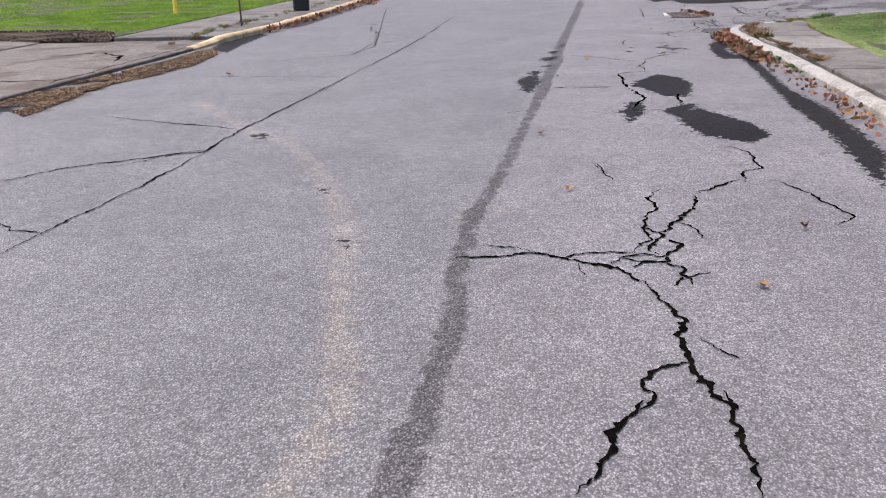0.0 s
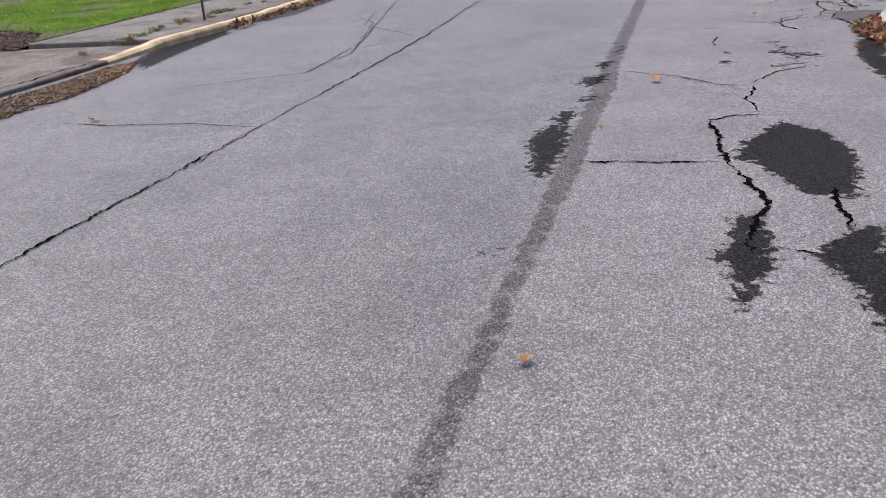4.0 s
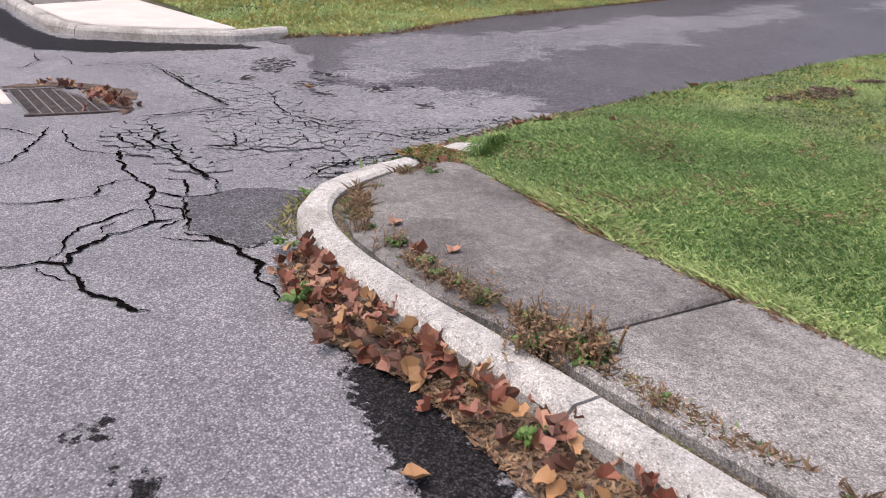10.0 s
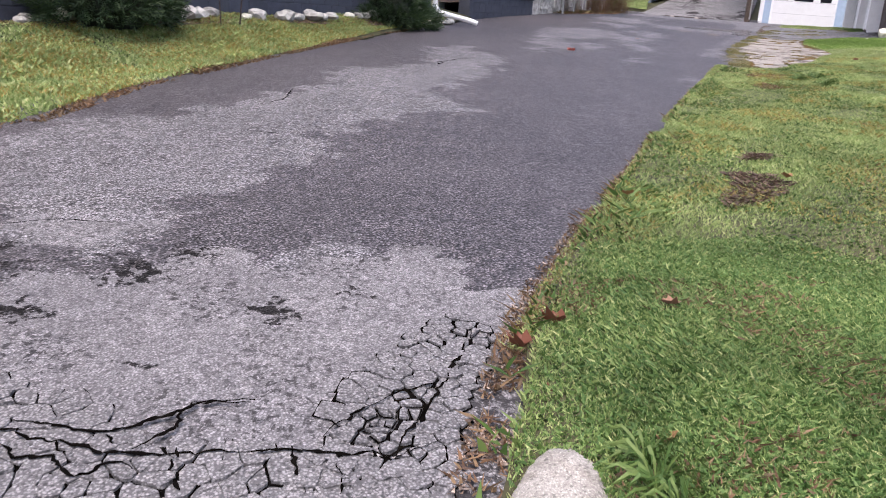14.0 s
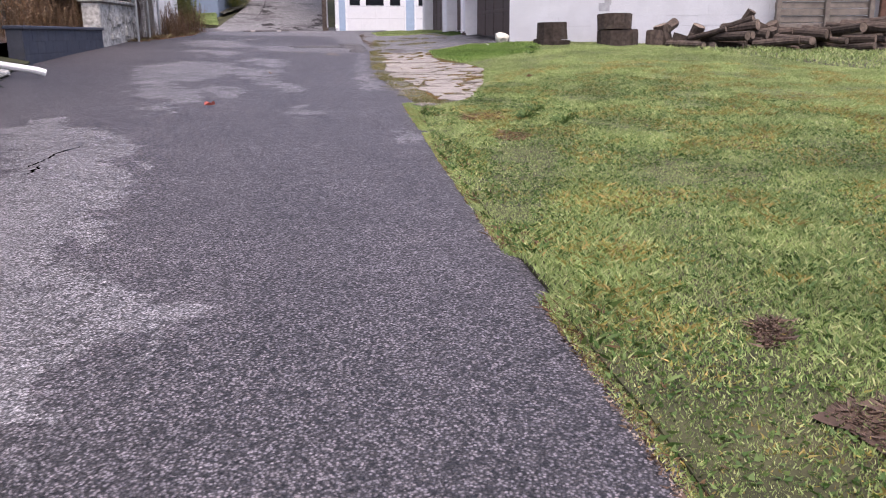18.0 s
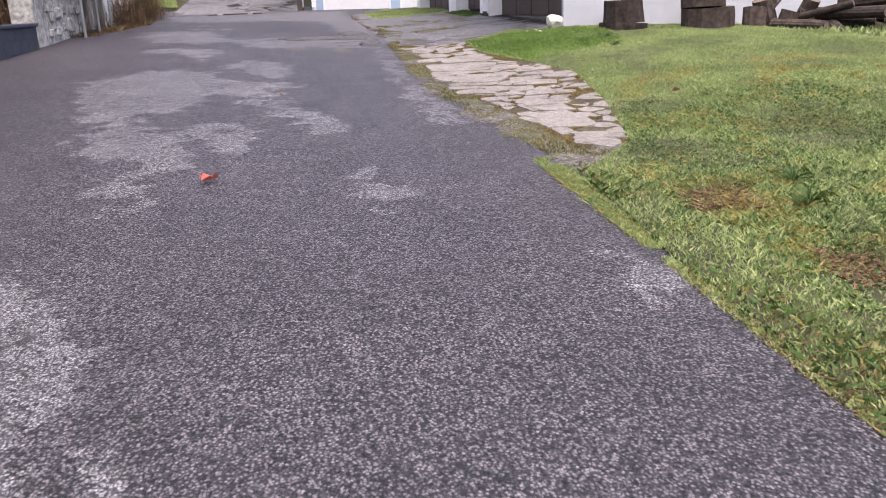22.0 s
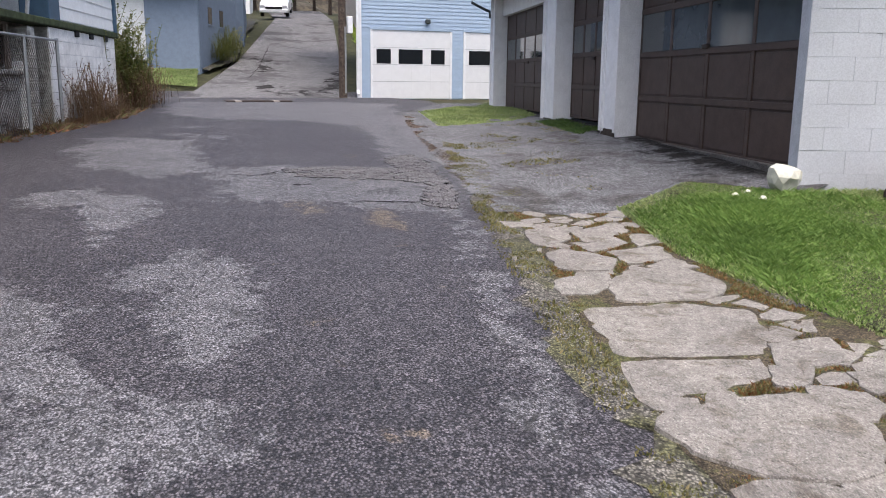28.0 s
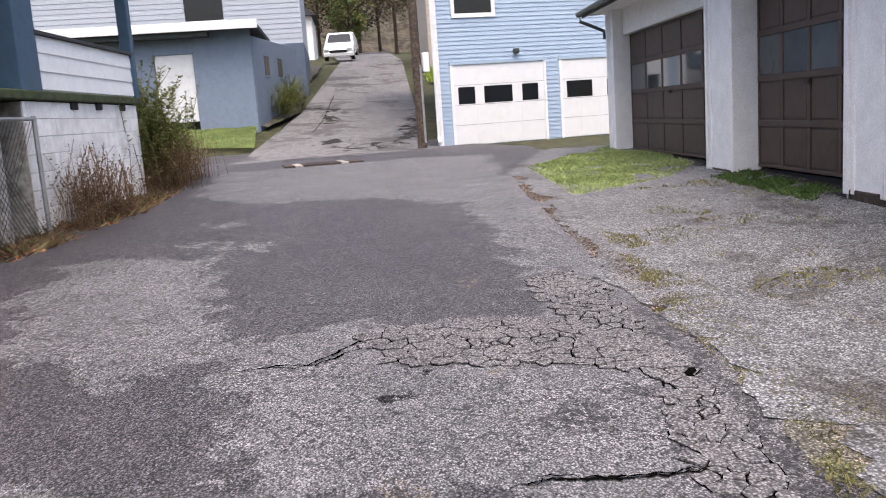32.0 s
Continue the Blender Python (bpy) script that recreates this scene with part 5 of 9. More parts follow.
crack(0.014, (28.52, 8.44), (28.1, 8.49))
crack(0.014, (27.79, 7.85), (28.05, 7.52), (28.09, 7.37))
# ---------------------------------------------------------------- plants, leaves, stones
rng = np.random.default_rng(7)


def smooth_np(a, b, x):
    u = np.clip((x - a) / (b - a), 0, 1)
    return u * u * (3 - 2 * u)


def ground_np(x, y):
    z = np.interp(x, ALONG, RISE)
    u = np.clip((np.interp(x, EDGE_X, EDGE_Y) - y - 0.2) / 3.8, 0, 1)
    return z + np.where((x > 6) & (x < 60), np.interp(x, SIDE_X, SIDE_Z) * u * u * (3 - 2 * u) * smooth_np(6, 9, x), 0)


def mesh_np(name, verts, tris, mat):
    me = bpy.data.meshes.new(name)
    me.vertices.add(len(verts))
    me.vertices.foreach_set("co", np.ascontiguousarray(verts, np.float32).ravel())
    me.loops.add(len(tris) * 3)
    me.loops.foreach_set("vertex_index", np.ascontiguousarray(tris, np.int32).ravel())
    me.polygons.add(len(tris))
    me.polygons.foreach_set("loop_start", np.arange(len(tris), dtype=np.int32) * 3)
    me.update(calc_edges=True)
    me.validate()
    me.materials.append(mat)
    return new(name, me)


def grass_field(name, poly, count, tall, mat, label, wide=0.006, lift=0.0, thin=0.0, patchy=0.0, lean=0.6, rise=None, avoid=()):
    """Blades strewn over poly; thin thins them out near the outline, patchy leaves bare spots."""
    xs, ys = np.array([p[0] for p in poly]), np.array([p[1] for p in poly])
    x = rng.uniform(xs.min(), xs.max(), count * 3)
    y = rng.uniform(ys.min(), ys.max(), count * 3)
    d = polygon_distance(x, y, poly)
    keep = d > rng.uniform(0, 1, len(x)) ** 2 * thin
    x, y, keep = x[keep], y[keep], np.ones(int(keep.sum()), bool)
    if patchy:
        field = np.array([noise.noise((a * 1.7, b * 1.7, 4.0)) + 0.5 * noise.noise((a * 5, b * 5, 9.0)) for a, b in zip(x, y)])
        keep &= field > patchy - 0.6
    x, y = x[keep][:count], y[keep][:count]
    for stone in avoid:
        clear = polygon_distance(x, y, stone) < -0.005
        x, y = x[clear], y[clear]
    n = len(x)
    z = ground_np(x, y) + lift - 0.01
    if rise is not None:
        z = z + rise(x, y)
    turn = rng.uniform(0, 2 * np.pi, n)
    clump = 0.75 + 0.5 * np.sin(x * 2.3 + np.sin(y * 1.9) * 2) * np.cos(y * 2.7 + x)
    h = tall * rng.uniform(0.5, 1.35, n) * np.clip(clump, 0.45, 1.5)
    w = wide * rng.uniform(0.6, 1.4, n)
    bx, by = rng.normal(0, lean, n) * h, rng.normal(0, lean, n) * h
    cx, cy = np.cos(turn) * w, np.sin(turn) * w
    v = np.stack([np.stack([x - cx, y - cy, z], 1), np.stack([x + cx, y + cy, z], 1), np.stack([x + bx * 0.35 + cx * 0.7, y + by * 0.35 + cy * 0.7, z + h * 0.6], 1), np.stack([x + bx, y + by, z + h], 1)], 1)
    k = np.arange(n)[:, None] * 4
    tris = np.concatenate([k + [0, 1, 2], k + [0, 2, 3]], 0)
    return tagged(mesh_np(name, v.reshape(-1, 3), tris, mat), label, "grass", kind="stuff")


def leaf_mesh(name, mat, seed):
    """A dry lobed leaf, about a unit across, curled at the lobes."""
    r = random.Random(seed)
    lobes = [(0.0, 0.46), (0.4, 0.4), (0.75, 0.45), (1.2, 0.42), (1.57, 0.6), (1.94, 0.42), (2.4, 0.45), (2.75, 0.4), (3.14, 0.46), (3.9, 0.4), (4.5, 0.46), (5.3, 0.4)]
    curl = r.uniform(0.7, 1.9)
    verts = [(0, 0, 0)]
    for a, d in lobes:
        d *= r.uniform(0.85, 1.15)
        verts.append((d * math.cos(a) * 0.8, d * math.sin(a), curl * d * abs(math.cos(a)) * 0.45 + curl * d * d * r.uniform(0.1, 1.0)))
    n = len(lobes)
    me = bpy.data.meshes.new(name)
    me.from_pydata(verts, [], [(0, 1 + k, 1 + (k + 1) % n) for k in range(n)])
    me.materials.append(mat)
    return me


LEAVES = [leaf_mesh("leaf", M["leaf_dry"], s) for s in range(5)]
for _k, _c in enumerate([[(0.11, 0.04, 0.025), (0.17, 0.065, 0.04)], [(0.19, 0.1, 0.066), (0.27, 0.15, 0.1)], [(0.06, 0.03, 0.022), (0.1, 0.047, 0.032)], [(0.26, 0.15, 0.065), (0.2, 0.11, 0.055)], [(0.14, 0.06, 0.042), (0.21, 0.1, 0.07)]]):
    LEAVES[_k].materials[0] = leaf_mat("dry_leaf", _c, transl=0.1)


def lay_leaf(name, x, y, z, size, parent=None, tilt=0.5, which=None):
    ob = new(name, LEAVES[which if which is not None else random.randrange(5)])
    ob.matrix_basis = Matrix.Translation((x, y, z)) @ Euler((random.uniform(-tilt, tilt), random.uniform(-tilt, tilt), random.uniform(0, 6.28))).to_matrix().to_4x4() @ Matrix.Scale(size, 4)
    if parent is not None:
        ob.parent = parent
    return ob


def rosette_mesh(name, mat, leaves, length, width, up, seed):
    """A low weed: arching leaves from one root."""
    r = random.Random(seed)
    verts, faces = [], []
    for k in range(leaves):
        a = 2 * math.pi * k / leaves + r.uniform(-0.4, 0.4)
        l, w, u = length * r.uniform(0.55, 1.1), width * r.uniform(0.7, 1.2), up * r.uniform(0.5, 1.3)
        d, s = Vector((math.cos(a), math.sin(a), 0)), Vector((-math.sin(a), math.cos(a), 0))
        b = len(verts)
        for f, ww, hh in ((0.0, 0.15, 0.0), (0.35, 0.8, 0.75), (0.7, 1.0, 1.0), (1.0, 0.1, 0.7)):
            c = d * l * f + Vector((0, 0, u * hh))
            verts += [tuple(c + s * w * 0.5 * ww), tuple(c - s * w * 0.5 * ww + Vector((0, 0, 0.01)))]
        faces += [(b + 2 * q, b + 2 * q + 1, b + 2 * q + 3, b + 2 * q + 2) for q in range(3)]
    me = bpy.data.meshes.new(name)
    me.from_pydata(verts, [], faces)
    me.materials.append(mat)
    return me


def stalk_mesh(name, mat, stalks, height, spread, seed, leafy=6, leaf=0.05):
    """Upright weed: thin leaning stalks with small leaves or seed heads along them."""
    r = random.Random(seed)
    verts, faces = [], []
    for k in range(stalks):
        x, y = r.gauss(0, spread * 0.35), r.gauss(0, spread * 0.35)
        h = height * r.uniform(0.5, 1.1)
        lx, ly = r.gauss(0, 0.22) * h, r.gauss(0, 0.22) * h
        t = 0.004
        b = len(verts)
        pts = [Vector((x + lx * f * f, y + ly * f * f, h * f)) for f in (0, 0.5, 1.0)]
        for p in pts:
            verts += [(p.x - t, p.y, p.z), (p.x + t, p.y + t, p.z)]
        faces += [(b, b + 1, b + 3, b + 2), (b + 2, b + 3, b + 5, b + 4)]
        for q in range(leafy):
            f = r.uniform(0.25, 1.0)
            c = Vector((x + lx * f * f, y + ly * f * f, h * f))
            a = r.uniform(0, 6.28)
            d = Vector((math.cos(a), math.sin(a), r.uniform(-0.2, 0.8))) * leaf * r.uniform(0.6, 1.4)
            s = Vector((-math.sin(a), math.cos(a), r.uniform(-0.3, 0.3))) * leaf * 0.3
            b = len(verts)
            verts += [tuple(c), tuple(c + d * 0.5 + s), tuple(c + d), tuple(c + d * 0.5 - s)]
            faces.append((b, b + 1, b + 2, b + 3))
    me = bpy.data.meshes.new(name)
    me.from_pydata(verts, [], faces)
    me.materials.append(mat)
    return me


ROSETTES = [rosette_mesh("weed_leaves", M["weed"], 26, 0.12, 0.036, 0.07, s) for s in (1, 2, 3)]
TUFTS = [rosette_mesh("grass_tuft", M["weed"], 46, 0.22, 0.012, 0.14, s) for s in (4, 5)]
DRY_WEEDS = [stalk_mesh("dry_stalks", M["weed_brown"], 26, 0.22, 0.25, s, 9, 0.03) for s in (6, 7)]


def plant(name, mesh, x, y, z, size, label, category="weed", group=""):
    ob = new(name, mesh)
    ob.matrix_basis = Matrix.Translation((x, y, z)) @ pose(0, 0, 0, 0, 0, random.uniform(0, 360)) @ Matrix.Scale(size, 4)
    return tagged(ob, label, category, group)


def stone_mesh(name, mat, seed, flat=0.6, rough=0.18):
    bm = bmesh.new()
    bmesh.ops.create_icosphere(bm, subdivisions=2, radius=0.5)
    for v in bm.verts:
        v.co *= 1 + rough * noise.noise(v.co * 2.2 + Vector((seed * 3.1, 0, 0))) * 2
        v.co.z *= flat
    me = bpy.data.meshes.new(name)
    bm.to_mesh(me)
    bm.free()
    me.materials.append(mat)
    return me
# ---------------------------------------------------------------- kerbs, pavement slabs, flagstones, broken asphalt
def offset_line(points, d):
    out = []
    for k, p in enumerate(points):
        a, b = Vector(points[max(k - 1, 0)]), Vector(points[min(k + 1, len(points) - 1)])
        t = (b - a).normalized()
        out.append((p[0] + t.y * d, p[1] - t.x * d))
    return out


def resample(points, step):
    pts = [Vector(p) for p in points]
    out = []
    for a, b in zip(pts, pts[1:]):
        n = max(1, round((b - a).length / step))
        out += [a.lerp(b, s / n) for s in range(n)]
    return out + [pts[-1]]


def kerb(name, points, width, height, mat, label, stone=1.8, worn=0.012, drop=None):
    """A row of kerb stones along the road edge; the body lies to the right of the line walked."""
    root = tagged(new(name), label, "kerb", kind="structure")
    line = resample(points, 0.1)
    per = max(2, round(stone / 0.1))
    for start in range(0, len(line) - 1, per):
        seg = line[start:start + per + 1]
        if len(seg) < 2:
            continue
        verts, faces = [], []
        for k, p in enumerate(seg):
            a, b = seg[max(k - 1, 0)], seg[min(k + 1, len(seg) - 1)]
            t = (b - a).normalized()
            s = Vector((t.y, -t.x))
            if k == 0:
                p = p + t * 0.006
            if k == len(seg) - 1:
                p = p - t * 0.006
            w = noise.noise((p.x * 7, p.y * 7, 1.0)) * worn
            h = (height if drop is None else height * drop(p)) + noise.noise((p.x * 3, p.y * 3, 2.0)) * worn * 0.7
            z = ground_z(p.x, p.y)
            for u, v in ((w - 0.005, -0.1), (w, h * 0.6), (0.012 + w, h - 0.02), (0.035 + w, h), (width - 0.02, h), (width, h - 0.015), (width, -0.1)):
                q = p + s * u
                verts.append((q.x, q.y, z + v))
            if k:
                i = 7 * k
                faces += [(i - 7 + j, i + j, i + j + 1, i - 6 + j) for j in range(6)]
        n = len(verts)
        faces += [tuple(range(6, -1, -1)), tuple(range(n - 7, n))]
        mesh_of("kerb_stone", verts, faces, mat, root)
    return root


def slab(root, corners, top, thick, mat, bevel=0.012):
    """A paving slab with rounded arrises over four or more corners."""
    bm = bmesh.new()
    vs = [bm.verts.new((x, y, ground_z(x, y) + top)) for x, y in corners]
    f = bm.faces.new(vs)
    if f.normal.z < 0 or f.calc_center_median() is None:
        f.normal_flip()
    f.normal_update()
    if f.normal.z < 0:
        f.normal_flip()
    r = bmesh.ops.extrude_face_region(bm, geom=[f])
    for v in r["geom"]:
        if isinstance(v, bmesh.types.BMVert):
            v.co.z -= thick
    bmesh.ops.recalc_face_normals(bm, faces=bm.faces)
    edges = [e for e in bm.edges if all(abs(v.co.z - ground_z(v.co.x, v.co.y) - top) < 1e-4 for v in e.verts)]
    bmesh.ops.bevel(bm, geom=edges, offset=bevel, segments=1, affect="EDGES")
    return part("slab", bm, mat, root)


def eased(points, rounds=2):
    """The same line with its corners cut round."""
    for _ in range(rounds):
        cut = [points[0]]
        for (ax, ay), (bx, by) in zip(points, points[1:]):
            cut += [(0.75 * ax + 0.25 * bx, 0.75 * ay + 0.25 * by), (0.25 * ax + 0.75 * bx, 0.25 * ay + 0.75 * by)]
        points = cut + [points[-1]]
    return points


right_kerb = eased([(0.9, -5), (2.95, 1.6), (4.0, 5.05), (4.9, 8.1), (5.14, 9.2), (5.35, 9.95), (5.47, 10.45), (5.66, 11.03), (5.92, 11.4), (6.25, 11.6), (6.62, 11.66), (6.88, 11.62)])
kerb("kerb_corner", right_kerb, 0.145, 0.092, M["kerb"], "worn pale concrete kerb curving into the alley", 1.9)
far_kerb = [(9.5, 15.45), (8.95, 15.6), (8.45, 16.15), (8.05, 16.85), (8.0, 17.4), (8.55, 19.3), (10.0, 23.5), (13.3, 33.5), (20, 55)]
kerb("kerb_far_corner", far_kerb, 0.17, 0.11, M["kerb"], "pale concrete kerb at the far corner", 2.2)
left_kerb = [st(-5.75, 60), st(-5.4, 30), st(-4.95, 17.5), st(-4.9, 13.3), st(-5.08, 11.2), st(-5.1, 10.1)]
kerb("kerb_left", [(x, y) for x, y in left_kerb], 0.16, 0.1, M["kerb_yellow"], "worn yellowish kerb along the street", 2.4, drop=lambda p: 0.5 + 0.5 * smooth(12.5, 13.7, p.y))
left_kerb_near = [st(-5.35, 4.2), st(-5.3, 2), st(-5.3, -25)]
kerb("kerb_left_near", left_kerb_near, 0.16, 0.1, M["kerb"], "worn yellowish kerb beside the driveway", 2.4)

walk_right = tagged(new("pavement_right"), "grey weathered concrete pavement slabs at the corner", "pavement", kind="structure")
inner = offset_line(right_kerb, 0.19)


def lawn_edge(v):
    return curve_at((-5, 1.6, 4.8, 8.0, 9.4, 10.36, 11.25), (2.1, 4.0, 4.9, 5.85, 6.28, 6.6, 7.0), v)


slab(walk_right, [(5.55, 9.9), (6.38, 9.62), (6.6, 10.36), (7.0, 11.2), (6.95, 11.38), (6.65, 11.45), (6.33, 11.41), (6.05, 11.24), (5.81, 10.93), (5.6, 10.43)], 0.098, 0.2, M["concrete"])
slab(walk_right, [(5.33, 8.5), (6.0, 8.3), (6.3, 9.42), (6.36, 9.6), (5.54, 9.88), (5.47, 9.75), (5.31, 9.12)], 0.1, 0.2, M["concrete_pale_old"])
for a, b in ((8.47, 7.0), (6.98, 5.5), (5.48, 4.0), (3.98, 2.5), (2.48, 1.0), (0.98, -0.5), (-0.52, -2.0)):
    xa, xb = [float(np.interp(v, [p[1] for p in inner], [p[0] for p in inner])) for v in (a, b)]
    slab(walk_right, [(xb + 0.02, b + 0.02), (lawn_edge(b), b - 0.2), (lawn_edge(a), a - 0.22), (xa + 0.02, a)], 0.1, 0.2, M["concrete"])
broken = tagged(new("kerb_fragment", stone_mesh("kerb_fragment", M["kerb"], 4, 0.5, 0.12)), "broken pale kerb stone sunk in grass at the corner", "kerb stone")
broken.matrix_basis = pose(7.28, 11.55, 0.075, 0, 0, -3) @ Matrix.Diagonal((0.56, 0.24, 0.22, 1))

walk_far = tagged(new("pavement_far"), "concrete pavement with one pale new corner slab", "pavement", kind="structure")
slab(walk_far, [(8.25, 16.9), (8.6, 16.35), (9.05, 15.82), (9.12, 15.8), (9.75, 18.6), (8.55, 18.75), (8.22, 17.4)], 0.112, 0.2, M["concrete_pale"])
fk = offset_line([(8.0, 17.4), (8.55, 19.3), (10.0, 23.5), (13.3, 33.5), (20, 55)], 0.19)
for k in range(9):
    v0, v1 = 18.78 + k * 1.55, 18.75 + (k + 1) * 1.55
    xa, xb = [float(np.interp(v, [p[1] for p in fk], [p[0] for p in fk])) for v in (v0, v1)]
    slab(walk_far, [(xa, v0), (xa + 1.18, v0 - 0.15), (xb + 1.18, v1 - 0.17), (xb, v1 - 0.02)], 0.112, 0.2, M["concrete"])

walk_left = tagged(new("pavement_left"), "grey concrete pavement and driveway crossing along the street", "pavement", kind="structure")
for k in range(16):
    v0, v1 = 11.25 + k * 1.5, 12.73 + k * 1.5
    ua, ub = [float(np.interp(v, (11.2, 13.3, 17.5, 30, 60), (-5.26, -5.08, -5.13, -5.58, -5.93))) for v in (v0, v1)]
    slab(walk_left, [st(ua, v0), st(ub, v1), st(-7.0, v1), st(-7.0, v0)], 0.102, 0.2, M["concrete"])
slab(walk_left, [st(-5.3, 4.3), st(-5.24, 6.2), st(-5.12, 9.3), st(-5.1, 11.18), st(-8.2, 11.18), st(-8.4, 4.3)], 0.045, 0.2, M["concrete_brown"])
slab(walk_left, [st(-8.42, 4.3), st(-8.22, 11.3), st(-9.6, 11.9), st(-20, 12.4), st(-20, 4.3)], 0.06, 0.2, M["concrete_brown"])
for k in range(6):
    v0 = -5.0 + k * 1.5
    slab(walk_left, [st(-5.52, v0), st(-5.52, v0 + 1.48), st(-6.8, v0 + 1.48), st(-6.8, v0)], 0.1, 0.2, M["concrete"])
sheet("bare_soil", ragged([st(-7.1, 11.3), st(-8.3, 11.35), st(-9.8, 11.95), st(-20, 12.35), st(-20, 13.6), st(-9.0, 13.2), st(-8.0, 12.7)], 0.12, 0.12, 42), 0.075, M["dirt"], 0.3, parent=bpy.data.objects["lawn_street"])
# Outline of the kerb-foot shade strip.
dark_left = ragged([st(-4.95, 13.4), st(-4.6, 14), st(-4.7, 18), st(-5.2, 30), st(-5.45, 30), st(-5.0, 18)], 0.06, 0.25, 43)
for width, line in ((0.03, [(-5.3, 6.3), (-5.3, 8.3), (-5.24, 9.9), (-5.2, 11.1)]), (0.05, [(-6.9, 9.2), (-6.3, 9.6), (-5.75, 9.2), (-5.55, 8.6)]), (0.035, [(-6.6, 5.5), (-6.5, 6.9), (-5.4, 7.0)])):
    ribbon("driveway_crack", [st(*p) for p in line], width, 0.0475, M["crack"], walk_left, 0.05, 0.05, width * 90, 0.9)
# The left kerb's shade, laid on the road as a dark sheet.
sheet("gutter_shade", dark_left, 0.006, M["patch"], 0.6, parent=road_ob)


def cells(region, spacing, seed, jitter=0.42, gap=0.012, edge=0.15, vary=0.0):
    """Irregular polygons that fill region like dried mud, shrunk so that joints stay open between them."""
    r = random.Random(seed)
    xs, ys = [p[0] for p in region], [p[1] for p in region]
    seeds = []
    rows = int((max(ys) - min(ys)) / spacing) + 2
    cols = int((max(xs) - min(xs)) / spacing) + 2
    for j in range(-1, rows):
        for i in range(-1, cols):
            seeds.append((min(xs) + (i + 0.5 * (j % 2) + r.uniform(-jitter, jitter)) * spacing, min(ys) + (j + r.uniform(-jitter, jitter)) * spacing))
    arr = np.array(seeds)
    inside = polygon_distance(arr[:, 0], arr[:, 1], region) > spacing * edge
    out = []
    for k in np.nonzero(inside)[0]:
        c = Vector(seeds[k])
        near = np.nonzero((np.abs(arr - arr[k]).max(1) < spacing * 2.6) & (np.arange(len(arr)) != k))[0]
        poly = [(c.x - spacing, c.y - spacing), (c.x + spacing, c.y - spacing), (c.x + spacing, c.y + spacing), (c.x - spacing, c.y + spacing)]
        for q in near:
            o = Vector(seeds[q])
            n = (o - c).normalized()
            mid = (o + c) / 2
            lim = n.dot(mid) - (gap(mid) if callable(gap) else gap * (0.5 + vary * noise.noise((mid.x * 5.3, mid.y * 5.3, seed))))
            new_poly = []
            for m, p in enumerate(poly):
                s = poly[m - 1]
                dp, ds = n.x * p[0] + n.y * p[1] - lim, n.x * s[0] + n.y * s[1] - lim
                if (dp <= 0) != (ds <= 0):
                    u = ds / (ds - dp)
                    new_poly.append((s[0] + u * (p[0] - s[0]), s[1] + u * (p[1] - s[1])))
                if dp <= 0:
                    new_poly.append(p)
            poly = new_poly
            if len(poly) < 3:
                break
        if len(poly) >= 3:
            out.append(poly)
    return out


def chunk(name, poly, low, high, mat, parent, wobble, seed, round_off=0.12, height=ground_z, fine=0.06, inset=0.05):
    """One stone or asphalt piece: a ragged outline, sloped sides and a slightly uneven top."""
    n = len(poly)
    c = Vector((sum(p[0] for p in poly) / n, sum(p[1] for p in poly) / n))
    ring = []
    for k in range(n):
        a, b = Vector(poly[k]), Vector(poly[(k + 1) % n])
        m = max(1, int((b - a).length / fine))
        for s in range(m):
            p = a.lerp(b, s / m)
            w = noise.noise_vector((p.x * 9 + seed, p.y * 9, 2.0)) * wobble + noise.noise_vector((p.x * 47 + seed, p.y * 47, 5.0)) * wobble * 0.8
            p = p + Vector((w.x, w.y))
            if s == 0:
                p = p.lerp(c, round_off)
            ring.append(p)
    m = len(ring)
    tilt = random.uniform(-0.003, 0.003)
    verts = [(p.x, p.y, height(p.x, p.y) + low) for p in ring]
    verts += [(q.x, q.y, height(q.x, q.y) + high + tilt + 0.002 * noise.noise((q.x * 20, q.y * 20, 1))) for q in (p.lerp(c, inset) for p in ring)]
    faces = [(k, (k + 1) % m, m + (k + 1) % m, m + k) for k in range(m)] + [tuple(range(m, 2 * m))]
    area = sum(verts[k][0] * verts[(k + 1) % m][1] - verts[(k + 1) % m][0] * verts[k][1] for k in range(m))
    if area < 0:
        faces = [f[::-1] for f in faces]
    return mesh_of(name, verts, faces, mat, parent)
# ---------------------------------------------------------------- building helpers
def frame_at(x, y, z, deg):
    return pose(x, y, z, 0, 0, deg)


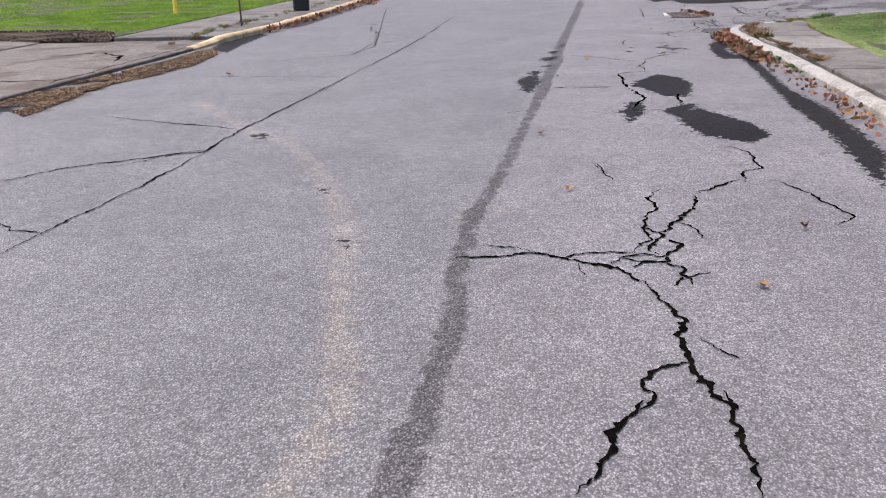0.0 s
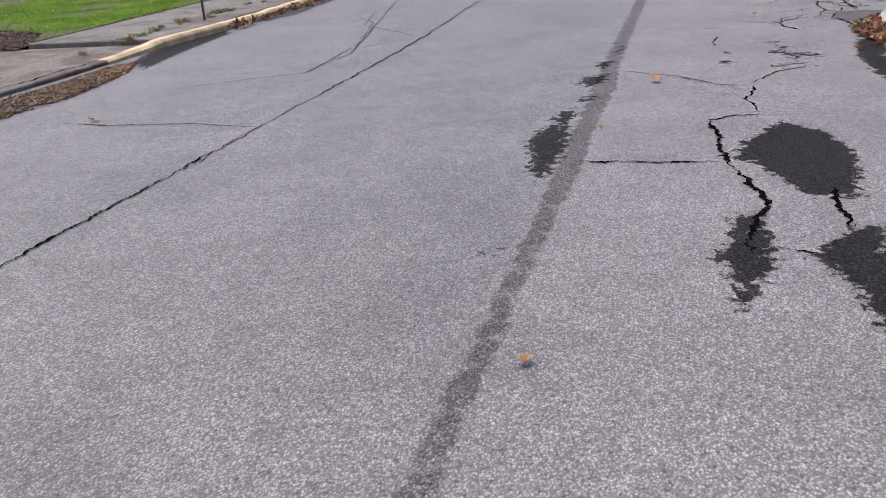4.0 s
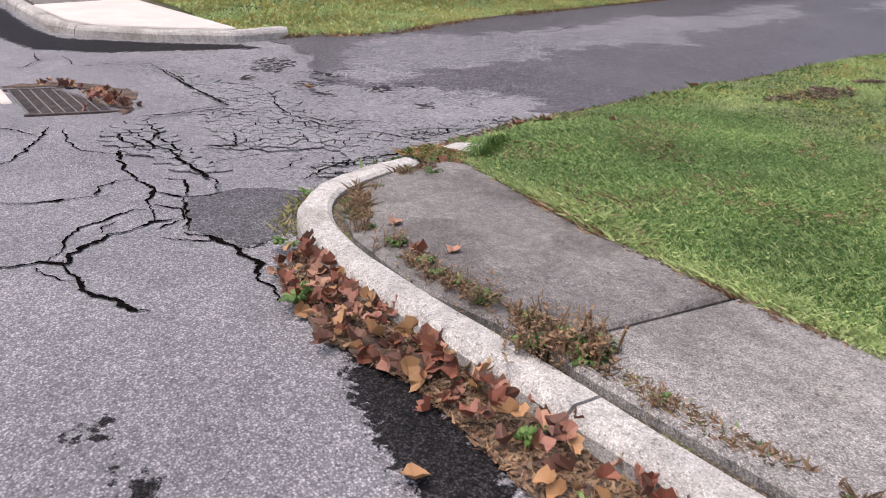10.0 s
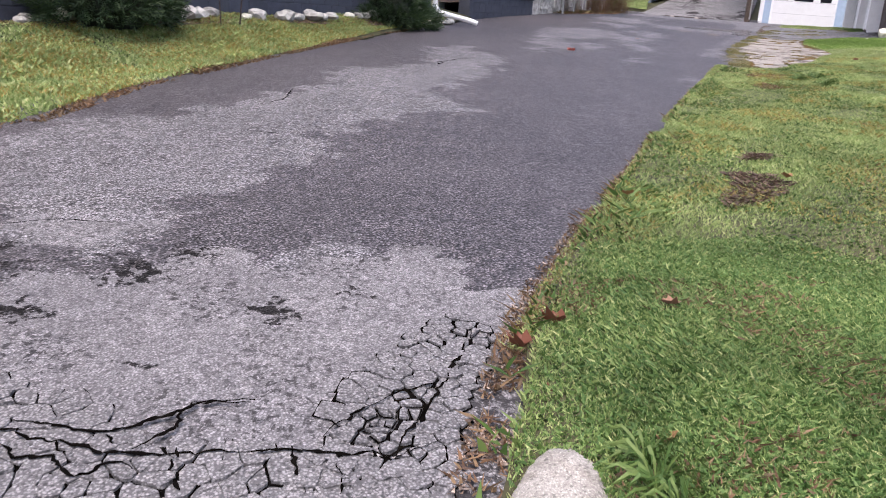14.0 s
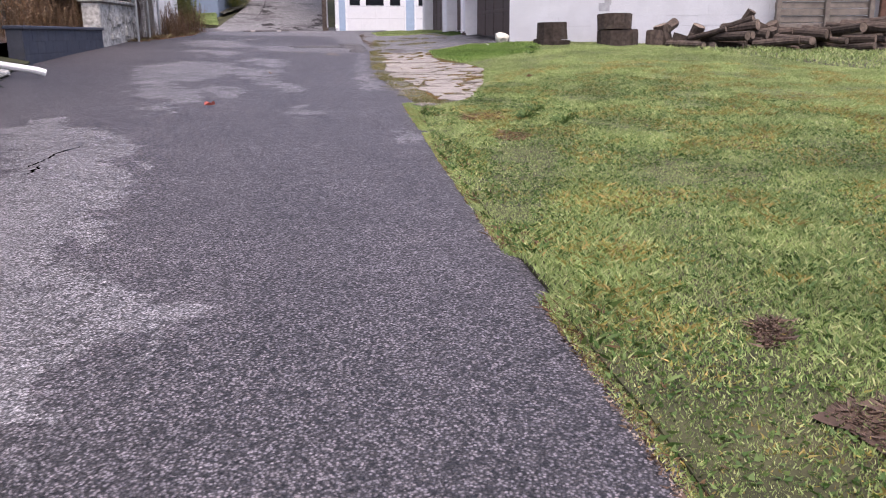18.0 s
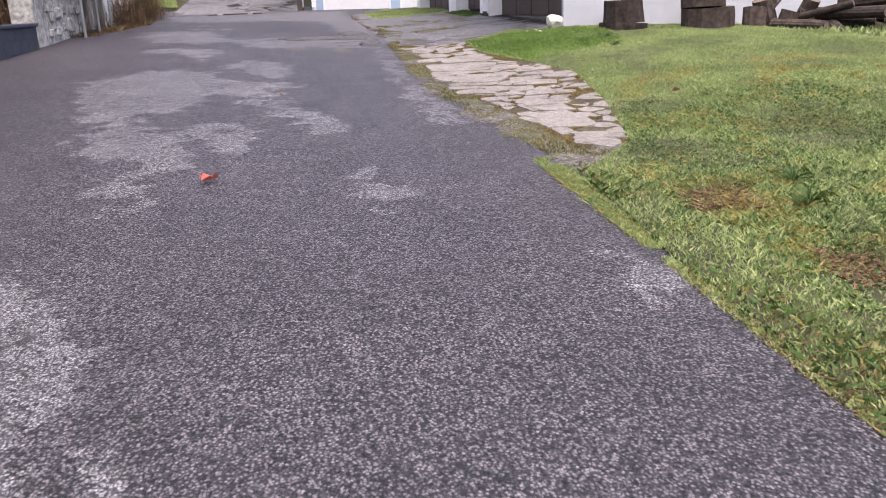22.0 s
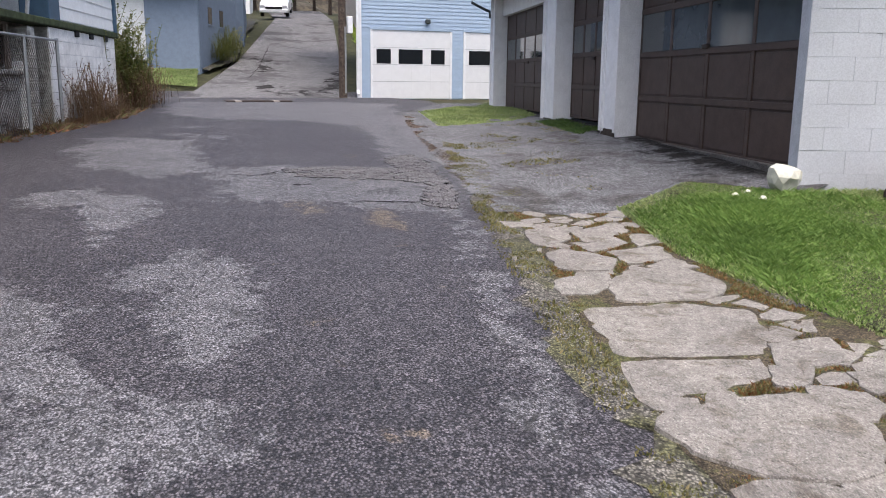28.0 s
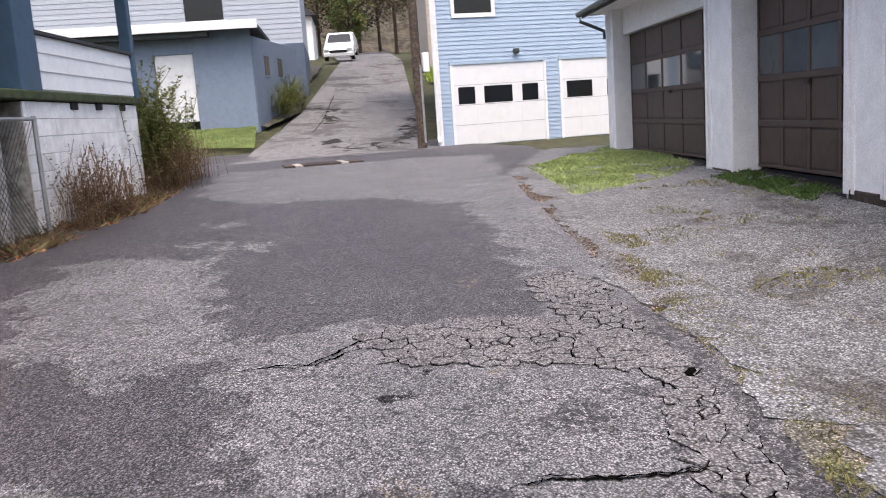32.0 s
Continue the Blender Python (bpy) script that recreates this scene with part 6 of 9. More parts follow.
def blocks(parent, x0, x1, z0, z1, y, mat, piece="block", w=0.405, h=0.203, proud=0.004, joint=0.007, holes=(), bevel=0.003):
    """Masonry units in running bond on the face y, each a piece of its own on shared meshes."""
    shared = {}
    rows = math.ceil((z1 - z0) / h - 0.01)
    for r in range(rows):
        za, zb = z0 + r * h, min(z0 + (r + 1) * h, z1)
        x = x0 - (w / 2 if r % 2 else 0)
        while x < x1 - 0.01:
            a, b = max(x, x0), min(x + w, x1)
            x += w
            if b - a < 0.04 or any(a < hb[1] and b > hb[0] and za < hb[3] and zb > hb[2] for hb in holes):
                continue
            key = (round(b - a, 3), round(zb - za, 3))
            if key not in shared:
                bm = box(bmesh.new(), (-(b - a) / 2 + joint / 2, -0.02, -(zb - za) / 2 + joint / 2), ((b - a) / 2 - joint / 2, proud, (zb - za) / 2 - joint / 2), bevel)
                me = bpy.data.meshes.new(piece)
                bm.to_mesh(me)
                bm.free()
                me.materials.append(mat)
                shared[key] = me
            ob = new(piece, shared[key])
            ob.parent = parent
            ob.location = ((a + b) / 2, y + random.uniform(-0.0015, 0.0015), (za + zb) / 2)


def lap_boards(parent, x0, x1, z0, z1, y, mat, expose=0.11, holes=(), name="board", top=None):
    """Lapped siding: one tilted board a course, broken at the openings. top(x) may slope the upper end."""
    rows = math.ceil((z1 - z0) / expose)
    for r in range(rows):
        za, zb = z0 + r * expose, min(z0 + (r + 1) * expose, z1)
        spans = [(x0, x1)]
        for ha, hb, hza, hzb in holes:
            if za < hzb and zb > hza:
                spans = [s for a, b in spans for s in ((a, min(b, ha)), (max(a, hb), b)) if s[1] - s[0] > 0.02]
        for a, b in spans:
            v = [(a, y, za), (b, y, za), (b, y + 0.018, za), (a, y + 0.018, za), (a, y, zb), (b, y, zb), (b, y + 0.004, zb), (a, y + 0.004, zb)]
            mesh_of(name, v, [(0, 1, 2, 3), (3, 2, 6, 7), (7, 6, 5, 4), (0, 3, 7, 4), (2, 1, 5, 6), (1, 0, 4, 5)], mat, parent)


def panel_door(parent, x0, x1, z0, z1, y, mat, rows, cols, glass_row, glass, name="garage_door", thick=0.05, rail=0.07, panes=None):
    """A sectional door: rails and stiles proud of sunk panels, one row glazed. It faces +y."""
    door = boxed(name, (x0, y - thick, z0), (x1, y - 0.02, z1), mat, parent, 0.004)
    hh = (z1 - z0) / rows
    for r in range(rows + 1):
        z = z0 + r * hh
        boxed("rail", (x0, y - 0.02, max(z0, z - rail / 2)), (x1, y, min(z1, z + rail / 2)), mat, door, 0.005)
    for c in range(cols + 1):
        x = x0 + (x1 - x0) * c / cols
        boxed("stile", (max(x0, x - rail / 2), y - 0.0225, z0), (min(x1, x + rail / 2), y - 0.003, z1), mat, door, 0.005)
    for r in range(rows):
        for c in range(cols):
            xa, xb = x0 + (x1 - x0) * c / cols + rail / 2 + 0.02, x0 + (x1 - x0) * (c + 1) / cols - rail / 2 - 0.02
            za, zb = z0 + r * hh + rail / 2 + 0.02, z0 + (r + 1) * hh - rail / 2 - 0.02
            if r == glass_row:
                boxed("pane", (xa - 0.015, y - 0.018, za - 0.015), (xb + 0.015, y - 0.012, zb + 0.015), glass, door, 0.0)
            else:
                boxed("panel", (xa, y - 0.021, za), (xb, y - 0.011, zb), mat, door, 0.006)
    return door


def chunky(size, seed):
    """An irregular rubble stone."""
    bm = bmesh.new()
    bmesh.ops.create_icosphere(bm, subdivisions=1, radius=size)
    for v in bm.verts:
        v.co *= 1 + 0.35 * noise.noise(v.co * 9 + Vector((seed, 0, 0)))
    return bm


def gutter_pipe(name, points, radius, mat, label, category="downspout"):
    ob = part(name, tube(bmesh.new(), points, radius, 8), mat)
    return tagged(ob, label, category)


# ---------------------------------------------------------------- white block garage with brown doors
GZ = 1.45
garage = thing("garage_building", frame_at(25.48, 4.72, GZ, -12.9), "white painted block garage with three dark brown doors", "garage")
gi = garage.matrix_world.inverted()


def in_garage(x, y):
    p = gi @ Vector((x, y, 0))
    return (p.x, p.y)


cx, cy = in_garage(25.45, 4.76)
ex, ey = in_garage(22.3, -2.04)
# long front: back wall of the bays, lintel, posts
boxed("back_wall", (0.2, -6.4, -0.6), (13.7, -6.2, 3.2), M["white_trim"], garage)
boxed("floor_slab", (0.2, -6.2, -0.3), (13.6, -0.02, -0.12), M["concrete"], garage)
boxed("lintel", (0.0, -0.2, 2.13), (13.7, 0.05, 2.62), M["white_trim"], garage, 0.01)
boxed("end_wall", (13.5, -6.2, -0.6), (13.7, 0.0, 2.62), M["white_block"], garage, 0.01)
for a, b in ((4.3, 5.0), (7.6, 8.5), (13.2, 13.68)):
    post = boxed("post", (a, -0.3, -0.12), (b, 0.22, 2.62), M["white_trim"], garage, 0.012)
    for u0, u1, step in ((0.0, 0.045, 0.028), (0.07, 0.11, 0.02), (b - a - 0.16, b - a - 0.11, 0.02), (b - a - 0.07, b - a, 0.034)):
        boxed("casing_board", (a + u0, 0.2, -0.06), (a + u1, 0.22 + step, 2.6), M["white_trim"], post, 0.004)
    boxed("rotted_foot", (a + 0.05, 0.16, -0.14), (b - 0.05, 0.23, -0.02), M["bark"], post, 0.01, "dark damp foot of the post")
panel_door(garage, 0.08, 4.28, -0.14, 2.13, -0.06, M["brown_door"], 4, 4, 2, M["glass"])
panel_door(garage, 5.02, 7.58, 0.02, 2.13, -0.06, M["brown_door"], 4, 4, 2, M["glass"])
panel_door(garage, 8.52, 13.18, 0.02, 2.13, -0.06, M["brown_door"], 4, 5, 2, M["glass"])
for xh, zh in ((2.2, 1.02), (6.3, 0.98), (10.9, 1.0)):
    handle = boxed("door_handle", (xh - 0.06, -0.06, zh), (xh + 0.06, -0.03, zh + 0.05), M["iron"], garage, 0.006)
for xa, xb in ((0.1, 4.25), (5.05, 7.55), (8.55, 13.15)):
    boxed("door_seal", (xa, -0.1, -0.17), (xb, -0.085, -0.0), M["black"], garage, 0.004)
# side wall of painted blocks, at its own angle
side_len = math.hypot(ex - cx, ey - cy)
side_deg = math.degrees(math.atan2(cy - ey, cx - ex))
side = new("side_wall")
side.parent = garage
side.matrix_basis = pose(ex, ey, -0.75, 0, 0, side_deg)
boxed("wall_core", (0.0, -0.25, 0), (side_len, -0.004, 3.9), M["mortar"], side, 0.0)
blocks(side, 0.0, side_len, 0.0, 3.86, 0.0, M["white_block"], proud=0.001, joint=0.0025, bevel=0.0008)
joint_rng = random.Random(12)
for k in range(30):
    course = joint_rng.randrange(4, 18)
    xa = joint_rng.uniform(0.2, side_len - 1.2)
    boxed("open_joint", (xa, -0.004, course * 0.203 - 0.0025), (xa + joint_rng.uniform(0.3, 1.1), 0.0042, course * 0.203 + 0.0025), M["open_joint"], side, 0.0)
for k in range(11):
    course = joint_rng.randrange(3, 8)
    xa = (joint_rng.randrange(2, 17) + 0.5 * (course % 2)) * 0.405
    if xa < side_len:
        boxed("open_joint", (xa - 0.0025, -0.004, course * 0.203), (xa + 0.0025, 0.0046, course * 0.203 + 0.2), M["open_joint"], side, 0.0)
boxed("bare_spot", (side_len - 2.05, -0.004, 1.11), (side_len - 1.83, 0.0046, 1.27), M["bare_block"], side, 0.002, "bare grey flaked spot")
boxed("bare_spot", (side_len - 2.08, -0.004, 1.24), (side_len - 1.94, 0.0052, 1.34), M["bare_block"], side, 0.002, "bare grey flaked spot")
# roof with eaves over the doors
bm = bmesh.new()
rz, ro = 2.62, 0.62
pts = [(-0.7, ro, rz + 0.06), (14.1, ro, rz + 0.06), (14.1, -3.2, rz + 1.1), (-1.2, -3.2, rz + 1.1), (14.1, -6.9, rz + 0.05), (-2.6, -6.9, rz + 0.05)]
vv = [bm.verts.new(p) for p in pts]
bm.faces.new((vv[0], vv[1], vv[2], vv[3]))
bm.faces.new((vv[3], vv[2], vv[4], vv[5]))
bmesh.ops.solidify(bm, geom=bm.faces[:], thickness=0.08)
part("roof", bm, M["roof"], garage, "dark shingle roof")
boxed("soffit", (-0.6, 0.0, rz - 0.02), (14.05, ro - 0.03, rz + 0.02), M["white_trim"], garage, 0.004)
boxed("fascia", (-0.65, ro - 0.03, rz - 0.06), (14.1, ro, rz + 0.1), M["fascia"], garage, 0.005)
part("eave_gutter", tube(bmesh.new(), [(-0.7, ro + 0.05, rz + 0.04), (14.15, ro + 0.05, rz + 0.02)], 0.055, 8), M["fascia"], garage)
part("gutter_spout", tube(bmesh.new(), [(14.0, ro + 0.05, rz), (14.0, ro + 0.05, rz - 0.12), (13.75, 0.27, rz - 0.35), (13.75, 0.26, rz - 0.5)], 0.035, 6), M["fascia"], garage)

# ---------------------------------------------------------------- light blue house with two white garage doors
BZ = 1.48
blue = thing("blue_house", frame_at(45.8, 3.4, BZ, -90), "light blue lap sided house with white garage doors", "house")
# local x runs south along the front, local +y faces east, so the front is y = 0 seen from -y
front = new("front_wall")
front.parent = blue
front.matrix_basis = pose(9.0, 0, 0, 0, 0, 180)


def fx(s):
    """Along the front from its south end, for a distance s south of the north corner."""
    return 9.0 - s


holes = [(fx(3.12), fx(0.42), -1, 2.16), (fx(5.95), fx(3.58), -1, 2.16), (fx(1.72), fx(0.56), 3.42, 4.85)]
boxed("wall_core", (0.0, -0.2, -0.6), (9.0, -0.02, 7.0), M["siding_blue"], front, 0.0)
lap_boards(front, 0.0, 9.0, -0.1, 6.6, -0.012, M["siding_blue"], 0.115, holes)
for s0, s1 in ((0.46, 3.08), (3.62, 5.9)):
    boxed("door_trim", (fx(s1) - 0.07, -0.02, -0.05), (fx(s1), 0.025, 2.2), M["white_trim"], front, 0.004)
    boxed("door_trim", (fx(s0), -0.02, -0.05), (fx(s0) + 0.07, 0.025, 2.2), M["white_trim"], front, 0.004)
    boxed("door_head", (fx(s1) - 0.09, -0.02, 2.14), (fx(s0) + 0.09, 0.03, 2.24), M["siding_blue"], front, 0.004)
    d = boxed("garage_door", (fx(s1), -0.05, 0.0), (fx(s0), 0.0, 2.14), M["white_door"], front, 0.004)
    for z in (0.54, 1.07, 1.6):
        boxed("section_joint", (fx(s1), -0.01, z - 0.006), (fx(s0), 0.002, z + 0.006), M["steel"], d, 0.0)
    w = s1 - s0
    for u0, u1 in ((0.05, 0.23), (0.33, 0.64), (0.75, 0.93)) if w > 2.4 else ((0.06, 0.4), (0.6, 0.94)):
        boxed("window_pane", (fx(s0 + w * u1), -0.01, 1.1), (fx(s0 + w * u0), 0.004, 1.55), M["glass_dark"], d, 0.0)
    for k in range(5):
        xx = fx(s0 + w * k / 4)
        boxed("stile", (xx - 0.02, -0.01, 0.02), (xx + 0.02, 0.004 if 0 < k < 4 else 0.005, 1.06), M["white_door"], d, 0.002)
win = boxed("window", (fx(1.68), -0.06, 3.45), (fx(0.6), -0.015, 4.82), M["glass_dark"], front, 0.0)
for lo, hi in (((fx(1.76), -0.02, 3.36), (fx(0.52), 0.035, 3.47)), ((fx(1.76), -0.02, 4.8), (fx(0.52), 0.03, 4.92)), ((fx(1.76), -0.02, 3.4), (fx(1.66), 0.028, 4.9)), ((fx(0.62), -0.02, 3.4), (fx(0.52), 0.028, 4.9))):
    boxed("window_frame", lo, hi, M["white_trim"], win, 0.004)
boxed("corner_board", (8.9, -0.1, -0.5), (9.03, 0.03, 6.8), M["white_trim"], front, 0.004)
lamp = boxed("wall_lamp", (fx(2.36), 0.02, 2.36), (fx(2.2), 0.16, 2.5), M["fascia"], front, 0.03, "small grey wall lamp")
boxed("foundation", (0.0, -0.3, -0.8), (9.0, 0.012, -0.02), M["concrete"], front, 0.01)
# north side along the lane
side_wall = boxed("side_wall", (0.0, 0.0, -0.6), (0.18, 9.3, 7.0), M["siding_side"], blue, 0.0)
side_wall.matrix_basis = pose(0, 0.2, 0, 0, 0, -24)
boxed("roof_slab", (-0.4, -0.4, 7.0), (9.4, 9.4, 7.2), M["roof"], blue, 0.02)
boxed("back_wall", (4.0, 8.8, -0.6), (8.8, 9.0, 7.0), M["siding_blue"], blue, 0.0)
boxed("south_wall", (8.8, 0.2, -0.6), (9.0, 8.8, 7.0), M["siding_blue"], blue, 0.0)

# utility pole, meter box and debris at the house corner
upole = thing("utility_pole", frame_at(45.4, 4.0, 1.45, 0), "dark weathered utility pole beside the blue house", "utility pole")
part("shaft", tube(bmesh.new(), [(0, 0, -0.3), (0.01, 0.01, 3), (0.02, 0.02, 8.5)], 0.13, 12, 0.1), M["bark"], upole)
boxed("meter_box", (-0.2, -0.28, 2.0), (0.12, -0.12, 2.5), M["white_trim"], upole, 0.02, "white meter box")
part("cable_guard", tube(bmesh.new(), [(-0.12, -0.06, 0.2), (-0.12, -0.06, 2.2)], 0.03, 6), M["steel"], upole)
gutter_pipe("downspout", [(45.7, 3.45, 7.5), (45.7, 3.45, 1.75), (45.45, 3.5, 1.6)], 0.045, M["white_trim"], "white downspout at the corner of the blue house")

# ---------------------------------------------------------------- porch house: white block base, boarded parapet, blue posts
PZ = 1.3
porch = thing("porch_house", frame_at(38.25, 10.49, PZ, 180 - 12.9), "white block and siding porch house with blue posts", "house")
# local x runs back toward the street, local +y faces the alley
boxed("wall_core", (0.0, -0.3, -0.3), (3.4, -0.006, 1.52), M["mortar"], porch, 0.0)
blocks(porch, 0.0, 3.4, -0.08, 1.54, 0.0, M["old_block"])
boxed("end_wall", (0.0, -4.0, -0.3), (0.2, -0.3, 1.52), M["old_block"], porch, 0.01)
boxed("pier_core", (3.4, -0.3, -0.3), (4.1, -0.008, 1.54), M["old_stone"], porch, 0.01, "crumbling stone pier with flaking white paint")
blocks(porch, 3.4, 4.1, -0.08, 1.54, 0.004, M["old_block"])
boxed("pier", (4.7, -0.35, -0.3), (4.95, 0.0, 1.5), M["old_stone"], porch, 0.03)
boxed("sill_beam", (-0.1, -0.3, 1.55), (6.4, 0.06, 1.66), M["mossy_wood"], porch, 0.015, "mossy timber sill")
for xj in (0.6, 1.6, 2.5):
    boxed("joist_end", (xj, -0.1, 1.45), (xj + 0.22, 0.03, 1.55), M["black"], porch, 0.01)
lap_boards(porch, 0.06, 3.55, 1.68, 2.32, 0.0, M["siding_white"], 0.215)
boxed("parapet_core", (0.06, -0.1, 1.66), (3.55, -0.001, 2.31), M["siding_white"], porch, 0.0)
boxed("parapet_cap", (0.0, -0.14, 2.31), (3.6, 0.05, 2.36), M["roof"], porch, 0.008)
boxed("corner_post", (-0.12, -0.12, 1.6), (0.05, 0.05, 4.6), M["dark_blue"], porch, 0.01, "dark blue porch post")
boxed("corner_post", (3.56, -0.4, 1.6), (4.1, 0.04, 4.6), M["dark_blue"], porch, 0.01, "wide dark blue porch post")
boxed("porch_roof", (-0.6, -4.2, 4.6), (9.5, 0.5, 4.8), M["roof"], porch, 0.02)
boxed("porch_floor", (0.1, -4.0, 1.52), (9.0, -0.3, 1.6), M["wood_grey"], porch, 0.01)
back = new("back_wall")
back.parent = porch
back.matrix_basis = pose(0, -2.6, 0)
boxed("wall_core", (-0.2, -0.2, -0.3), (9.5, -0.012, 4.6), M["siding_white"], back, 0.0)
lap_boards(back, 4.1, 9.4, 1.6, 4.5, -0.01, M["siding_white"], 0.22, [(5.3, 6.1, 1.7, 4.0)])
wn = boxed("window", (5.35, -0.05, 1.8), (6.05, 0.0, 3.9), M["glass"], back, 0.0)
for lo, hi in (((5.25, -0.02, 1.7), (5.36, 0.03, 4.0)), ((6.04, -0.02, 1.7), (6.15, 0.03, 4.0)), ((5.25, -0.02, 2.8), (6.15, 0.025, 2.88)), ((5.25, -0.02, 3.9), (6.15, 0.028, 4.0))):
    boxed("window_frame", lo, hi, M["white_trim"], wn, 0.004)
part("brace", tube(bmesh.new(), [(5.0, 0.0, 1.6), (4.4, 0.0, 3.2)], 0.03, 6), M["steel"], porch)
boxed("end_parapet", (-0.1, -4.0, 1.66), (0.03, -0.15, 2.31), M["siding_white"], porch, 0.005)

boxed("under_wall", (4.1, -1.7, -0.3), (9.0, -1.6, 1.55), M["wood_brown"], porch, 0.01, "dark boarded wall under the porch")
for xs, lean, hgt in ((4.45, 0.05, 1.5), (4.58, -0.04, 1.35), (4.85, 0.02, 1.5), (5.35, -0.03, 1.5), (6.1, 0.04, 1.5)):
    part("prop_post", tube(bmesh.new(), [(xs, -0.2, -0.2), (xs + lean * 0.5, -0.19, hgt * 0.5), (xs + lean, -0.2, hgt)], 0.055, 7, 0.045), M["wood_grey"], porch)
rubble_rng = random.Random(5)
for k in range(16):
    stone = part("rubble_stone", chunky(0.1 + 0.1 * rubble_rng.random(), k), M["old_stone"], porch)
    stone.matrix_basis = pose(4.2 + 2.0 * rubble_rng.random(), -0.35 - 0.4 * rubble_rng.random(), -0.05 + 0.1 * rubble_rng.random(), 0, 0, 360 * rubble_rng.random())
mesh_fence = thing("chain_link_fence", frame_at(38.25, 10.49, PZ, 180 - 12.9), "rusty chain link fence under the porch", "fence")
wires = bmesh.new()
for k in range(34):
    xa = 4.15 + k * 0.085
    for sgn in (1, -1):
        x0, x1 = (xa, min(7.0, xa + 1.25)) if sgn > 0 else (min(7.0, xa + 1.25), xa)
        tube(wires, [(x0, 0.12, 0.0), (x1, 0.12, 1.3)], 0.0035, 3)
part("wire_mesh", wires, M["iron"], mesh_fence)
for xs in (4.15, 5.6, 7.0):
    part("fence_post", tube(bmesh.new(), [(xs, 0.13, -0.25), (xs, 0.13, 1.36)], 0.028, 8), M["steel"], mesh_fence)
part("top_rail", tube(bmesh.new(), [(4.15, 0.13, 1.33), (7.0, 0.13, 1.33)], 0.02, 8), M["steel"], mesh_fence)

# ---------------------------------------------------------------- blue grey flat roofed garage on the lane
flat = thing("flat_roof_garage", frame_at(51.0, 7.8, 2.4, -8.5), "blue grey painted flat roofed garage beside the lane", "garage")
# local y runs north along the front (x = 0), local x runs up the lane
boxed("front_wall", (0, 0.0, -0.7), (0.2, 1.78, 2.95), M["blue_grey"], flat, 0.01)
boxed("front_wall", (0, 2.95, -0.7), (0.2, 7.0, 2.95), M["blue_grey"], flat, 0.01)
boxed("front_wall", (0.004, 1.78, 2.3), (0.2, 2.95, 2.95), M["blue_grey"], flat, 0.01)
fd = boxed("door", (0.06, 1.8, 0.25), (0.12, 2.93, 2.3), M["white_trim"], flat, 0.005, "white painted side door")
for k in range(3):
    boxed("panel", (0.05, 1.9, 0.4 + k * 0.62), (0.062, 2.83, 0.92 + k * 0.62), M["white_trim"], fd, 0.006)
sw = new("lane_wall")
sw.parent = flat
sw.matrix_basis = pose(0, 0, 0, 0, 0, -12)
boxed("wall_panel", (0.15, 0.0, -0.7), (5.5, 0.2, 2.75), M["blue_grey"], sw, 0.01)
for xa in (1.3, 2.9):
    w = boxed("window_pane", (xa, -0.012, 1.6), (xa + 0.5, 0.02, 2.2), M["glass_dark"], sw, 0.0)
    for lo, hi in (((xa - 0.05, -0.03, 1.54), (xa + 0.55, 0.0, 1.6)), ((xa - 0.05, -0.03, 2.2), (xa + 0.55, 0.0, 2.26))):
        boxed("window_frame", lo, hi, M["blue_grey"], w, 0.003)
boxed("roof_slab", (-0.6, -0.25, 2.95), (5.4, 7.4, 3.12), M["roof"], flat, 0.02)
boxed("roof_edge", (-0.66, -0.3, 2.9), (-0.58, 7.4, 3.16), M["white_trim"], flat, 0.008)
boxed("overhang_beam", (-0.5, 1.2, 2.75), (-0.02, 7.2, 2.93), M["fascia"], flat, 0.01)

# grey sided house behind it
grey = thing("grey_house", frame_at(59.0, 5.2, 3.4, -8.5), "light grey lap sided house uphill", "house")
gf = new("front_wall")
gf.parent = grey
gf.matrix_basis = pose(0, 0, 0, 0, 0, 90)
boxed("wall_core", (0.0, -8.0, -1.0), (12, -0.02, 7.5), M["siding_grey"], gf, 0.0)
lap_boards(gf, 0.0, 12, 2.2, 7.4, -0.012, M["siding_grey"], 0.2, [(3.0, 4.6, 3.2, 4.8)])
boxed("basement", (-0.02, -8.02, -1.2), (1.9, 0.03, 2.2), M["blue_dark_wall"], gf, 0.01, "dark blue grey lower storey")
gw = boxed("window", (3.05, -0.05, 3.25), (4.55, -0.01, 4.75), M["glass_dark"], gf, 0.0)
boxed("window_frame", (2.95, -0.02, 3.1), (4.65, 0.03, 3.26), M["white_trim"], gw, 0.004)
boxed("roof_slab", (-0.4, -8.3, 7.5), (12.4, 0.4, 7.7), M["roof"], gf, 0.02)

# ---------------------------------------------------------------- dark blue house at the alley's mouth
navy = thing("dark_blue_house", frame_at(22.2, 14.35, 0.95, 180 - 17.7), "house on a dark blue painted block foundation", "house")
boxed("wall_core", (0.0, -0.3, -0.9), (12.5, -0.006, 1.3), M["mortar_dark"], navy, 0.0)
blocks(navy, 0.0, 12.5, -0.72, 1.31, 0.0, M["navy"])
lap_boards(navy, 0.0, 12.5, 1.32, 6.0, 0.004, M["siding_white"], 0.2)
boxed("upper_wall", (0.0, -0.3, 1.3), (12.5, 0.0, 6.0), M["siding_white"], navy, 0.0)
boxed("gable_wall", (12.2, -8, -0.9), (12.5, -0.3, 6.0), M["navy_plain"], navy, 0.0)
boxed("east_wall", (0.0, -8, -0.9), (0.3, -0.3, 6.0), M["navy_plain"], navy, 0.0)
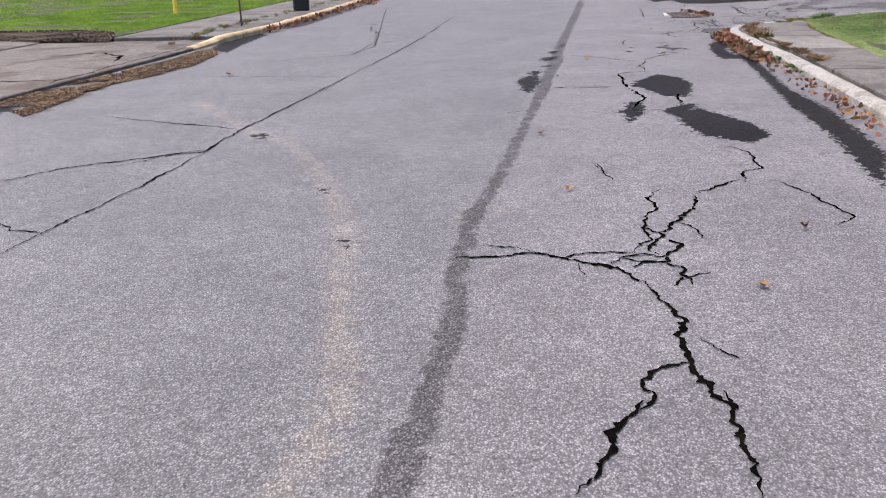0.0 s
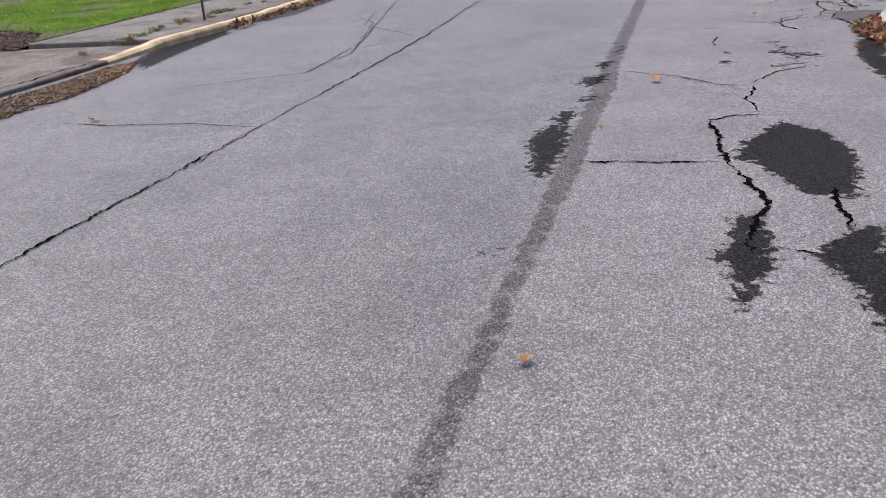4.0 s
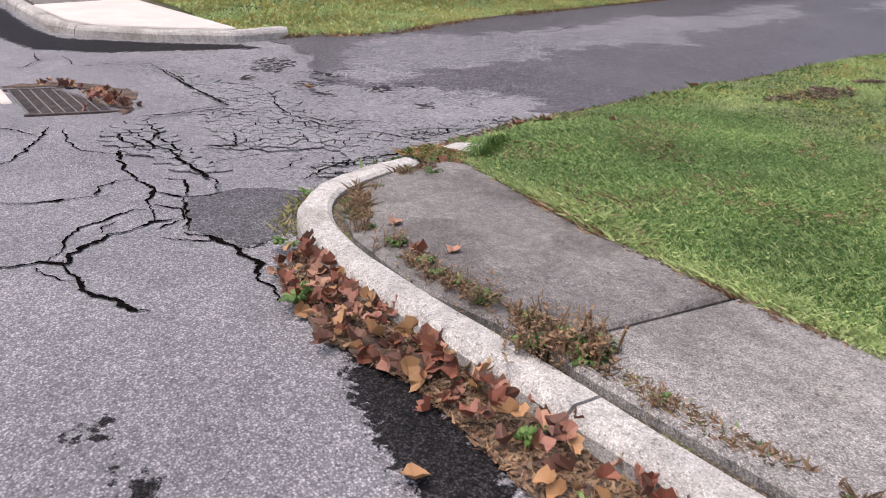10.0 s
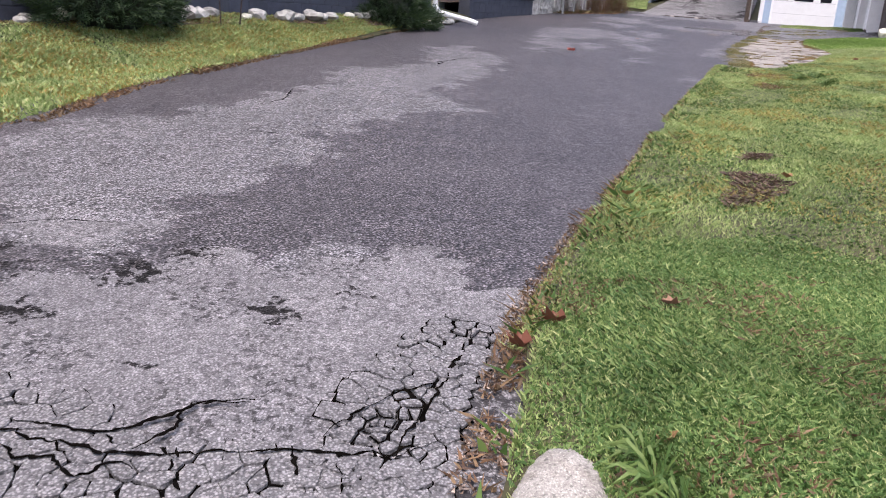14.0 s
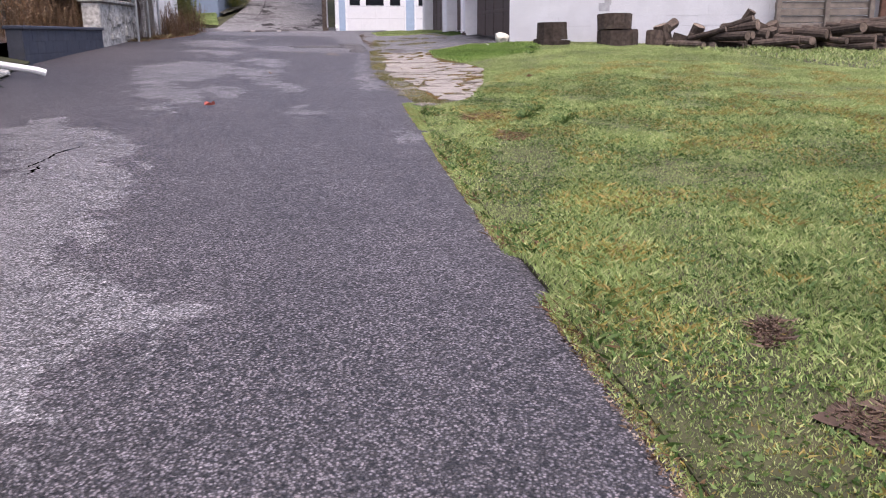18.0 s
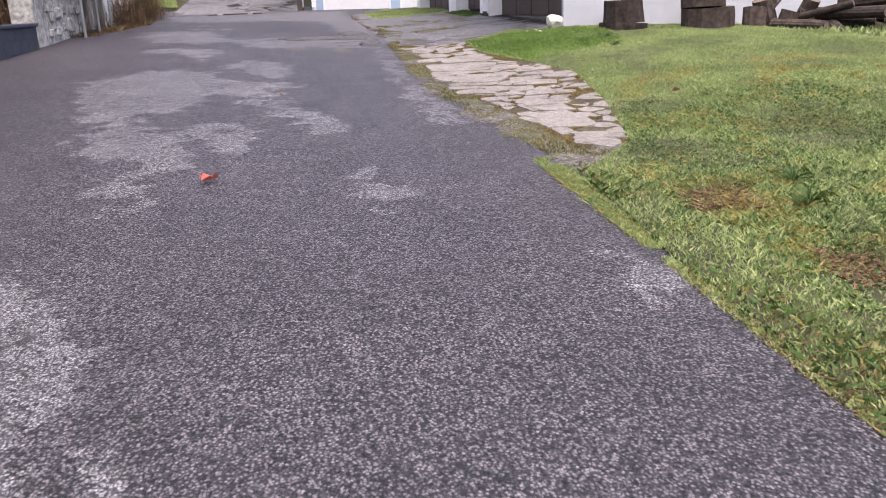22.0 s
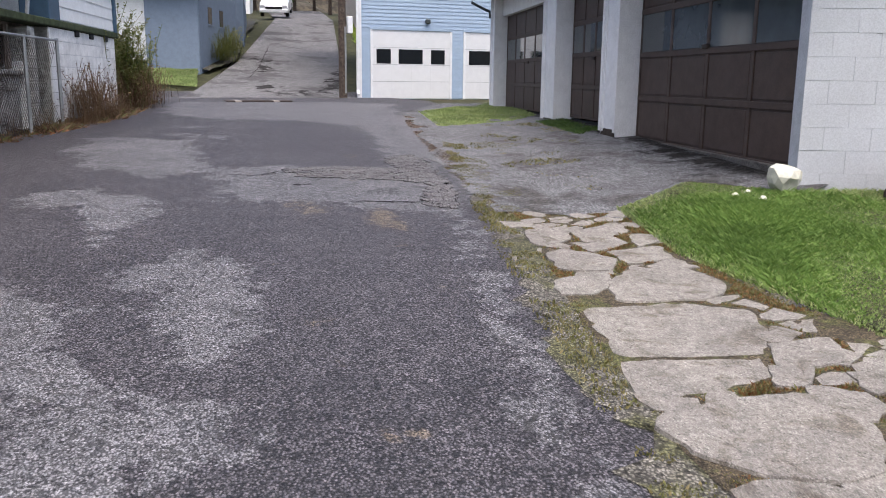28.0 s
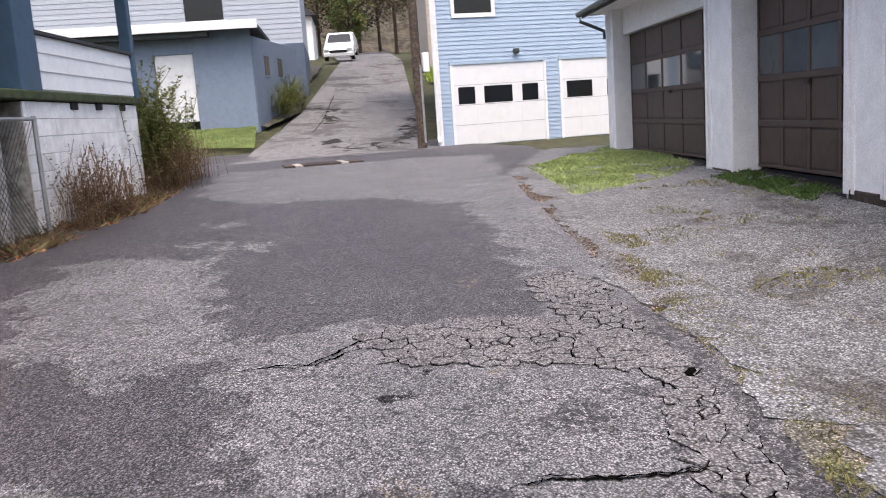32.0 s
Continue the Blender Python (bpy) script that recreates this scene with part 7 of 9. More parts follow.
boxed("roof_slab", (-0.5, -8.5, 6.0), (13, 0.6, 6.2), M["roof"], navy, 0.02)
nw = boxed("basement_window", (6.3, -0.02, 0.45), (7.3, 0.008, 1.0), M["glass_dark"], navy, 0.0)
boxed("window_frame", (6.22, -0.01, 0.38), (7.38, 0.02, 0.46), M["white_trim"], nw, 0.004)
part("downspout", tube(bmesh.new(), [(-0.02, 0.08, 6.0), (-0.02, 0.08, 0.22), (-0.06, 0.16, 0.1), (-0.28, 0.75, -0.02), (-0.34, 0.85, -0.06)], 0.05, 8), M["white_trim"], navy, "white downspout with an elbow")
part("downspout", tube(bmesh.new(), [(12.4, 0.07, 6.0), (12.4, 0.07, -0.4)], 0.055, 8), M["white_trim"], navy, "white corner downspout")
boxed("splash_collar", (-0.14, 0.02, 0.02), (0.06, 0.16, 0.1), M["white_trim"], navy, 0.01)

# low garden wall and stone planter between the houses
low = thing("garden_wall", frame_at(29.2, 12.72, 1.0, 180 - 13.5), "low dark blue block retaining wall", "garden wall")
boxed("wall_core", (0, -0.25, -0.2), (4.9, -0.005, 0.5), M["mortar_dark"], low, 0.0)
blocks(low, 0, 4.9, -0.1, 0.505, 0.0, M["navy"])
boxed("coping", (-0.02, -0.3, 0.5), (4.92, 0.04, 0.56), M["navy"], low, 0.012)
tagged(sheet("garden_bed", [(24.4, 14.3), (29.3, 12.8), (34, 11.8), (34.5, 16), (24.6, 17)], 0.35, M["dirt"], 0.8), "brown garden bed with dead stalks", "garden bed", kind="structure")
planter = thing("stone_planter", frame_at(33.3, 11.75, 1.15, 180 - 13.5), "old stone garden wall with flaking white paint", "garden wall")
boxed("wall_core", (0, -0.4, -0.2), (4.1, -0.02, 0.95), M["old_stone"], planter, 0.02)
for k in range(26):
    a = random.uniform(0, 3.8)
    z = random.uniform(-0.05, 0.75)
    boxed("stone", (a, -0.03, z), (a + random.uniform(0.18, 0.4), random.uniform(0.0, 0.035), z + random.uniform(0.12, 0.24)), M["old_stone"], planter, 0.02)
boxed("coping", (-0.05, -0.45, 0.95), (4.15, 0.06, 1.03), M["old_stone"], planter, 0.02)
boxed("gate_post", (-0.3, -0.25, -0.2), (-0.04, 0.05, 1.15), M["old_block"], planter, 0.02, "short white gate post")
# ---------------------------------------------------------------- logs, stumps and fence by the garage wall
WALL_DIR = Vector((-0.42, -0.907))
WALL_OUT = Vector((-0.907, 0.42))


def by_wall(s, out):
    """Place s metres along the white side wall from its corner and out from its face."""
    p = Vector((25.24, 5.03)) + WALL_DIR * s + WALL_OUT * out
    return p.x, p.y, ground_z(p.x, p.y)


def log_thing(name, m, radius, length, label, category, seed, flare=0.06, group=""):
    """A cut log: furrowed bark as one part and two sawn ends."""
    root = thing(name, m, label, category, group)
    bm = bmesh.new()
    sides, rings = 22, 5
    rows = []
    for k in range(rings):
        f = k / (rings - 1)
        row = []
        for s in range(sides):
            a = 2 * math.pi * s / sides
            r = radius * (1 + flare * (1 - f) + 0.09 * noise.noise((math.cos(a) * 1.5 + seed, math.sin(a) * 1.5, f * 0.8)) + 0.035 * (1 if s % 2 else -1))
            row.append(bm.verts.new((r * math.cos(a), r * math.sin(a), length * f)))
        rows.append(row)
    for a, b in zip(rows, rows[1:]):
        for s in range(sides):
            bm.faces.new((a[s], a[(s + 1) % sides], b[(s + 1) % sides], b[s]))
    part("bark", bm, M["bark"], root)
    for f, z, name2 in ((0, 0.004, "cut_end"), (-1, length - 0.004, "cut_end")):
        bm = bmesh.new()
        c = bm.verts.new((0, 0, z + (0.006 if f else -0.006)))
        ring = [bm.verts.new((radius * 0.98 * (1 + flare * (0 if f else 1) + 0.09 * noise.noise((math.cos(t) * 1.5 + seed, math.sin(t) * 1.5, 0.8 if f else 0))) * math.cos(t), radius * 0.98 * (1 + flare * (0 if f else 1) + 0.09 * noise.noise((math.cos(t) * 1.5 + seed, math.sin(t) * 1.5, 0.8 if f else 0))) * math.sin(t), z)) for t in (2 * math.pi * s / sides for s in range(sides))]
        for s in range(sides):
            bm.faces.new((c, ring[s], ring[(s + 1) % sides]) if f else (c, ring[(s + 1) % sides], ring[s]))
        part(name2, bm, M["logend"], root)
    return root


x, y, z = by_wall(1.02, 0.42)
log_thing("stump_slab", pose(x, y, z - 0.02, 3, 0, 10), 0.36, 0.12, "flat slice of dark log under a stump", "log", 1, 0.0)
log_thing("tree_stump", pose(x + 0.02, y, z + 0.1, 0, 1, 40), 0.29, 0.34, "dark barked upright stump beside the white wall", "stump", 2)
x, y, z = by_wall(2.3, 0.42)
log_thing("tree_stump", pose(x, y, z - 0.02, 0, 2, 80), 0.38, 0.34, "wide dark stump under a smaller one", "stump", 3)
log_thing("tree_stump", pose(x + 0.03, y + 0.06, z + 0.32, 2, -3, 130), 0.33, 0.30, "sawn log round stacked on a wide stump", "stump", 4, 0.0)
log_rng = random.Random(77)
pile = [
    # along, out, height, roll about, lean, turn, radius, length
    (3.02, 0.42, 0.0, 8, 6, 0, 0.17, 0.34), (3.3, 0.3, 0.0, -12, 14, 40, 0.15, 0.48), (3.42, 0.6, 0.0, 14, -10, 10, 0.14, 0.3),
    (3.25, 0.45, 0.36, 74, 10, 30, 0.1, 0.4), (3.72, 0.35, 0.0, -18, -20, 60, 0.12, 0.5), (3.8, 0.62, 0.1, 86, 0, 70, 0.11, 0.4),
    (4.35, 0.35, 0.36, 84, 0, -68, 0.1, 0.75), (4.2, 0.5, 0.12, 90, 0, -55, 0.12, 0.6), (4.5, 0.4, 0.1, 32, 0, -58, 0.09, 0.75),
    (4.75, 0.5, 0.0, 24, 8, 110, 0.13, 0.55), (5.0, 0.35, 0.0, 10, -22, 20, 0.17, 0.52), (5.25, 0.5, 0.0, -16, 16, 80, 0.15, 0.45),
    (5.5, 0.3, 0.05, 20, 24, 140, 0.12, 0.55),
]
for layer, (s0, s1, count) in enumerate(((3.1, 9.7, 30), (3.5, 9.2, 22), (4.3, 8.6, 14), (6.0, 8.2, 6))):
    for k in range(count):
        pile.append((s0 + (s1 - s0) * (k + log_rng.random()) / count, log_rng.uniform(0.3, 1.0 - 0.2 * layer), 0.06 + 0.135 * layer + log_rng.uniform(0, 0.05), 90 + log_rng.gauss(0, 7), 0, -65 + log_rng.gauss(0, 24), log_rng.uniform(0.05, 0.1), log_rng.uniform(0.35, 1.1)))
for k, (s, out, up, rx, ry, rz, r, length) in enumerate(pile):
    x, y, z = by_wall(s, out)
    log_thing("split_log" if rx < 70 else "log", pose(x, y, z + up - (0.03 if rx < 70 else 0), rx, ry, rz), r, length, "leaning weathered firewood chunk beside the white wall" if rx < 70 else "weathered dark firewood log lying in the pile by the wall", "log", k + 10, 0.0, "firewood pile")


def fence_panel(name, x0, y0, x1, y1, tall, mat, label, slats, upright):
    d = Vector((x1 - x0, y1 - y0))
    root = thing(name, pose(x0, y0, ground_z(x0, y0), 0, 0, math.degrees(math.atan2(d.y, d.x))), label, "fence")
    w = d.length
    for a in (0.0, w / 2, w - 0.09):
        boxed("post", (a, -0.1, -0.2), (a + 0.09, -0.012, tall + 0.05), mat, root, 0.008)
    if upright:
        n = int(w / 0.15)
        for k in range(n):
            boxed("picket", (k * w / n + 0.008, -0.01, 0.05), ((k + 1) * w / n - 0.008, 0.014, tall + random.uniform(-0.02, 0.02)), mat, root, 0.004)
    else:
        n = slats
        for k in range(n):
            off = 0.014 if k % 2 else -0.012
            boxed("slat", (0, off, 0.08 + k * tall / n), (w, off + 0.02, 0.08 + (k + 1) * tall / n - 0.015), mat, root, 0.004)
    return root


fx0, fy0, _ = by_wall(5.42, 0.10)
fx1, fy1, _ = by_wall(7.3, 0.10)
fence_panel("slatted_panel", fx0, fy0, fx1, fy1, 1.5, M["wood_grey"], "grey weathered slatted wood panel against the wall", 11, False)
fx0, fy0, _ = by_wall(7.5, -0.1)
fx1, fy1, _ = by_wall(13.5, -0.1)
fence_panel("picket_fence", fx0, fy0, fx1, fy1, 1.7, M["wood_brown"], "brown stained board fence beyond the garage", 0, True)

rock = tagged(new("painted_rock", stone_mesh("painted_rock", M["rock_white"], 7, 0.8, 0.22)), "white painted rock at the garage corner", "rock")
rock.matrix_basis = pose(25.36, 4.98, ground_z(25.36, 4.98) + 0.12, 10, 0, 30) @ Matrix.Diagonal((0.3, 0.3, 0.36, 1))
for k, (dx, dy, s) in enumerate(((0.28, 0.12, 0.1), (0.33, -0.05, 0.07), (0.2, 0.3, 0.06), (-0.15, 0.25, 0.08))):
    o = tagged(new("rock_chip", stone_mesh("rock_chip", M["rock_white"], 9 + k, 0.7, 0.25)), "small pale rock chip on the gravel", "rock", "rock chips")
    o.matrix_basis = pose(25.25 + dx * 0.8, 5.15 + dy, ground_z(25.4, 5.4) + 0.03, 0, 0, 50 * k) @ Matrix.Scale(s, 4)

# ---------------------------------------------------------------- drains
def drain(name, m, w, length, bars, label, ends=0.0):
    root = thing(name, m, label, "drain")
    fr = bmesh.new()
    for lo, hi in (((-0.04, -0.04, -0.03), (w + 0.04, 0.0, 0.012)), ((-0.04, length, -0.03), (w + 0.04, length + 0.04, 0.012)), ((-0.04, 0, -0.03), (0.0, length, 0.0118)), ((w, 0, -0.03), (w + 0.04, length, 0.0118))):
        box(fr, lo, hi, 0.003)
    part("frame", fr, M["iron"], root)
    # Shallow solid plate; its black colour stands for the unlit pit.
    boxed("pit", (0, 0, -0.03), (w, length, -0.004), M["black"], root, 0.0, "black plate painted as the dark shade under the grate")
    for k in range(bars):
        a = length * (k + 0.5) / bars
        boxed("bar", (0.0, a - length / bars * 0.24, -0.004), (w, a + length / bars * 0.24, 0.011), M["iron"], root, 0.003)
    for c in (0.33, 0.66):
        boxed("cross_bar", (w * c - 0.012, 0, -0.004), (w * c + 0.012, length, 0.009), M["iron"], root, 0.002)
    return root


grate = thing("street_drain", pose(6.1, 14.03, 0.009, 0, 0, -18), "dark iron street drain grate with pale worn ribs and leaves", "drain")
# No hollow below: a black plate gives the pit's shade.
boxed("pit", (0, 0, -0.03), (0.5, 0.88, -0.006), M["black"], grate, 0.0, "black plate painted as the dark shade under the grate")
for k in range(8):
    boxed("rib", (0.5 * k / 7 - 0.0045, 0, -0.006), (0.5 * k / 7 + 0.0045, 0.88, 0.005), M["iron_worn"], grate, 0.002, "pale worn steel rib" if k == 0 else "")
for k in range(30):
    boxed("bar", (0.0, 0.88 * (k + 0.5) / 30 - 0.006, -0.006), (0.5, 0.88 * (k + 0.5) / 30 + 0.006, 0.002), M["iron"], grate, 0.001)
for lo, hi in (((-0.03, -0.03, -0.03), (0.53, -0.008, 0.006)), ((-0.03, 0.888, -0.03), (0.53, 0.91, 0.006))):
    boxed("frame_bar", lo, hi, M["iron"], grate, 0.003)
rim = boxed("drain_rim", (-0.1, 0.42, -0.05), (-0.032, 0.93, 0.006), M["concrete_pale"], grate, 0.012, "pale concrete rim patch")
sheet("drain_silt", ragged([(6.6, 13.75), (6.72, 13.8), (6.93, 14.2), (6.98, 14.6), (6.75, 15.0), (6.45, 15.12), (6.42, 15.02), (6.68, 14.85), (6.8, 14.55)], 0.08, 0.03, 51), 0.006, M["dirt"], 0.2, parent=road_ob)
drain_z = ground_z(41.8, 7.1) + 0.02
drain("lane_drain", pose(41.3, 6.86, drain_z, 0, 0, -3), 0.8, 0.7, 10, "dark iron trench grate across the alley with pale ends")
for ya, yb, mat, words in ((6.66, 6.81, "concrete_pale", "pale concrete end block"), (7.61, 7.76, "concrete_pale", "pale concrete end block"), (6.34, 6.65, "iron", "dark iron cover plate"), (7.77, 7.98, "iron", "dark iron cover plate")):
    boxed("drain_end", (41.28, ya, drain_z - 0.05), (42.13, yb, drain_z + 0.013), M[mat], alley_ob, 0.01, words)

# ---------------------------------------------------------------- poles by the street
pole = thing("utility_pole", frame_at(-0.45, 18.7, 0.1, 0), "dark wooden utility pole on the pavement edge", "utility pole")
part("shaft", tube(bmesh.new(), [(0, 0, -0.2), (0, 0, 4), (0.03, 0, 9)], 0.15, 12, 0.12), M["bark"], pole)
boxed("base_wrap", (-0.17, -0.17, -0.05), (0.17, 0.17, 0.3), M["black"], pole, 0.04)
guy = thing("guy_wire_guard", frame_at(-3.2, 19.2, 0.1, 0), "yellow plastic guard on a guy wire in the lawn", "guy wire")
part("guard", tube(bmesh.new(), [(0, 0, -0.1), (0.06, 0, 2.2)], 0.05, 8), M["yellow"], guy)
part("wire", tube(bmesh.new(), [(0.06, 0, 2.2), (0.3, -0.05, 8)], 0.012, 5), M["steel"], guy)
stake = thing("sign_stake", frame_at(-1.45, 15.2, 0.1, 0), "thin rusty metal stake at the pavement edge", "stake")
part("rod", tube(bmesh.new(), [(0, 0, -0.1), (0.01, 0, 1.3)], 0.018, 6), M["iron"], stake)

# ---------------------------------------------------------------- cars
def car(name, m, paint, label, light):
    """A parked saloon: length along x, front at +x."""
    root = thing(name, m, label, "car")
    prof = [(-2.2, 0.32), (-2.25, 0.55), (-2.18, 0.86), (-1.75, 0.95), (-1.3, 1.38), (-0.4, 1.47), (0.35, 1.42), (1.05, 0.98), (1.95, 0.82), (2.2, 0.6), (2.2, 0.3)]
    bm = bmesh.new()
    rings = []
    for yy, inset in ((-0.86, 0.1), (-0.82, 0.0), (0.0, -0.02), (0.82, 0.0), (0.86, 0.1)):
        ring = []
        for px, pz in prof:
            narrow = 0.86 if pz > 1.0 else 1.0
            ring.append(bm.verts.new((px * (1 - 0.02 * abs(yy)), yy * narrow, pz - (0.05 if abs(yy) > 0.84 and pz > 0.5 else 0))))
        rings.append(ring)
    for a, b in zip(rings, rings[1:]):
        for k in range(len(prof) - 1):
            bm.faces.new((a[k], a[k + 1], b[k + 1], b[k]))
        bm.faces.new((a[-1], a[0], b[0], b[-1]))
    bm.faces.new(rings[0])
    bm.faces.new(rings[-1][::-1])
    bmesh.ops.recalc_face_normals(bm, faces=bm.faces)
    part("body", bm, paint, root, smooth_it=False)
    for n, v in (("windscreen", [(0.42, -0.6, 1.4), (0.42, 0.6, 1.4), (1.02, 0.7, 1.03), (1.02, -0.7, 1.03)]), ("rear_window", [(-1.32, 0.6, 1.36), (-1.32, -0.6, 1.36), (-1.74, -0.7, 1.0), (-1.74, 0.7, 1.0)])):
        mesh_of(n, [(p[0] + (0.014 if p[0] > 0 else -0.014), p[1], p[2] + 0.014) for p in v], [(0, 1, 2, 3)], M["glass_dark"], root)
    for sy in (-1, 1):
        mesh_of("side_window", [(-1.2, sy * 0.752, 1.33), (0.3, sy * 0.752, 1.36), (0.85, sy * 0.79, 1.03), (-1.5, sy * 0.79, 1.0)], [(0, 1, 2, 3)], M["glass_dark"], root)
        for px in (-1.35, 1.4):
            wheel = part("wheel", tube(bmesh.new(), [(px, sy * 0.66, 0.31), (px, sy * 0.87, 0.31)], 0.31, 18), M["black"], root)
            part("rim", tube(bmesh.new(), [(px, sy * 0.8, 0.31), (px, sy * 0.885, 0.31)], 0.19, 12), M["steel"], wheel)
        boxed("tail_light", (-2.27, sy * 0.72 - 0.13, 0.62), (-2.16, sy * 0.72 + 0.1, 0.86), M["tail"], root, 0.02, "red tail light")
        boxed("headlight", (2.02, sy * 0.66 - 0.18, 0.62), (2.215, sy * 0.66 + 0.14, 0.76), M["lamp_glass"], root, 0.02)
    boxed("bumper", (-2.32, -0.84, 0.36), (-2.15, 0.84, 0.58), paint, root, 0.04)
    boxed("bumper", (2.12, -0.84, 0.3), (2.28, 0.84, 0.52), paint, root, 0.04)
    boxed("number_plate", (-2.33, -0.26, 0.42), (-2.315, 0.26, 0.54), M["white_trim"], root, 0.0)
    boxed("grille", (2.2, -0.5, 0.52), (2.285, 0.5, 0.66), M["black"], root, 0.01)
    return root


car("red_car", pose(9.75, 25.6, 0.0, 0, 0, 72), M["red_paint"], "dark red saloon parked along the kerb", 0)
car("white_car", pose(75.0, 1.0, 6.05, 0, 9, 166), M["white_paint"], "white saloon parked at the top of the lane", 0)

# ---------------------------------------------------------------- houses, trees at the top of the lane
def far_house(name, x, y, z, deg, w, d, h, mat, label, roof=1.6):
    root = thing(name, pose(x, y, z, 0, 0, deg), label, "house")
    boxed("wall", (0, 0, -2), (d, w, h), mat, root, 0.02)
    bm = bmesh.new()
    vs = [bm.verts.new(p) for p in ((-0.4, -0.4, h), (d + 0.4, -0.4, h), (d + 0.4, w + 0.4, h), (-0.4, w + 0.4, h), (-0.4, w / 2, h + roof), (d + 0.4, w / 2, h + roof))]
    for f in ((0, 1, 5, 4), (2, 3, 4, 5), (0, 4, 3), (1, 2, 5), (3, 2, 1, 0)):
        bm.faces.new([vs[k] for k in f])
    part("roof", bm, M["roof"], root)
    for k in range(2):
        for r in range(max(1, int(h / 2.7))):
            pane = boxed("window", (-0.03, w * (0.2 + 0.45 * k), 0.9 + 2.7 * r), (0.02, w * (0.2 + 0.45 * k) + 0.9, 2.2 + 2.7 * r), M["glass_dark"], root, 0.0)
            boxed("window_frame", (-0.05, w * (0.2 + 0.45 * k) - 0.08, 0.8 + 2.7 * r), (0.0, w * (0.2 + 0.45 * k) + 0.98, 0.9 + 2.7 * r), M["white_trim"], pane, 0.005)
    return root


far_house("pink_house", 88, 4.2, 7.0, -10, 6, 8, 5.2, M["pink"], "pink house far up the lane")
far_house("white_house", 90, 0.6, 7.2, -10, 3.2, 7, 3.2, M["siding_white"], "small white house far up the lane")
far_house("tan_house", 64, -7.6, 4.2, -10, 6, 10, 5.5, M["tan"], "tan house beside the lane")


def tree(name, x, y, z, tall, crown, mat, label, seed, clumps=60):
    r = random.Random(seed)
    root = thing(name, pose(x, y, z, 0, 0, r.uniform(0, 360)), label, "tree")
    bm = bmesh.new()
    tube(bm, [(0, 0, -0.5), (0.1, 0, tall * 0.3), (0.05, 0.1, tall * 0.6), (0, 0, tall * 0.9)], 0.22, 8, 0.05)
    for k in range(7):
        a = r.uniform(0, 6.28)
        h = tall * r.uniform(0.3, 0.7)
        tube(bm, [(0.05, 0, h), (math.cos(a) * crown * 0.5, math.sin(a) * crown * 0.5, h + crown * 0.4), (math.cos(a) * crown * 0.9, math.sin(a) * crown * 0.9, h + crown * 0.6)], 0.07, 5, 0.02)
    part("trunk", bm, M["bark"], root)
    n = clumps * 60
    g = np.random.default_rng(seed)
    c = g.normal(0, 1, (clumps, 3))
    c /= np.linalg.norm(c, axis=1)[:, None]
    c = c * (g.uniform(0.35, 1, (clumps, 1)) ** 0.5) * [crown, crown, tall * 0.36] + [0, 0, tall * 0.64]
    p = np.repeat(c, 60, 0) + g.normal(0, crown * 0.16, (n, 3))
    e1 = g.normal(0, 0.09, (n, 3))
    e2 = g.normal(0, 0.09, (n, 3))
    v = np.stack([p, p + e1, p + e1 + e2, p + e2], 1).reshape(-1, 3)
    k4 = np.arange(n)[:, None] * 4
    crown_ob = mesh_np("crown", v, np.concatenate([k4 + [0, 1, 2], k4 + [0, 2, 3]], 0), mat)
    crown_ob.parent = root
    return root


tree("tree", 97, -3.5, 7.5, 11, 3.4, M["tree_green"], "tall green and brown tree at the top of the lane", 1)
tree("tree", 99, -8.0, 7.5, 12, 3.6, M["tree_dark"], "dark tree at the top of the lane", 2)
tree("tree", 104, 0.0, 8.0, 13, 4.0, M["tree_dark"], "dark tree at the top of the lane", 3)
for _k, (tx, ty, tz, th, tc) in enumerate(((112, -5, 8.5, 17, 5.0), (115, -1, 8.5, 18, 5.5), (113, -9.5, 8.5, 16, 5.0), (118, 4, 9, 17, 5.5), (106, -6, 8.2, 9, 3.2), (109, -2.5, 8.4, 10, 3.5))):
    tree("tree", tx, ty, tz, th, tc, M["tree_dark"], "dark bare brown tree in the wood above the lane", 30 + _k, 75)
tree("tree", 86, -1.6, 6.8, 4.5, 1.3, M["tree_green"], "small green tree beside the white house", 4, 30)
tree("tree", 110, 6, 8.5, 13, 4.5, M["tree_dark"], "dark tree behind the far houses", 5)
tree("tree", 108, -14, 8.5, 12, 4.5, M["tree_green"], "green tree behind the far houses", 6)

# wooded hillside closing the view above the lane
hill_v, hill_f = [], []
for a in range(13):
    for b in range(41):
        hx, hy = 124 + a * 5.0, -75 + b * 3.4
        hill_v.append((hx, hy, 6 + a * 2.3 + 2.2 * noise.noise((hx * 0.21, hy * 0.21, 1)) + 1.6 * noise.noise((hx * 0.6, hy * 0.6, 2))))
for a in range(12):
    for b in range(40):
        hill_f.append((a * 41 + b, (a + 1) * 41 + b, (a + 1) * 41 + b + 1, a * 41 + b + 1))
tagged(mesh_of("backdrop_hill", hill_v, hill_f, M["far_wood"]), "brown wooded hillside beyond the far houses", "hill", kind="structure")
# ---------------------------------------------------------------- flagstones beside the alley
flags = tagged(new("flagstone_path"), "crazy paving of pale flat stones beside the alley", "flagstones", kind="structure")
FLAG_POLYS = []


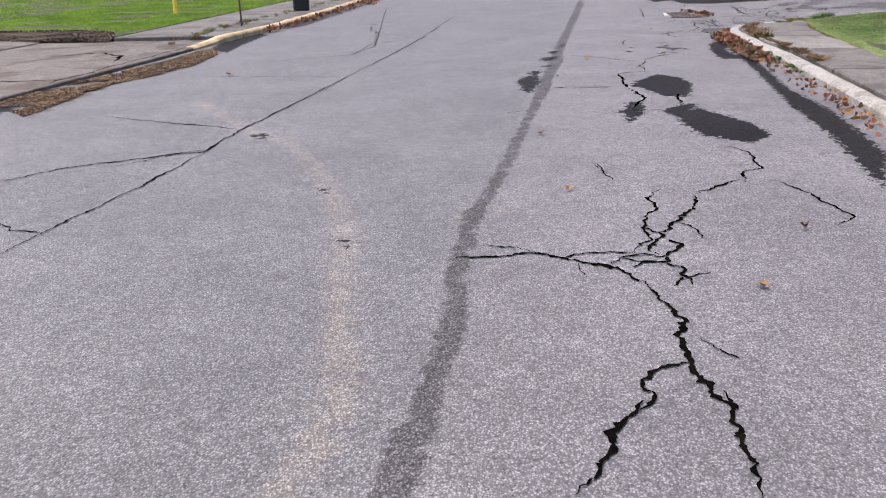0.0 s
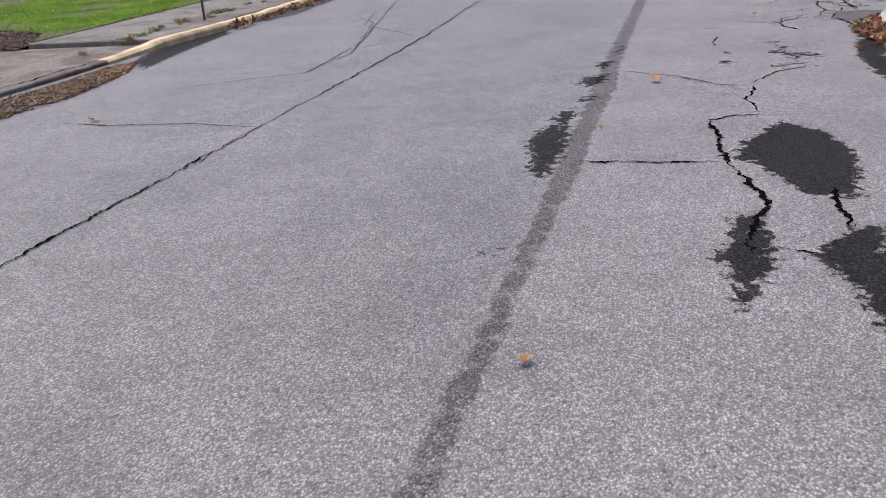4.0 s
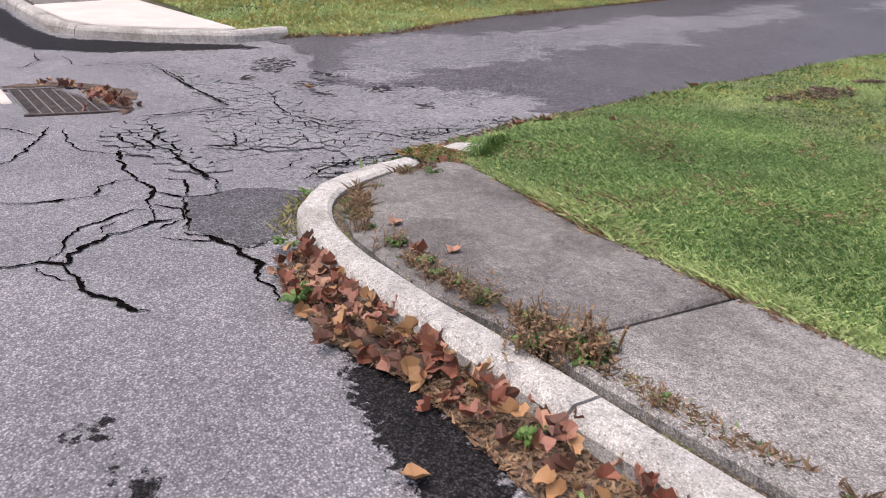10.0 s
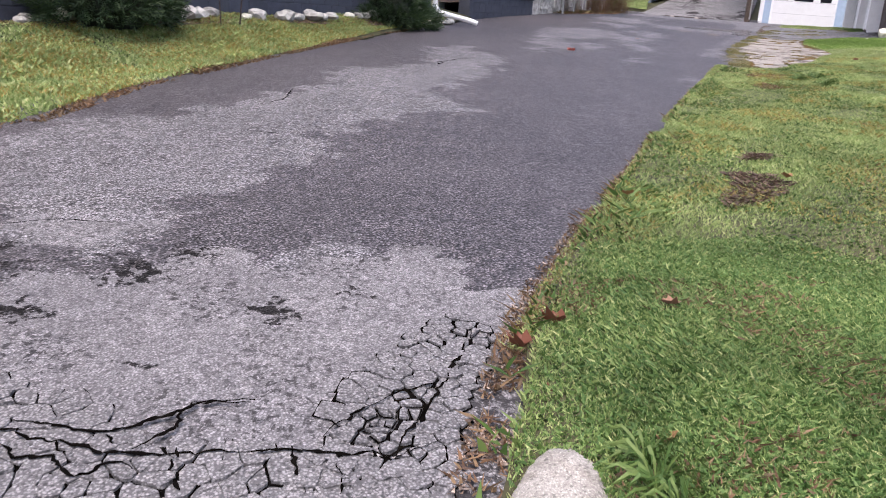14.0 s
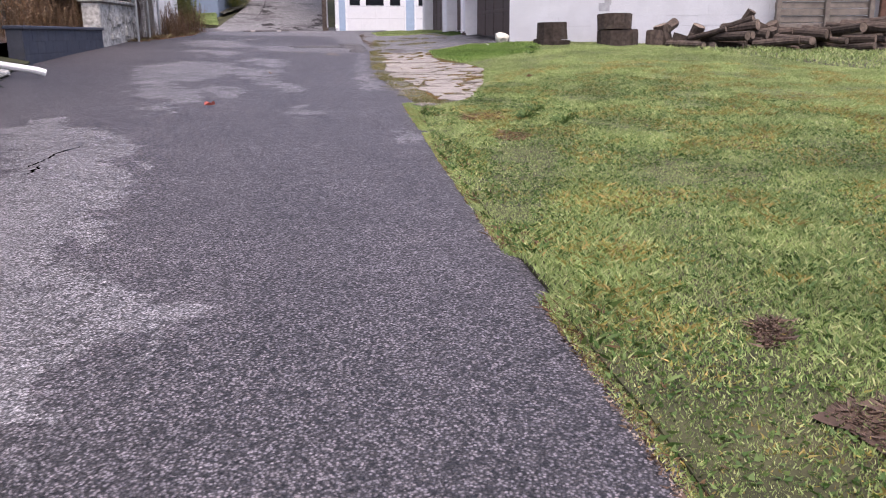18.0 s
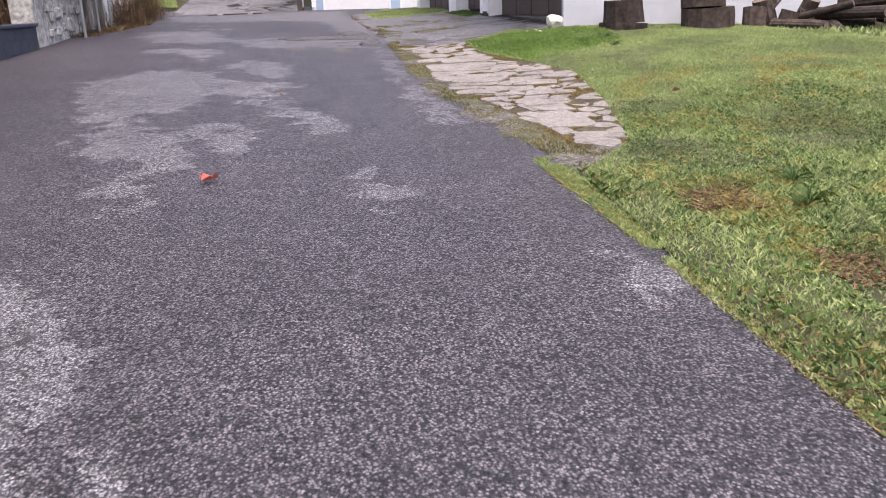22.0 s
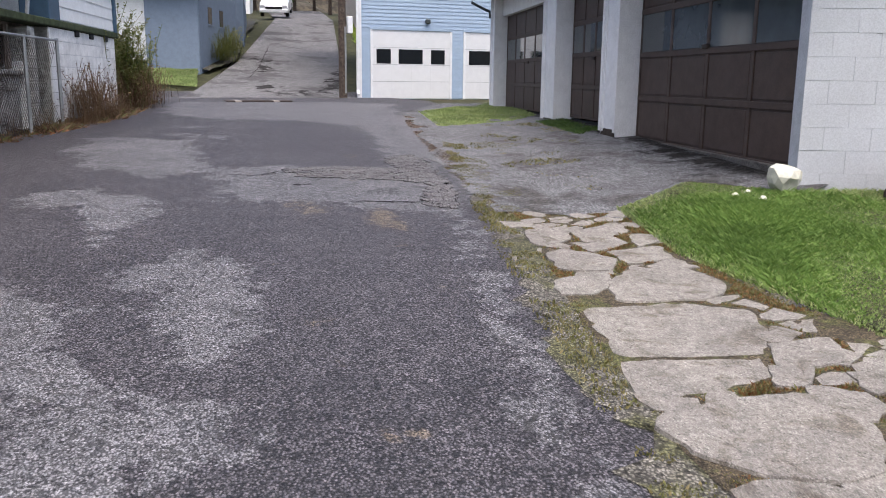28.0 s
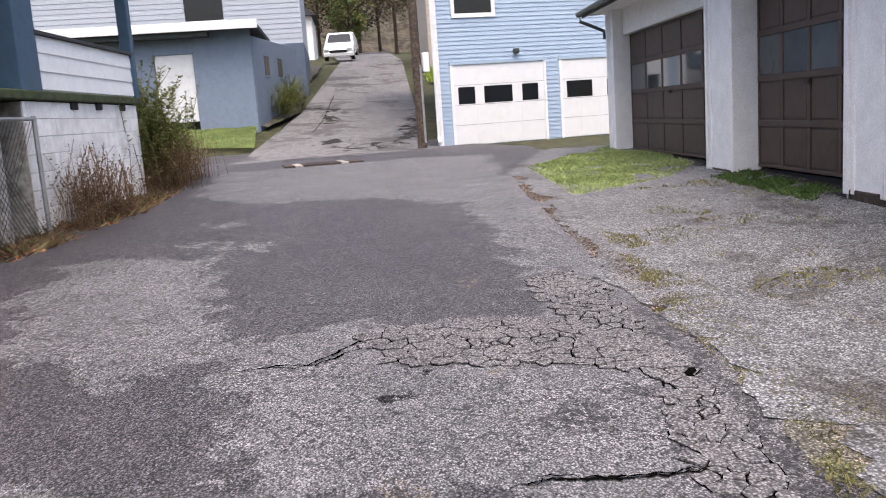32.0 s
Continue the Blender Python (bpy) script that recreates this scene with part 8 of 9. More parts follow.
def flagstone(*poly):
    mx, my = sum(p[0] for p in poly) / len(poly), sum(p[1] for p in poly) / len(poly)
    reach = max(math.dist(p, (mx, my)) for p in poly)
    grow = 1 + 0.055 / reach
    poly = [(mx + (x - mx) * grow, my + (y - my) * grow) for x, y in poly]
    FLAG_POLYS.append(poly)
    return chunk("flagstone", poly, -0.04, 0.022 + random.uniform(-0.004, 0.004), M["flag"], flags, 0.03, poly[0][0] * 3.3, 0.05)


flagstone((23.39, 8.07), (23.32, 7.53), (23.07, 7.23), (22.76, 7.4), (22.54, 7.62), (22.72, 8.27))
flagstone((22.66, 8.3), (22.48, 7.68), (22.3, 7.78), (22.27, 7.99), (22.25, 8.35), (22.31, 8.42))
flagstone((22.08, 8.49), (22.14, 8.24), (22.12, 7.83), (21.97, 7.68), (21.68, 7.82), (21.5, 8.04), (21.53, 8.26), (21.7, 8.46), (21.9, 8.54))
flagstone((23.74, 7.72), (24.02, 7.37), (23.86, 7.05), (23.51, 7.05), (23.33, 7.29), (23.45, 7.81))
flagstone((24.48, 7.74), (24.58, 7.55), (24.24, 7.35), (24.04, 7.54), (24.13, 7.8))
flagstone((23.93, 7.96), (23.97, 7.61), (23.82, 7.65), (23.63, 7.85), (23.66, 8.05))
flagstone((24.45, 7.27), (24.44, 6.91), (24.17, 6.98), (24.14, 7.29))
flagstone((25.18, 7.58), (25.23, 7.2), (24.84, 7.36), (24.75, 7.68))
flagstone((25.08, 7.21), (25.22, 6.75), (24.9, 6.85), (24.73, 7.29))
flagstone((25.54, 7.58), (25.49, 7.36), (25.34, 7.46), (25.37, 7.61))
flagstone((24.67, 7.37), (24.81, 7.05), (24.61, 7.04), (24.47, 7.39))
flagstone((24.78, 6.9), (24.57, 6.82), (24.5, 7.01))
flagstone((24.14, 6.98), (23.9, 6.98), (23.88, 7.13), (24.04, 7.23))
flagstone((22.56, 7.53), (22.51, 7.34), (22.36, 7.45), (22.37, 7.63))
flagstone((22.37, 7.7), (22.33, 7.54), (22.19, 7.68), (22.21, 7.81))
flagstone((22.53, 7.29), (22.34, 7.25), (22.28, 7.37), (22.39, 7.41))
flagstone((22.13, 7.7), (22.01, 7.56), (21.87, 7.59), (21.86, 7.75), (22.04, 7.77))
flagstone((22.24, 7.35), (22.26, 7.17), (22.01, 7.44), (22.07, 7.49))
flagstone((21.56, 8.56), (21.54, 8.37), (21.46, 8.25), (21.34, 8.33), (21.43, 8.6))
flagstone((21.48, 8.19), (21.49, 8.01), (21.33, 8.18), (21.36, 8.28))
flagstone((20.23, 8.5), (20.28, 8.29), (19.8, 8.23), (19.5, 8.3), (19.65, 8.56))
flagstone((19.52, 8.74), (19.53, 8.38), (18.91, 8.48), (18.82, 8.58), (18.95, 8.89))
flagstone((18.86, 8.88), (18.81, 8.81), (18.66, 8.82), (18.64, 8.94))
flagstone((18.62, 8.83), (18.52, 8.64), (18.13, 8.78), (18.07, 8.89), (18.31, 9.02))
flagstone((21.5, 8.58), (21.42, 8.32), (21.17, 8.3), (21.25, 8.68))
flagstone((21.08, 8.68), (21.08, 8.44), (20.76, 8.42), (20.88, 8.77))
flagstone((20.51, 8.7), (20.52, 8.46), (20.35, 8.53), (20.38, 8.71))
flagstone((21.1, 8.35), (21.06, 8.09), (20.87, 8.26), (20.9, 8.45))
flagstone((20.99, 8.13), (20.97, 7.91), (20.76, 8.01), (20.79, 8.22))
flagstone((20.73, 8.43), (20.75, 8.22), (20.56, 8.22), (20.58, 8.5))
flagstone((20.68, 8.08), (20.64, 7.92), (20.42, 8.09), (20.46, 8.24))
flagstone((20.87, 7.86), (20.79, 7.8), (20.65, 7.87), (20.72, 7.99))
flagstone((20.6, 7.93), (20.57, 7.79), (20.42, 7.95), (20.44, 8.05))
flagstone((22.19, 7.41), (22.08, 7.04), (21.92, 7.15), (22, 7.48))
flagstone((22.61, 7.5), (22.56, 7.21), (22.32, 7.35), (22.35, 7.65))
flagstone((20.51, 7.83), (20.41, 7.73), (20.32, 7.78), (20.36, 7.96))
flagstone((21.71, 7.29), (21.42, 7.18), (21.22, 7.34), (21.45, 7.49))
flagstone((20.24, 8.49), (20.14, 8.22), (19.92, 8.28), (19.63, 8.63), (19.96, 8.59))
flagstone((20.32, 8.56), (20.26, 8.5), (20.21, 8.59))
flagstone((20.41, 8.26), (20.36, 8.09), (20.2, 8.17), (20.26, 8.35))
flagstone((20.29, 8.04), (20.24, 7.88), (20.13, 8.02), (20.18, 8.13))
flagstone((21.63, 7.78), (21.57, 7.59), (21.29, 7.72), (21.32, 7.96))
flagstone((21.38, 7.68), (21.15, 7.5), (20.96, 7.62), (21.1, 7.86))
STONE_POLYS = list(FLAG_POLYS)
for k, poly in enumerate(cells(stone_strip, 0.2, 3, 0.6, 0.014, 0.1, 0.8)):
    cx, cy = np.array([sum(p[0] for p in poly) / len(poly)]), np.array([sum(p[1] for p in poly) / len(poly)])
    if max(polygon_distance(cx, cy, f)[0] for f in FLAG_POLYS) > 0.0 or noise.noise((cx[0] * 1.7, cy[0] * 1.7, 2.2)) > 0.5:
        continue
    STONE_POLYS.append(poly)
    chunk("flagstone", poly, -0.04, 0.0165 + random.uniform(-0.002, 0.003), M["flag"], flags, 0.03, k * 1.3 + 3, 0.08)

# ---------------------------------------------------------------- broken asphalt at the alley's mouth and edge
def crazed(size, joint, low, *region):
    """Asphalt broken into small blocks over a dark bed; the joints close up towards the edge of the broken area."""
    on_alley = region[0][0] > 9.5
    road_part, mat = (alley_ob, M["alley_pale"]) if on_alley else (road_ob, M["chunk"])
    seed = int(region[0][0] * 100)

    def depth_in(p):
        return float(polygon_distance(np.array([p[0]]), np.array([p[1]]), region)[0])

    def gap(mid):
        wide = 0.3 + 2.2 * noise.noise((mid.x * 4.1, mid.y * 4.1, seed)) + 1.9 * noise.noise((mid.x * 13, mid.y * 13, seed))
        return joint * 0.5 * max(0.03, wide) * smooth(-0.1, 0.14, depth_in(mid))

    bed_v, bed_f = [], []
    for i, poly in enumerate(cells(region, size, seed, 0.62, gap, -0.6)):
        c = Vector((sum(p[0] for p in poly) / len(poly), sum(p[1] for p in poly) / len(poly)))
        area = 0.5 * abs(sum(poly[q - 1][0] * poly[q][1] - poly[q][0] * poly[q - 1][1] for q in range(len(poly))))
        if area < 0.1 * size * size:
            continue
        sunk = smooth(-0.1, 0.1, depth_in(c))
        grow = 1 + joint * sunk * 1.1 / size
        start = len(bed_v)
        for x, y in poly:
            x, y = c.x + (x - c.x) * grow, c.y + (y - c.y) * grow
            bed_v.append((x, y, ground_z(x, y) + low + 0.0005 * (i % 3)))
        bed_f.append(tuple(range(start, len(bed_v))))
        chunk("asphalt_piece", poly, low - 0.004, low + 0.003 + 0.0045 * sunk + random.uniform(-0.001, 0.0015), mat, road_part, 0.006, i * 0.7, 0.05, fine=0.018, inset=0.02)
    mesh_of("crack_bed", bed_v, bed_f, M["crack"], road_part)


crazed(0.066, 0.0085, 0.004, (7, 13.47), (7.16, 13.45), (7.38, 13.33), (7.26, 12.91), (7.3, 12.52), (7.41, 12.15), (7.37, 11.93), (7.1, 11.83), (6.98, 11.96), (6.98, 12.13), (6.84, 12.31), (6.67, 12.42), (6.58, 12.63), (6.7, 12.83), (6.92, 13.29))
crazed(0.066, 0.005, 0.004, (7.65, 14.67), (7.65, 14.1), (7.71, 13.61), (7.52, 13.03), (7.34, 12.62), (7.27, 12.89), (7.13, 13.12), (7.26, 13.57), (7.41, 14.12))
crazed(0.08, 0.008, 0.004, (6.24, 13.39), (6.56, 13.53), (6.44, 13.17), (6.31, 12.67), (6.19, 12.3), (6.12, 12.34), (6.14, 12.65), (6.11, 13.01))
crazed(0.09, 0.009, 0.012, (28.67, 8.75), (28.76, 8.17), (28.5, 7.67), (28, 7.41), (27.57, 7.39), (27.59, 7.63), (27.85, 7.98), (27.94, 8.35), (28.18, 8.66))
crazed(0.075, 0.01, 0.012, (29.66, 7.01), (28.94, 7.08), (27.47, 7.38), (26.74, 7.57), (26.21, 7.72), (26.28, 7.89), (26.83, 7.77), (27.22, 7.57), (27.85, 7.56), (28.55, 7.51), (29.46, 7.36))

crazed(0.05, 0.014, 0.004, (6.7, 12), (7.27, 12.12), (7.71, 12.14), (8.06, 12.05), (8.3, 11.93), (8.16, 11.8), (7.73, 11.84), (7.39, 11.84), (7.09, 11.84), (6.76, 11.8), (6.53, 11.87))

# ---------------------------------------------------------------- grass
near_lawn = [(7.0, 11.3), (7.07, 11.5), (7.12, 11.66), (7.4, 11.7), (8.06, 11.67), (8.61, 11.61), (9.22, 11.5), (10.0, 11.32), (11.6, 11.0), (12.7, 10.77), (14, 10.47), (14, 6), (8, 6), (6.3, 8), (6.3, 9.4), (6.62, 10.36)]
mid_lawn = [(14, 10.47), (15, 10.24), (16, 10.0), (17.5, 9.5), (18.2, 8.65), (19.7, 7.85), (21.4, 7.1), (22.6, 6.95), (24.2, 6.9), (25.6, 6.5), (26.2, 5.4), (25.2, 5.0), (24, 2.4), (14, 2.4)]
far_lawn = [(6.3, 8), (8, 6), (14, 6), (14, 2.4), (24, 2.4), (22.3, -1.5), (22, -8), (2, -8), (4.9, 4.8)]


def grass_patch(name, poly, count, tall, mat, label, wide=0.006, thin=0.0, patchy=0.0, lean=0.6, lift=0.02):
    return grass_field(name, poly, count, tall, mat, label, wide, lift, thin, patchy, lean)


def corner_rise(x, y):
    """The lawn lies higher behind the kerb than along the alley."""
    back = np.where(x > 6.95, smooth_np(0.0, 0.5, np.interp(x, LAWN_X, LAWN_Y) - y), 1.0)
    return 0.078 * (1 - smooth_np(7.2, 9.5, x)) * back


grass_field("lawn_grass_near", near_lawn, 330000, 0.03, M["grass"], "short green lawn grass at the corner", 0.0028, 0.032, 0.03, 0.0, 0.55, corner_rise)


corner_lawn = [(7.05, 11.3), (7.05, 11.66), (7.5, 11.69), (8.06, 11.66), (8.61, 11.6), (9.2, 11.49), (9.6, 10.6), (8.6, 9.4), (7.0, 8.6), (6.35, 9.0), (6.3, 9.4), (6.62, 10.36)]
grass_field("corner_clover", corner_lawn, 150000, 0.026, M["clover"], "small round clover leaves among the corner lawn", 0.0062, 0.034, 1.1, 0.0, 0.9, corner_rise)
grass_field("corner_blades", corner_lawn, 70000, 0.03, M["grass"], "dense short grass blades at the corner", 0.0026, 0.03, 0.0, 0.0, 0.55, corner_rise)
grass_field("corner_dead_bits", corner_lawn, 9000, 0.028, M["weed_brown"], "dead brown bits among the corner lawn", 0.0045, 0.04, 0.0, 0.85, 1.0, corner_rise)
grass_patch("lawn_grass_mid", mid_lawn, 420000, 0.03, M["grass"], "short green lawn grass by the garage", 0.0034, 0.0, 0.0, 0.6, 0.032)
grass_patch("lawn_grass_far", far_lawn, 80000, 0.07, M["grass"], "lawn grass away from the alley", 0.01, 0.0, 0.0, 0.6, 0.035)
grass_patch("lawn_dry_blades", [(7.6, 11.5), (9.2, 11.5), (12.3, 10.85), (16, 9.98), (17.5, 9.4), (17.0, 8.9), (12, 10.1), (8.6, 11.0)], 16000, 0.04, M["grass_dry"], "yellow dry grass along the alley edge", 0.006, 0.0, 0.45, 0.9)
grass_patch("lawn_yellow_patches", [(8.5, 11.3), (12.3, 10.7), (16, 9.9), (17.5, 9.2), (21, 6.9), (20, 3), (12, 4), (8, 8)], 60000, 0.036, M["grass_dry"], "yellow and pale dry patches in the lawn", 0.005, 0.2, 0.72, 0.8, 0.034)
grass_patch("lawn_brown_spots", [(8.5, 11.3), (12.3, 10.7), (16, 9.9), (17.5, 9.2), (19, 7.5), (17, 5), (12, 7), (8.5, 9)], 14000, 0.03, M["weed_brown"], "brown dead spots in the lawn", 0.006, 0.2, 0.95, 1.0, 0.036)
grass_patch("lawn_clover", [(8.0, 11.5), (9.2, 11.4), (10.4, 11.15), (12.3, 10.7), (16, 9.85), (17.3, 9.3), (19.5, 7.8), (19, 6), (13, 6), (8, 9)], 46000, 0.022, M["weed"], "dark clover and plantain leaves in the lawn", 0.009, 0.0, 0.35, 1.0, 0.04)
def bank_rise(x, y):
    return 0.26 * smooth_np(0.2, 2.0, y - (17.0 - 0.19 * (x - 3))) * (0.4 + 0.6 * smooth_np(0.0, 0.9, x - 9.3 - 0.3 * (y - 15.8)))


BANK = [(9.2, 15.75), (9.5, 15.5), (10.4, 15.0), (12.1, 15.05), (16, 14.8), (19.0, 14.6), (22.5, 14.1), (22, 14.5), (10.3, 18.1), (11.5, 22), (10.9, 22), (9.85, 18.6)]
grass_field("bank_grass_green", BANK, 90000, 0.05, M["grass"], "green grass on the bank by the dark blue house", 0.009, 0.03, rise=bank_rise)
grass_field("bank_grass_dry", BANK, 90000, 0.045, M["grass_dry"], "yellowing grass on the bank by the dark blue house", 0.009, 0.03, 0.0, 0.35, rise=bank_rise)
grass_field("bank_edge_dead", [(9.1, 15.75), (9.45, 15.4), (10.4, 14.85), (12.1, 14.95), (16, 14.7), (19.0, 14.5), (22.5, 14.0), (22.5, 14.15), (19.0, 14.65), (16, 14.85), (12.1, 15.1), (10.4, 15.0), (9.5, 15.55)], 14000, 0.04, M["weed_brown"], "dead brown growth along the bank's ragged edge", 0.008, 0.02, 0.0, 0.25, 1.1)
grass_patch("verge_grass_street", [st(-7.0, 11.35), st(-7.5, 12.2), st(-8.4, 12.7), st(-12, 12.95), st(-26, 13.1), st(-26, 34), st(-7.02, 34)], 150000, 0.06, M["grass_street"], "green lawn grass beyond the pavement", 0.011, 0.0, 0.0, 0.6, 0.1)
grass_patch("verge_grass_near", [st(-7.02, 11.9), st(-7.6, 12.5), st(-8.5, 13.0), st(-12, 13.3), st(-12, 21), st(-7.02, 21)], 150000, 0.05, M["grass_street"], "dense green lawn grass beside the driveway", 0.008, 0.0, 0.0, 0.6, 0.1)
DRIVE_DIRT = [(-3.4, 8.4), (-2.9, 9.37), (-2.54, 10.2), (-2.23, 11.0), (-1.85, 12.2), (-1.6, 12.4), (-1.5, 11.7), (-1.65, 10.6), (-1.95, 9.9), (-2.4, 9.2), (-2.74, 7.4)]
grass_field("wash_crumbs", DRIVE_DIRT, 60000, 0.012, M["crumb"], "brown dirt crumbs washed along the driveway's foot", 0.009, 0.015, 0.2, 0.3, 1.4)
grass_field("wash_leaf_bits", DRIVE_DIRT, 9000, 0.025, M["weed_brown"], "brown leaf bits washed along the driveway's foot", 0.012, 0.015, 0.1, 0.45, 1.5)
grass_field("soil_clods", [st(-7.0, 11.05), st(-8.3, 11.1), st(-9.8, 11.7), st(-14, 12.0), st(-14, 12.9), st(-9.0, 13.2), st(-7.3, 12.2)], 50000, 0.04, M["crumb"], "dark brown clods along the bare soil's edge", 0.014, 0.07, 0.1, 0.1, 1.1)
grass_patch("strip_grass", [(33.0, 5.4), (37.0, 4.4), (39.3, 1.8), (36.5, 2.1), (34.6, 2.75), (33.6, 3.7)], 34000, 0.05, M["grass"], "thin grass before the far garage door", 0.007, 0.7, 0.3, 0.7, 0.02)
grass_patch("post_foot_weeds", [(30.2, 3.75), (30.6, 4.1), (33.4, 3.5), (33.2, 3.0), (31.5, 3.3)], 4500, 0.05, M["weed"], "green weeds at the foot of the garage posts", 0.007, 0.2, 0.5, 0.8, 0.02)
grass_patch("lane_grass", [(48.2, 9.5), (47.7, 8.2), (51.0, 7.9), (51.3, 10.5), (48.5, 11)], 24000, 0.07, M["grass"], "bright grass before the blue grey garage", 0.012, 0.0, 0.0, 0.5, 0.03)
grass_patch("lane_grass_right", [(60, -0.2), (66, -1.6), (72, -3), (72, -4.5), (60, -2.5)], 8000, 0.14, M["grass_lush"], "grass beside the climbing lane", 0.03)
grass_patch("wall_foot_grass", [(25.3, 6.55), (24.2, 6.9), (22.6, 6.95), (23.2, 5.2), (24.4, 4.6), (25.3, 5.05), (26.1, 5.4)], 50000, 0.06, M["grass_deep"], "taller deep green grass at the garage corner", 0.0045, 0.7)
grass_field("verge_moss", verge_strip, 60000, 0.024, M["moss"], "low moss and dry grass on the verge", 0.005, 0.02, 0.12, 0.5, 0.5, None, STONE_POLYS)
grass_field("stone_joint_rust", stone_strip, 60000, 0.02, M["rust_leaf"], "rust brown dead growth between flagstones", 0.005, 0.02, 0.02, 0.45, 0.55, None, STONE_POLYS)
grass_field("stone_joint_moss", stone_strip, 60000, 0.018, M["moss"], "low moss and clover between flagstones", 0.005, 0.02, 0.02, 0.3, 0.55, None, STONE_POLYS)
grass_field("apron_edge_crumbs", [(25.8, 7.5), (28.6, 6.95), (31, 6.4), (33.5, 5.8), (36.5, 4.9), (36.3, 4.5), (33, 5.5), (31, 6.05), (28.6, 6.6), (25.8, 7.0)], 60000, 0.012, M["crumb"], "dark crumbs and dirt along the apron's edge", 0.009, 0.016, 0.12, 0.45, 1.6)
grass_field("apron_edge_stones", [(25.8, 7.5), (28.6, 6.95), (31, 6.4), (33.5, 5.8), (36.5, 4.9), (36.3, 4.5), (33, 5.5), (31, 6.05), (28.6, 6.6), (25.8, 7.0)], 60000, 0.01, M["crumb_pale"], "pale loose stones along the apron's edge", 0.009, 0.016, 0.12, 0.35, 1.6)
grass_field("apron_moss", [(25.8, 7.35), (26.3, 7.42), (27.4, 7.1), (28.4, 7.0), (29.4, 6.8), (29.3, 6.5), (28.0, 6.55), (26.7, 6.8), (25.9, 7.0)], 22000, 0.022, M["moss"], "mossy yellow green mats beside the gravel apron", 0.006, 0.012, 0.25, 0.72, 0.8)
grass_patch("gravel_tufts", [(26.3, 6.3), (27, 5.6), (31, 4.0), (33, 3.4), (33, 5.2), (29, 6.3)], 5000, 0.03, M["moss"], "sparse moss on the gravel apron", 0.007, 0.1, 0.85, 0.8, 0.02)

# ---------------------------------------------------------------- leaf litter and weeds along the kerb
litter = thing("leaf_litter", pose(5.2, 9.8, 0), "drift of dry orange brown leaves in the gutter", "fallen leaves")
heap = [(5.47, 11.0), (5.75, 11.15), (5.45, 10.3), (5.37, 9.85), (5.15, 9.15), (4.9, 8.3), (4.7, 8.35), (4.85, 9.0), (4.95, 9.45), (5.2, 10.1), (5.22, 10.45)]
made = 0
while made < 295:
    x, y = random.uniform(4.6, 5.85), 8.2 + 3.0 * random.random() ** 0.75
    d = float(polygon_distance(np.array([x]), np.array([y]), heap)[0])
    if d < -0.04 * random.random():
        continue
    o = lay_leaf("leaf", x - 5.2, y - 9.8, 0.015 + min(d, 0.12) * 0.35 + random.uniform(0, 0.035), random.uniform(0.04, 0.085), litter, 1.1)
    made += 1
tagged(sheet("gutter_soil", ragged(heap, 0.04, 0.06, 71), 0.012, M["dirt"], 0.3, parent=road_ob), "")
grass_field("leaf_crumbs", heap, 12000, 0.022, M["weed_brown"], "crumbled leaf bits and stems in the gutter", 0.008, 0.02, 0.0, 0.2, 1.6)
drain_litter = thing("leaf_litter", pose(6.7, 14.5, 0), "dry leaves heaped over the drain grate's edge", "fallen leaves")
for k in range(70):
    v = random.random()
    x, y = 6.66 + 0.16 * v + random.gauss(0, 0.07) - 0.25 * max(0, v - 0.6), 13.85 + 1.15 * v + random.gauss(0, 0.05)
    lay_leaf("leaf", x - 6.7, y - 14.5, 0.022 + random.uniform(0, 0.03), random.uniform(0.035, 0.075), drain_litter, 0.8)
litter2 = thing("leaf_litter", pose(4.6, 6.5, 0), "thin trail of dry leaves along the kerb", "fallen leaves")
for k in range(150):
    v = random.uniform(1.5, 8.3)
    kx = float(np.interp(v, [p[1] for p in right_kerb], [p[0] for p in right_kerb]))
    lay_leaf("leaf", kx - random.uniform(0.02, 0.28) - 4.6, v - 6.5, 0.02 + random.uniform(0, 0.03), random.uniform(0.04, 0.08), litter2, 0.7)
litter3 = thing("leaf_litter", pose(0, 18, 0), "dry leaves and twigs caught along the far kerb", "fallen leaves")
for k in range(230):
    v = 12.3 + 9.5 * random.random() ** 0.9
    u = float(np.interp(v, (11, 13.3, 17.5, 30), (-5.05, -4.9, -4.95, -5.4))) + 0.04 + abs(random.gauss(0, 0.2)) * min(1.0, 0.25 + 0.12 * (v - 12))
    x, y = st(u, v)
    lay_leaf("leaf", x, y - 18, 0.02 + random.uniform(0, 0.05), random.uniform(0.06, 0.12), litter3, 0.9)
for k in range(60):
    v = random.uniform(10.2, 22)
    u = -5.6 - 0.01 * (v - 12) - random.uniform(-0.1, 0.2)
    x, y = st(u, v)
    plant("kerb_weed", random.choice(DRY_WEEDS + TUFTS), x, y, 0.07, random.uniform(0.25, 0.5), "dry tuft growing along the kerb", "weed", "kerb tufts")
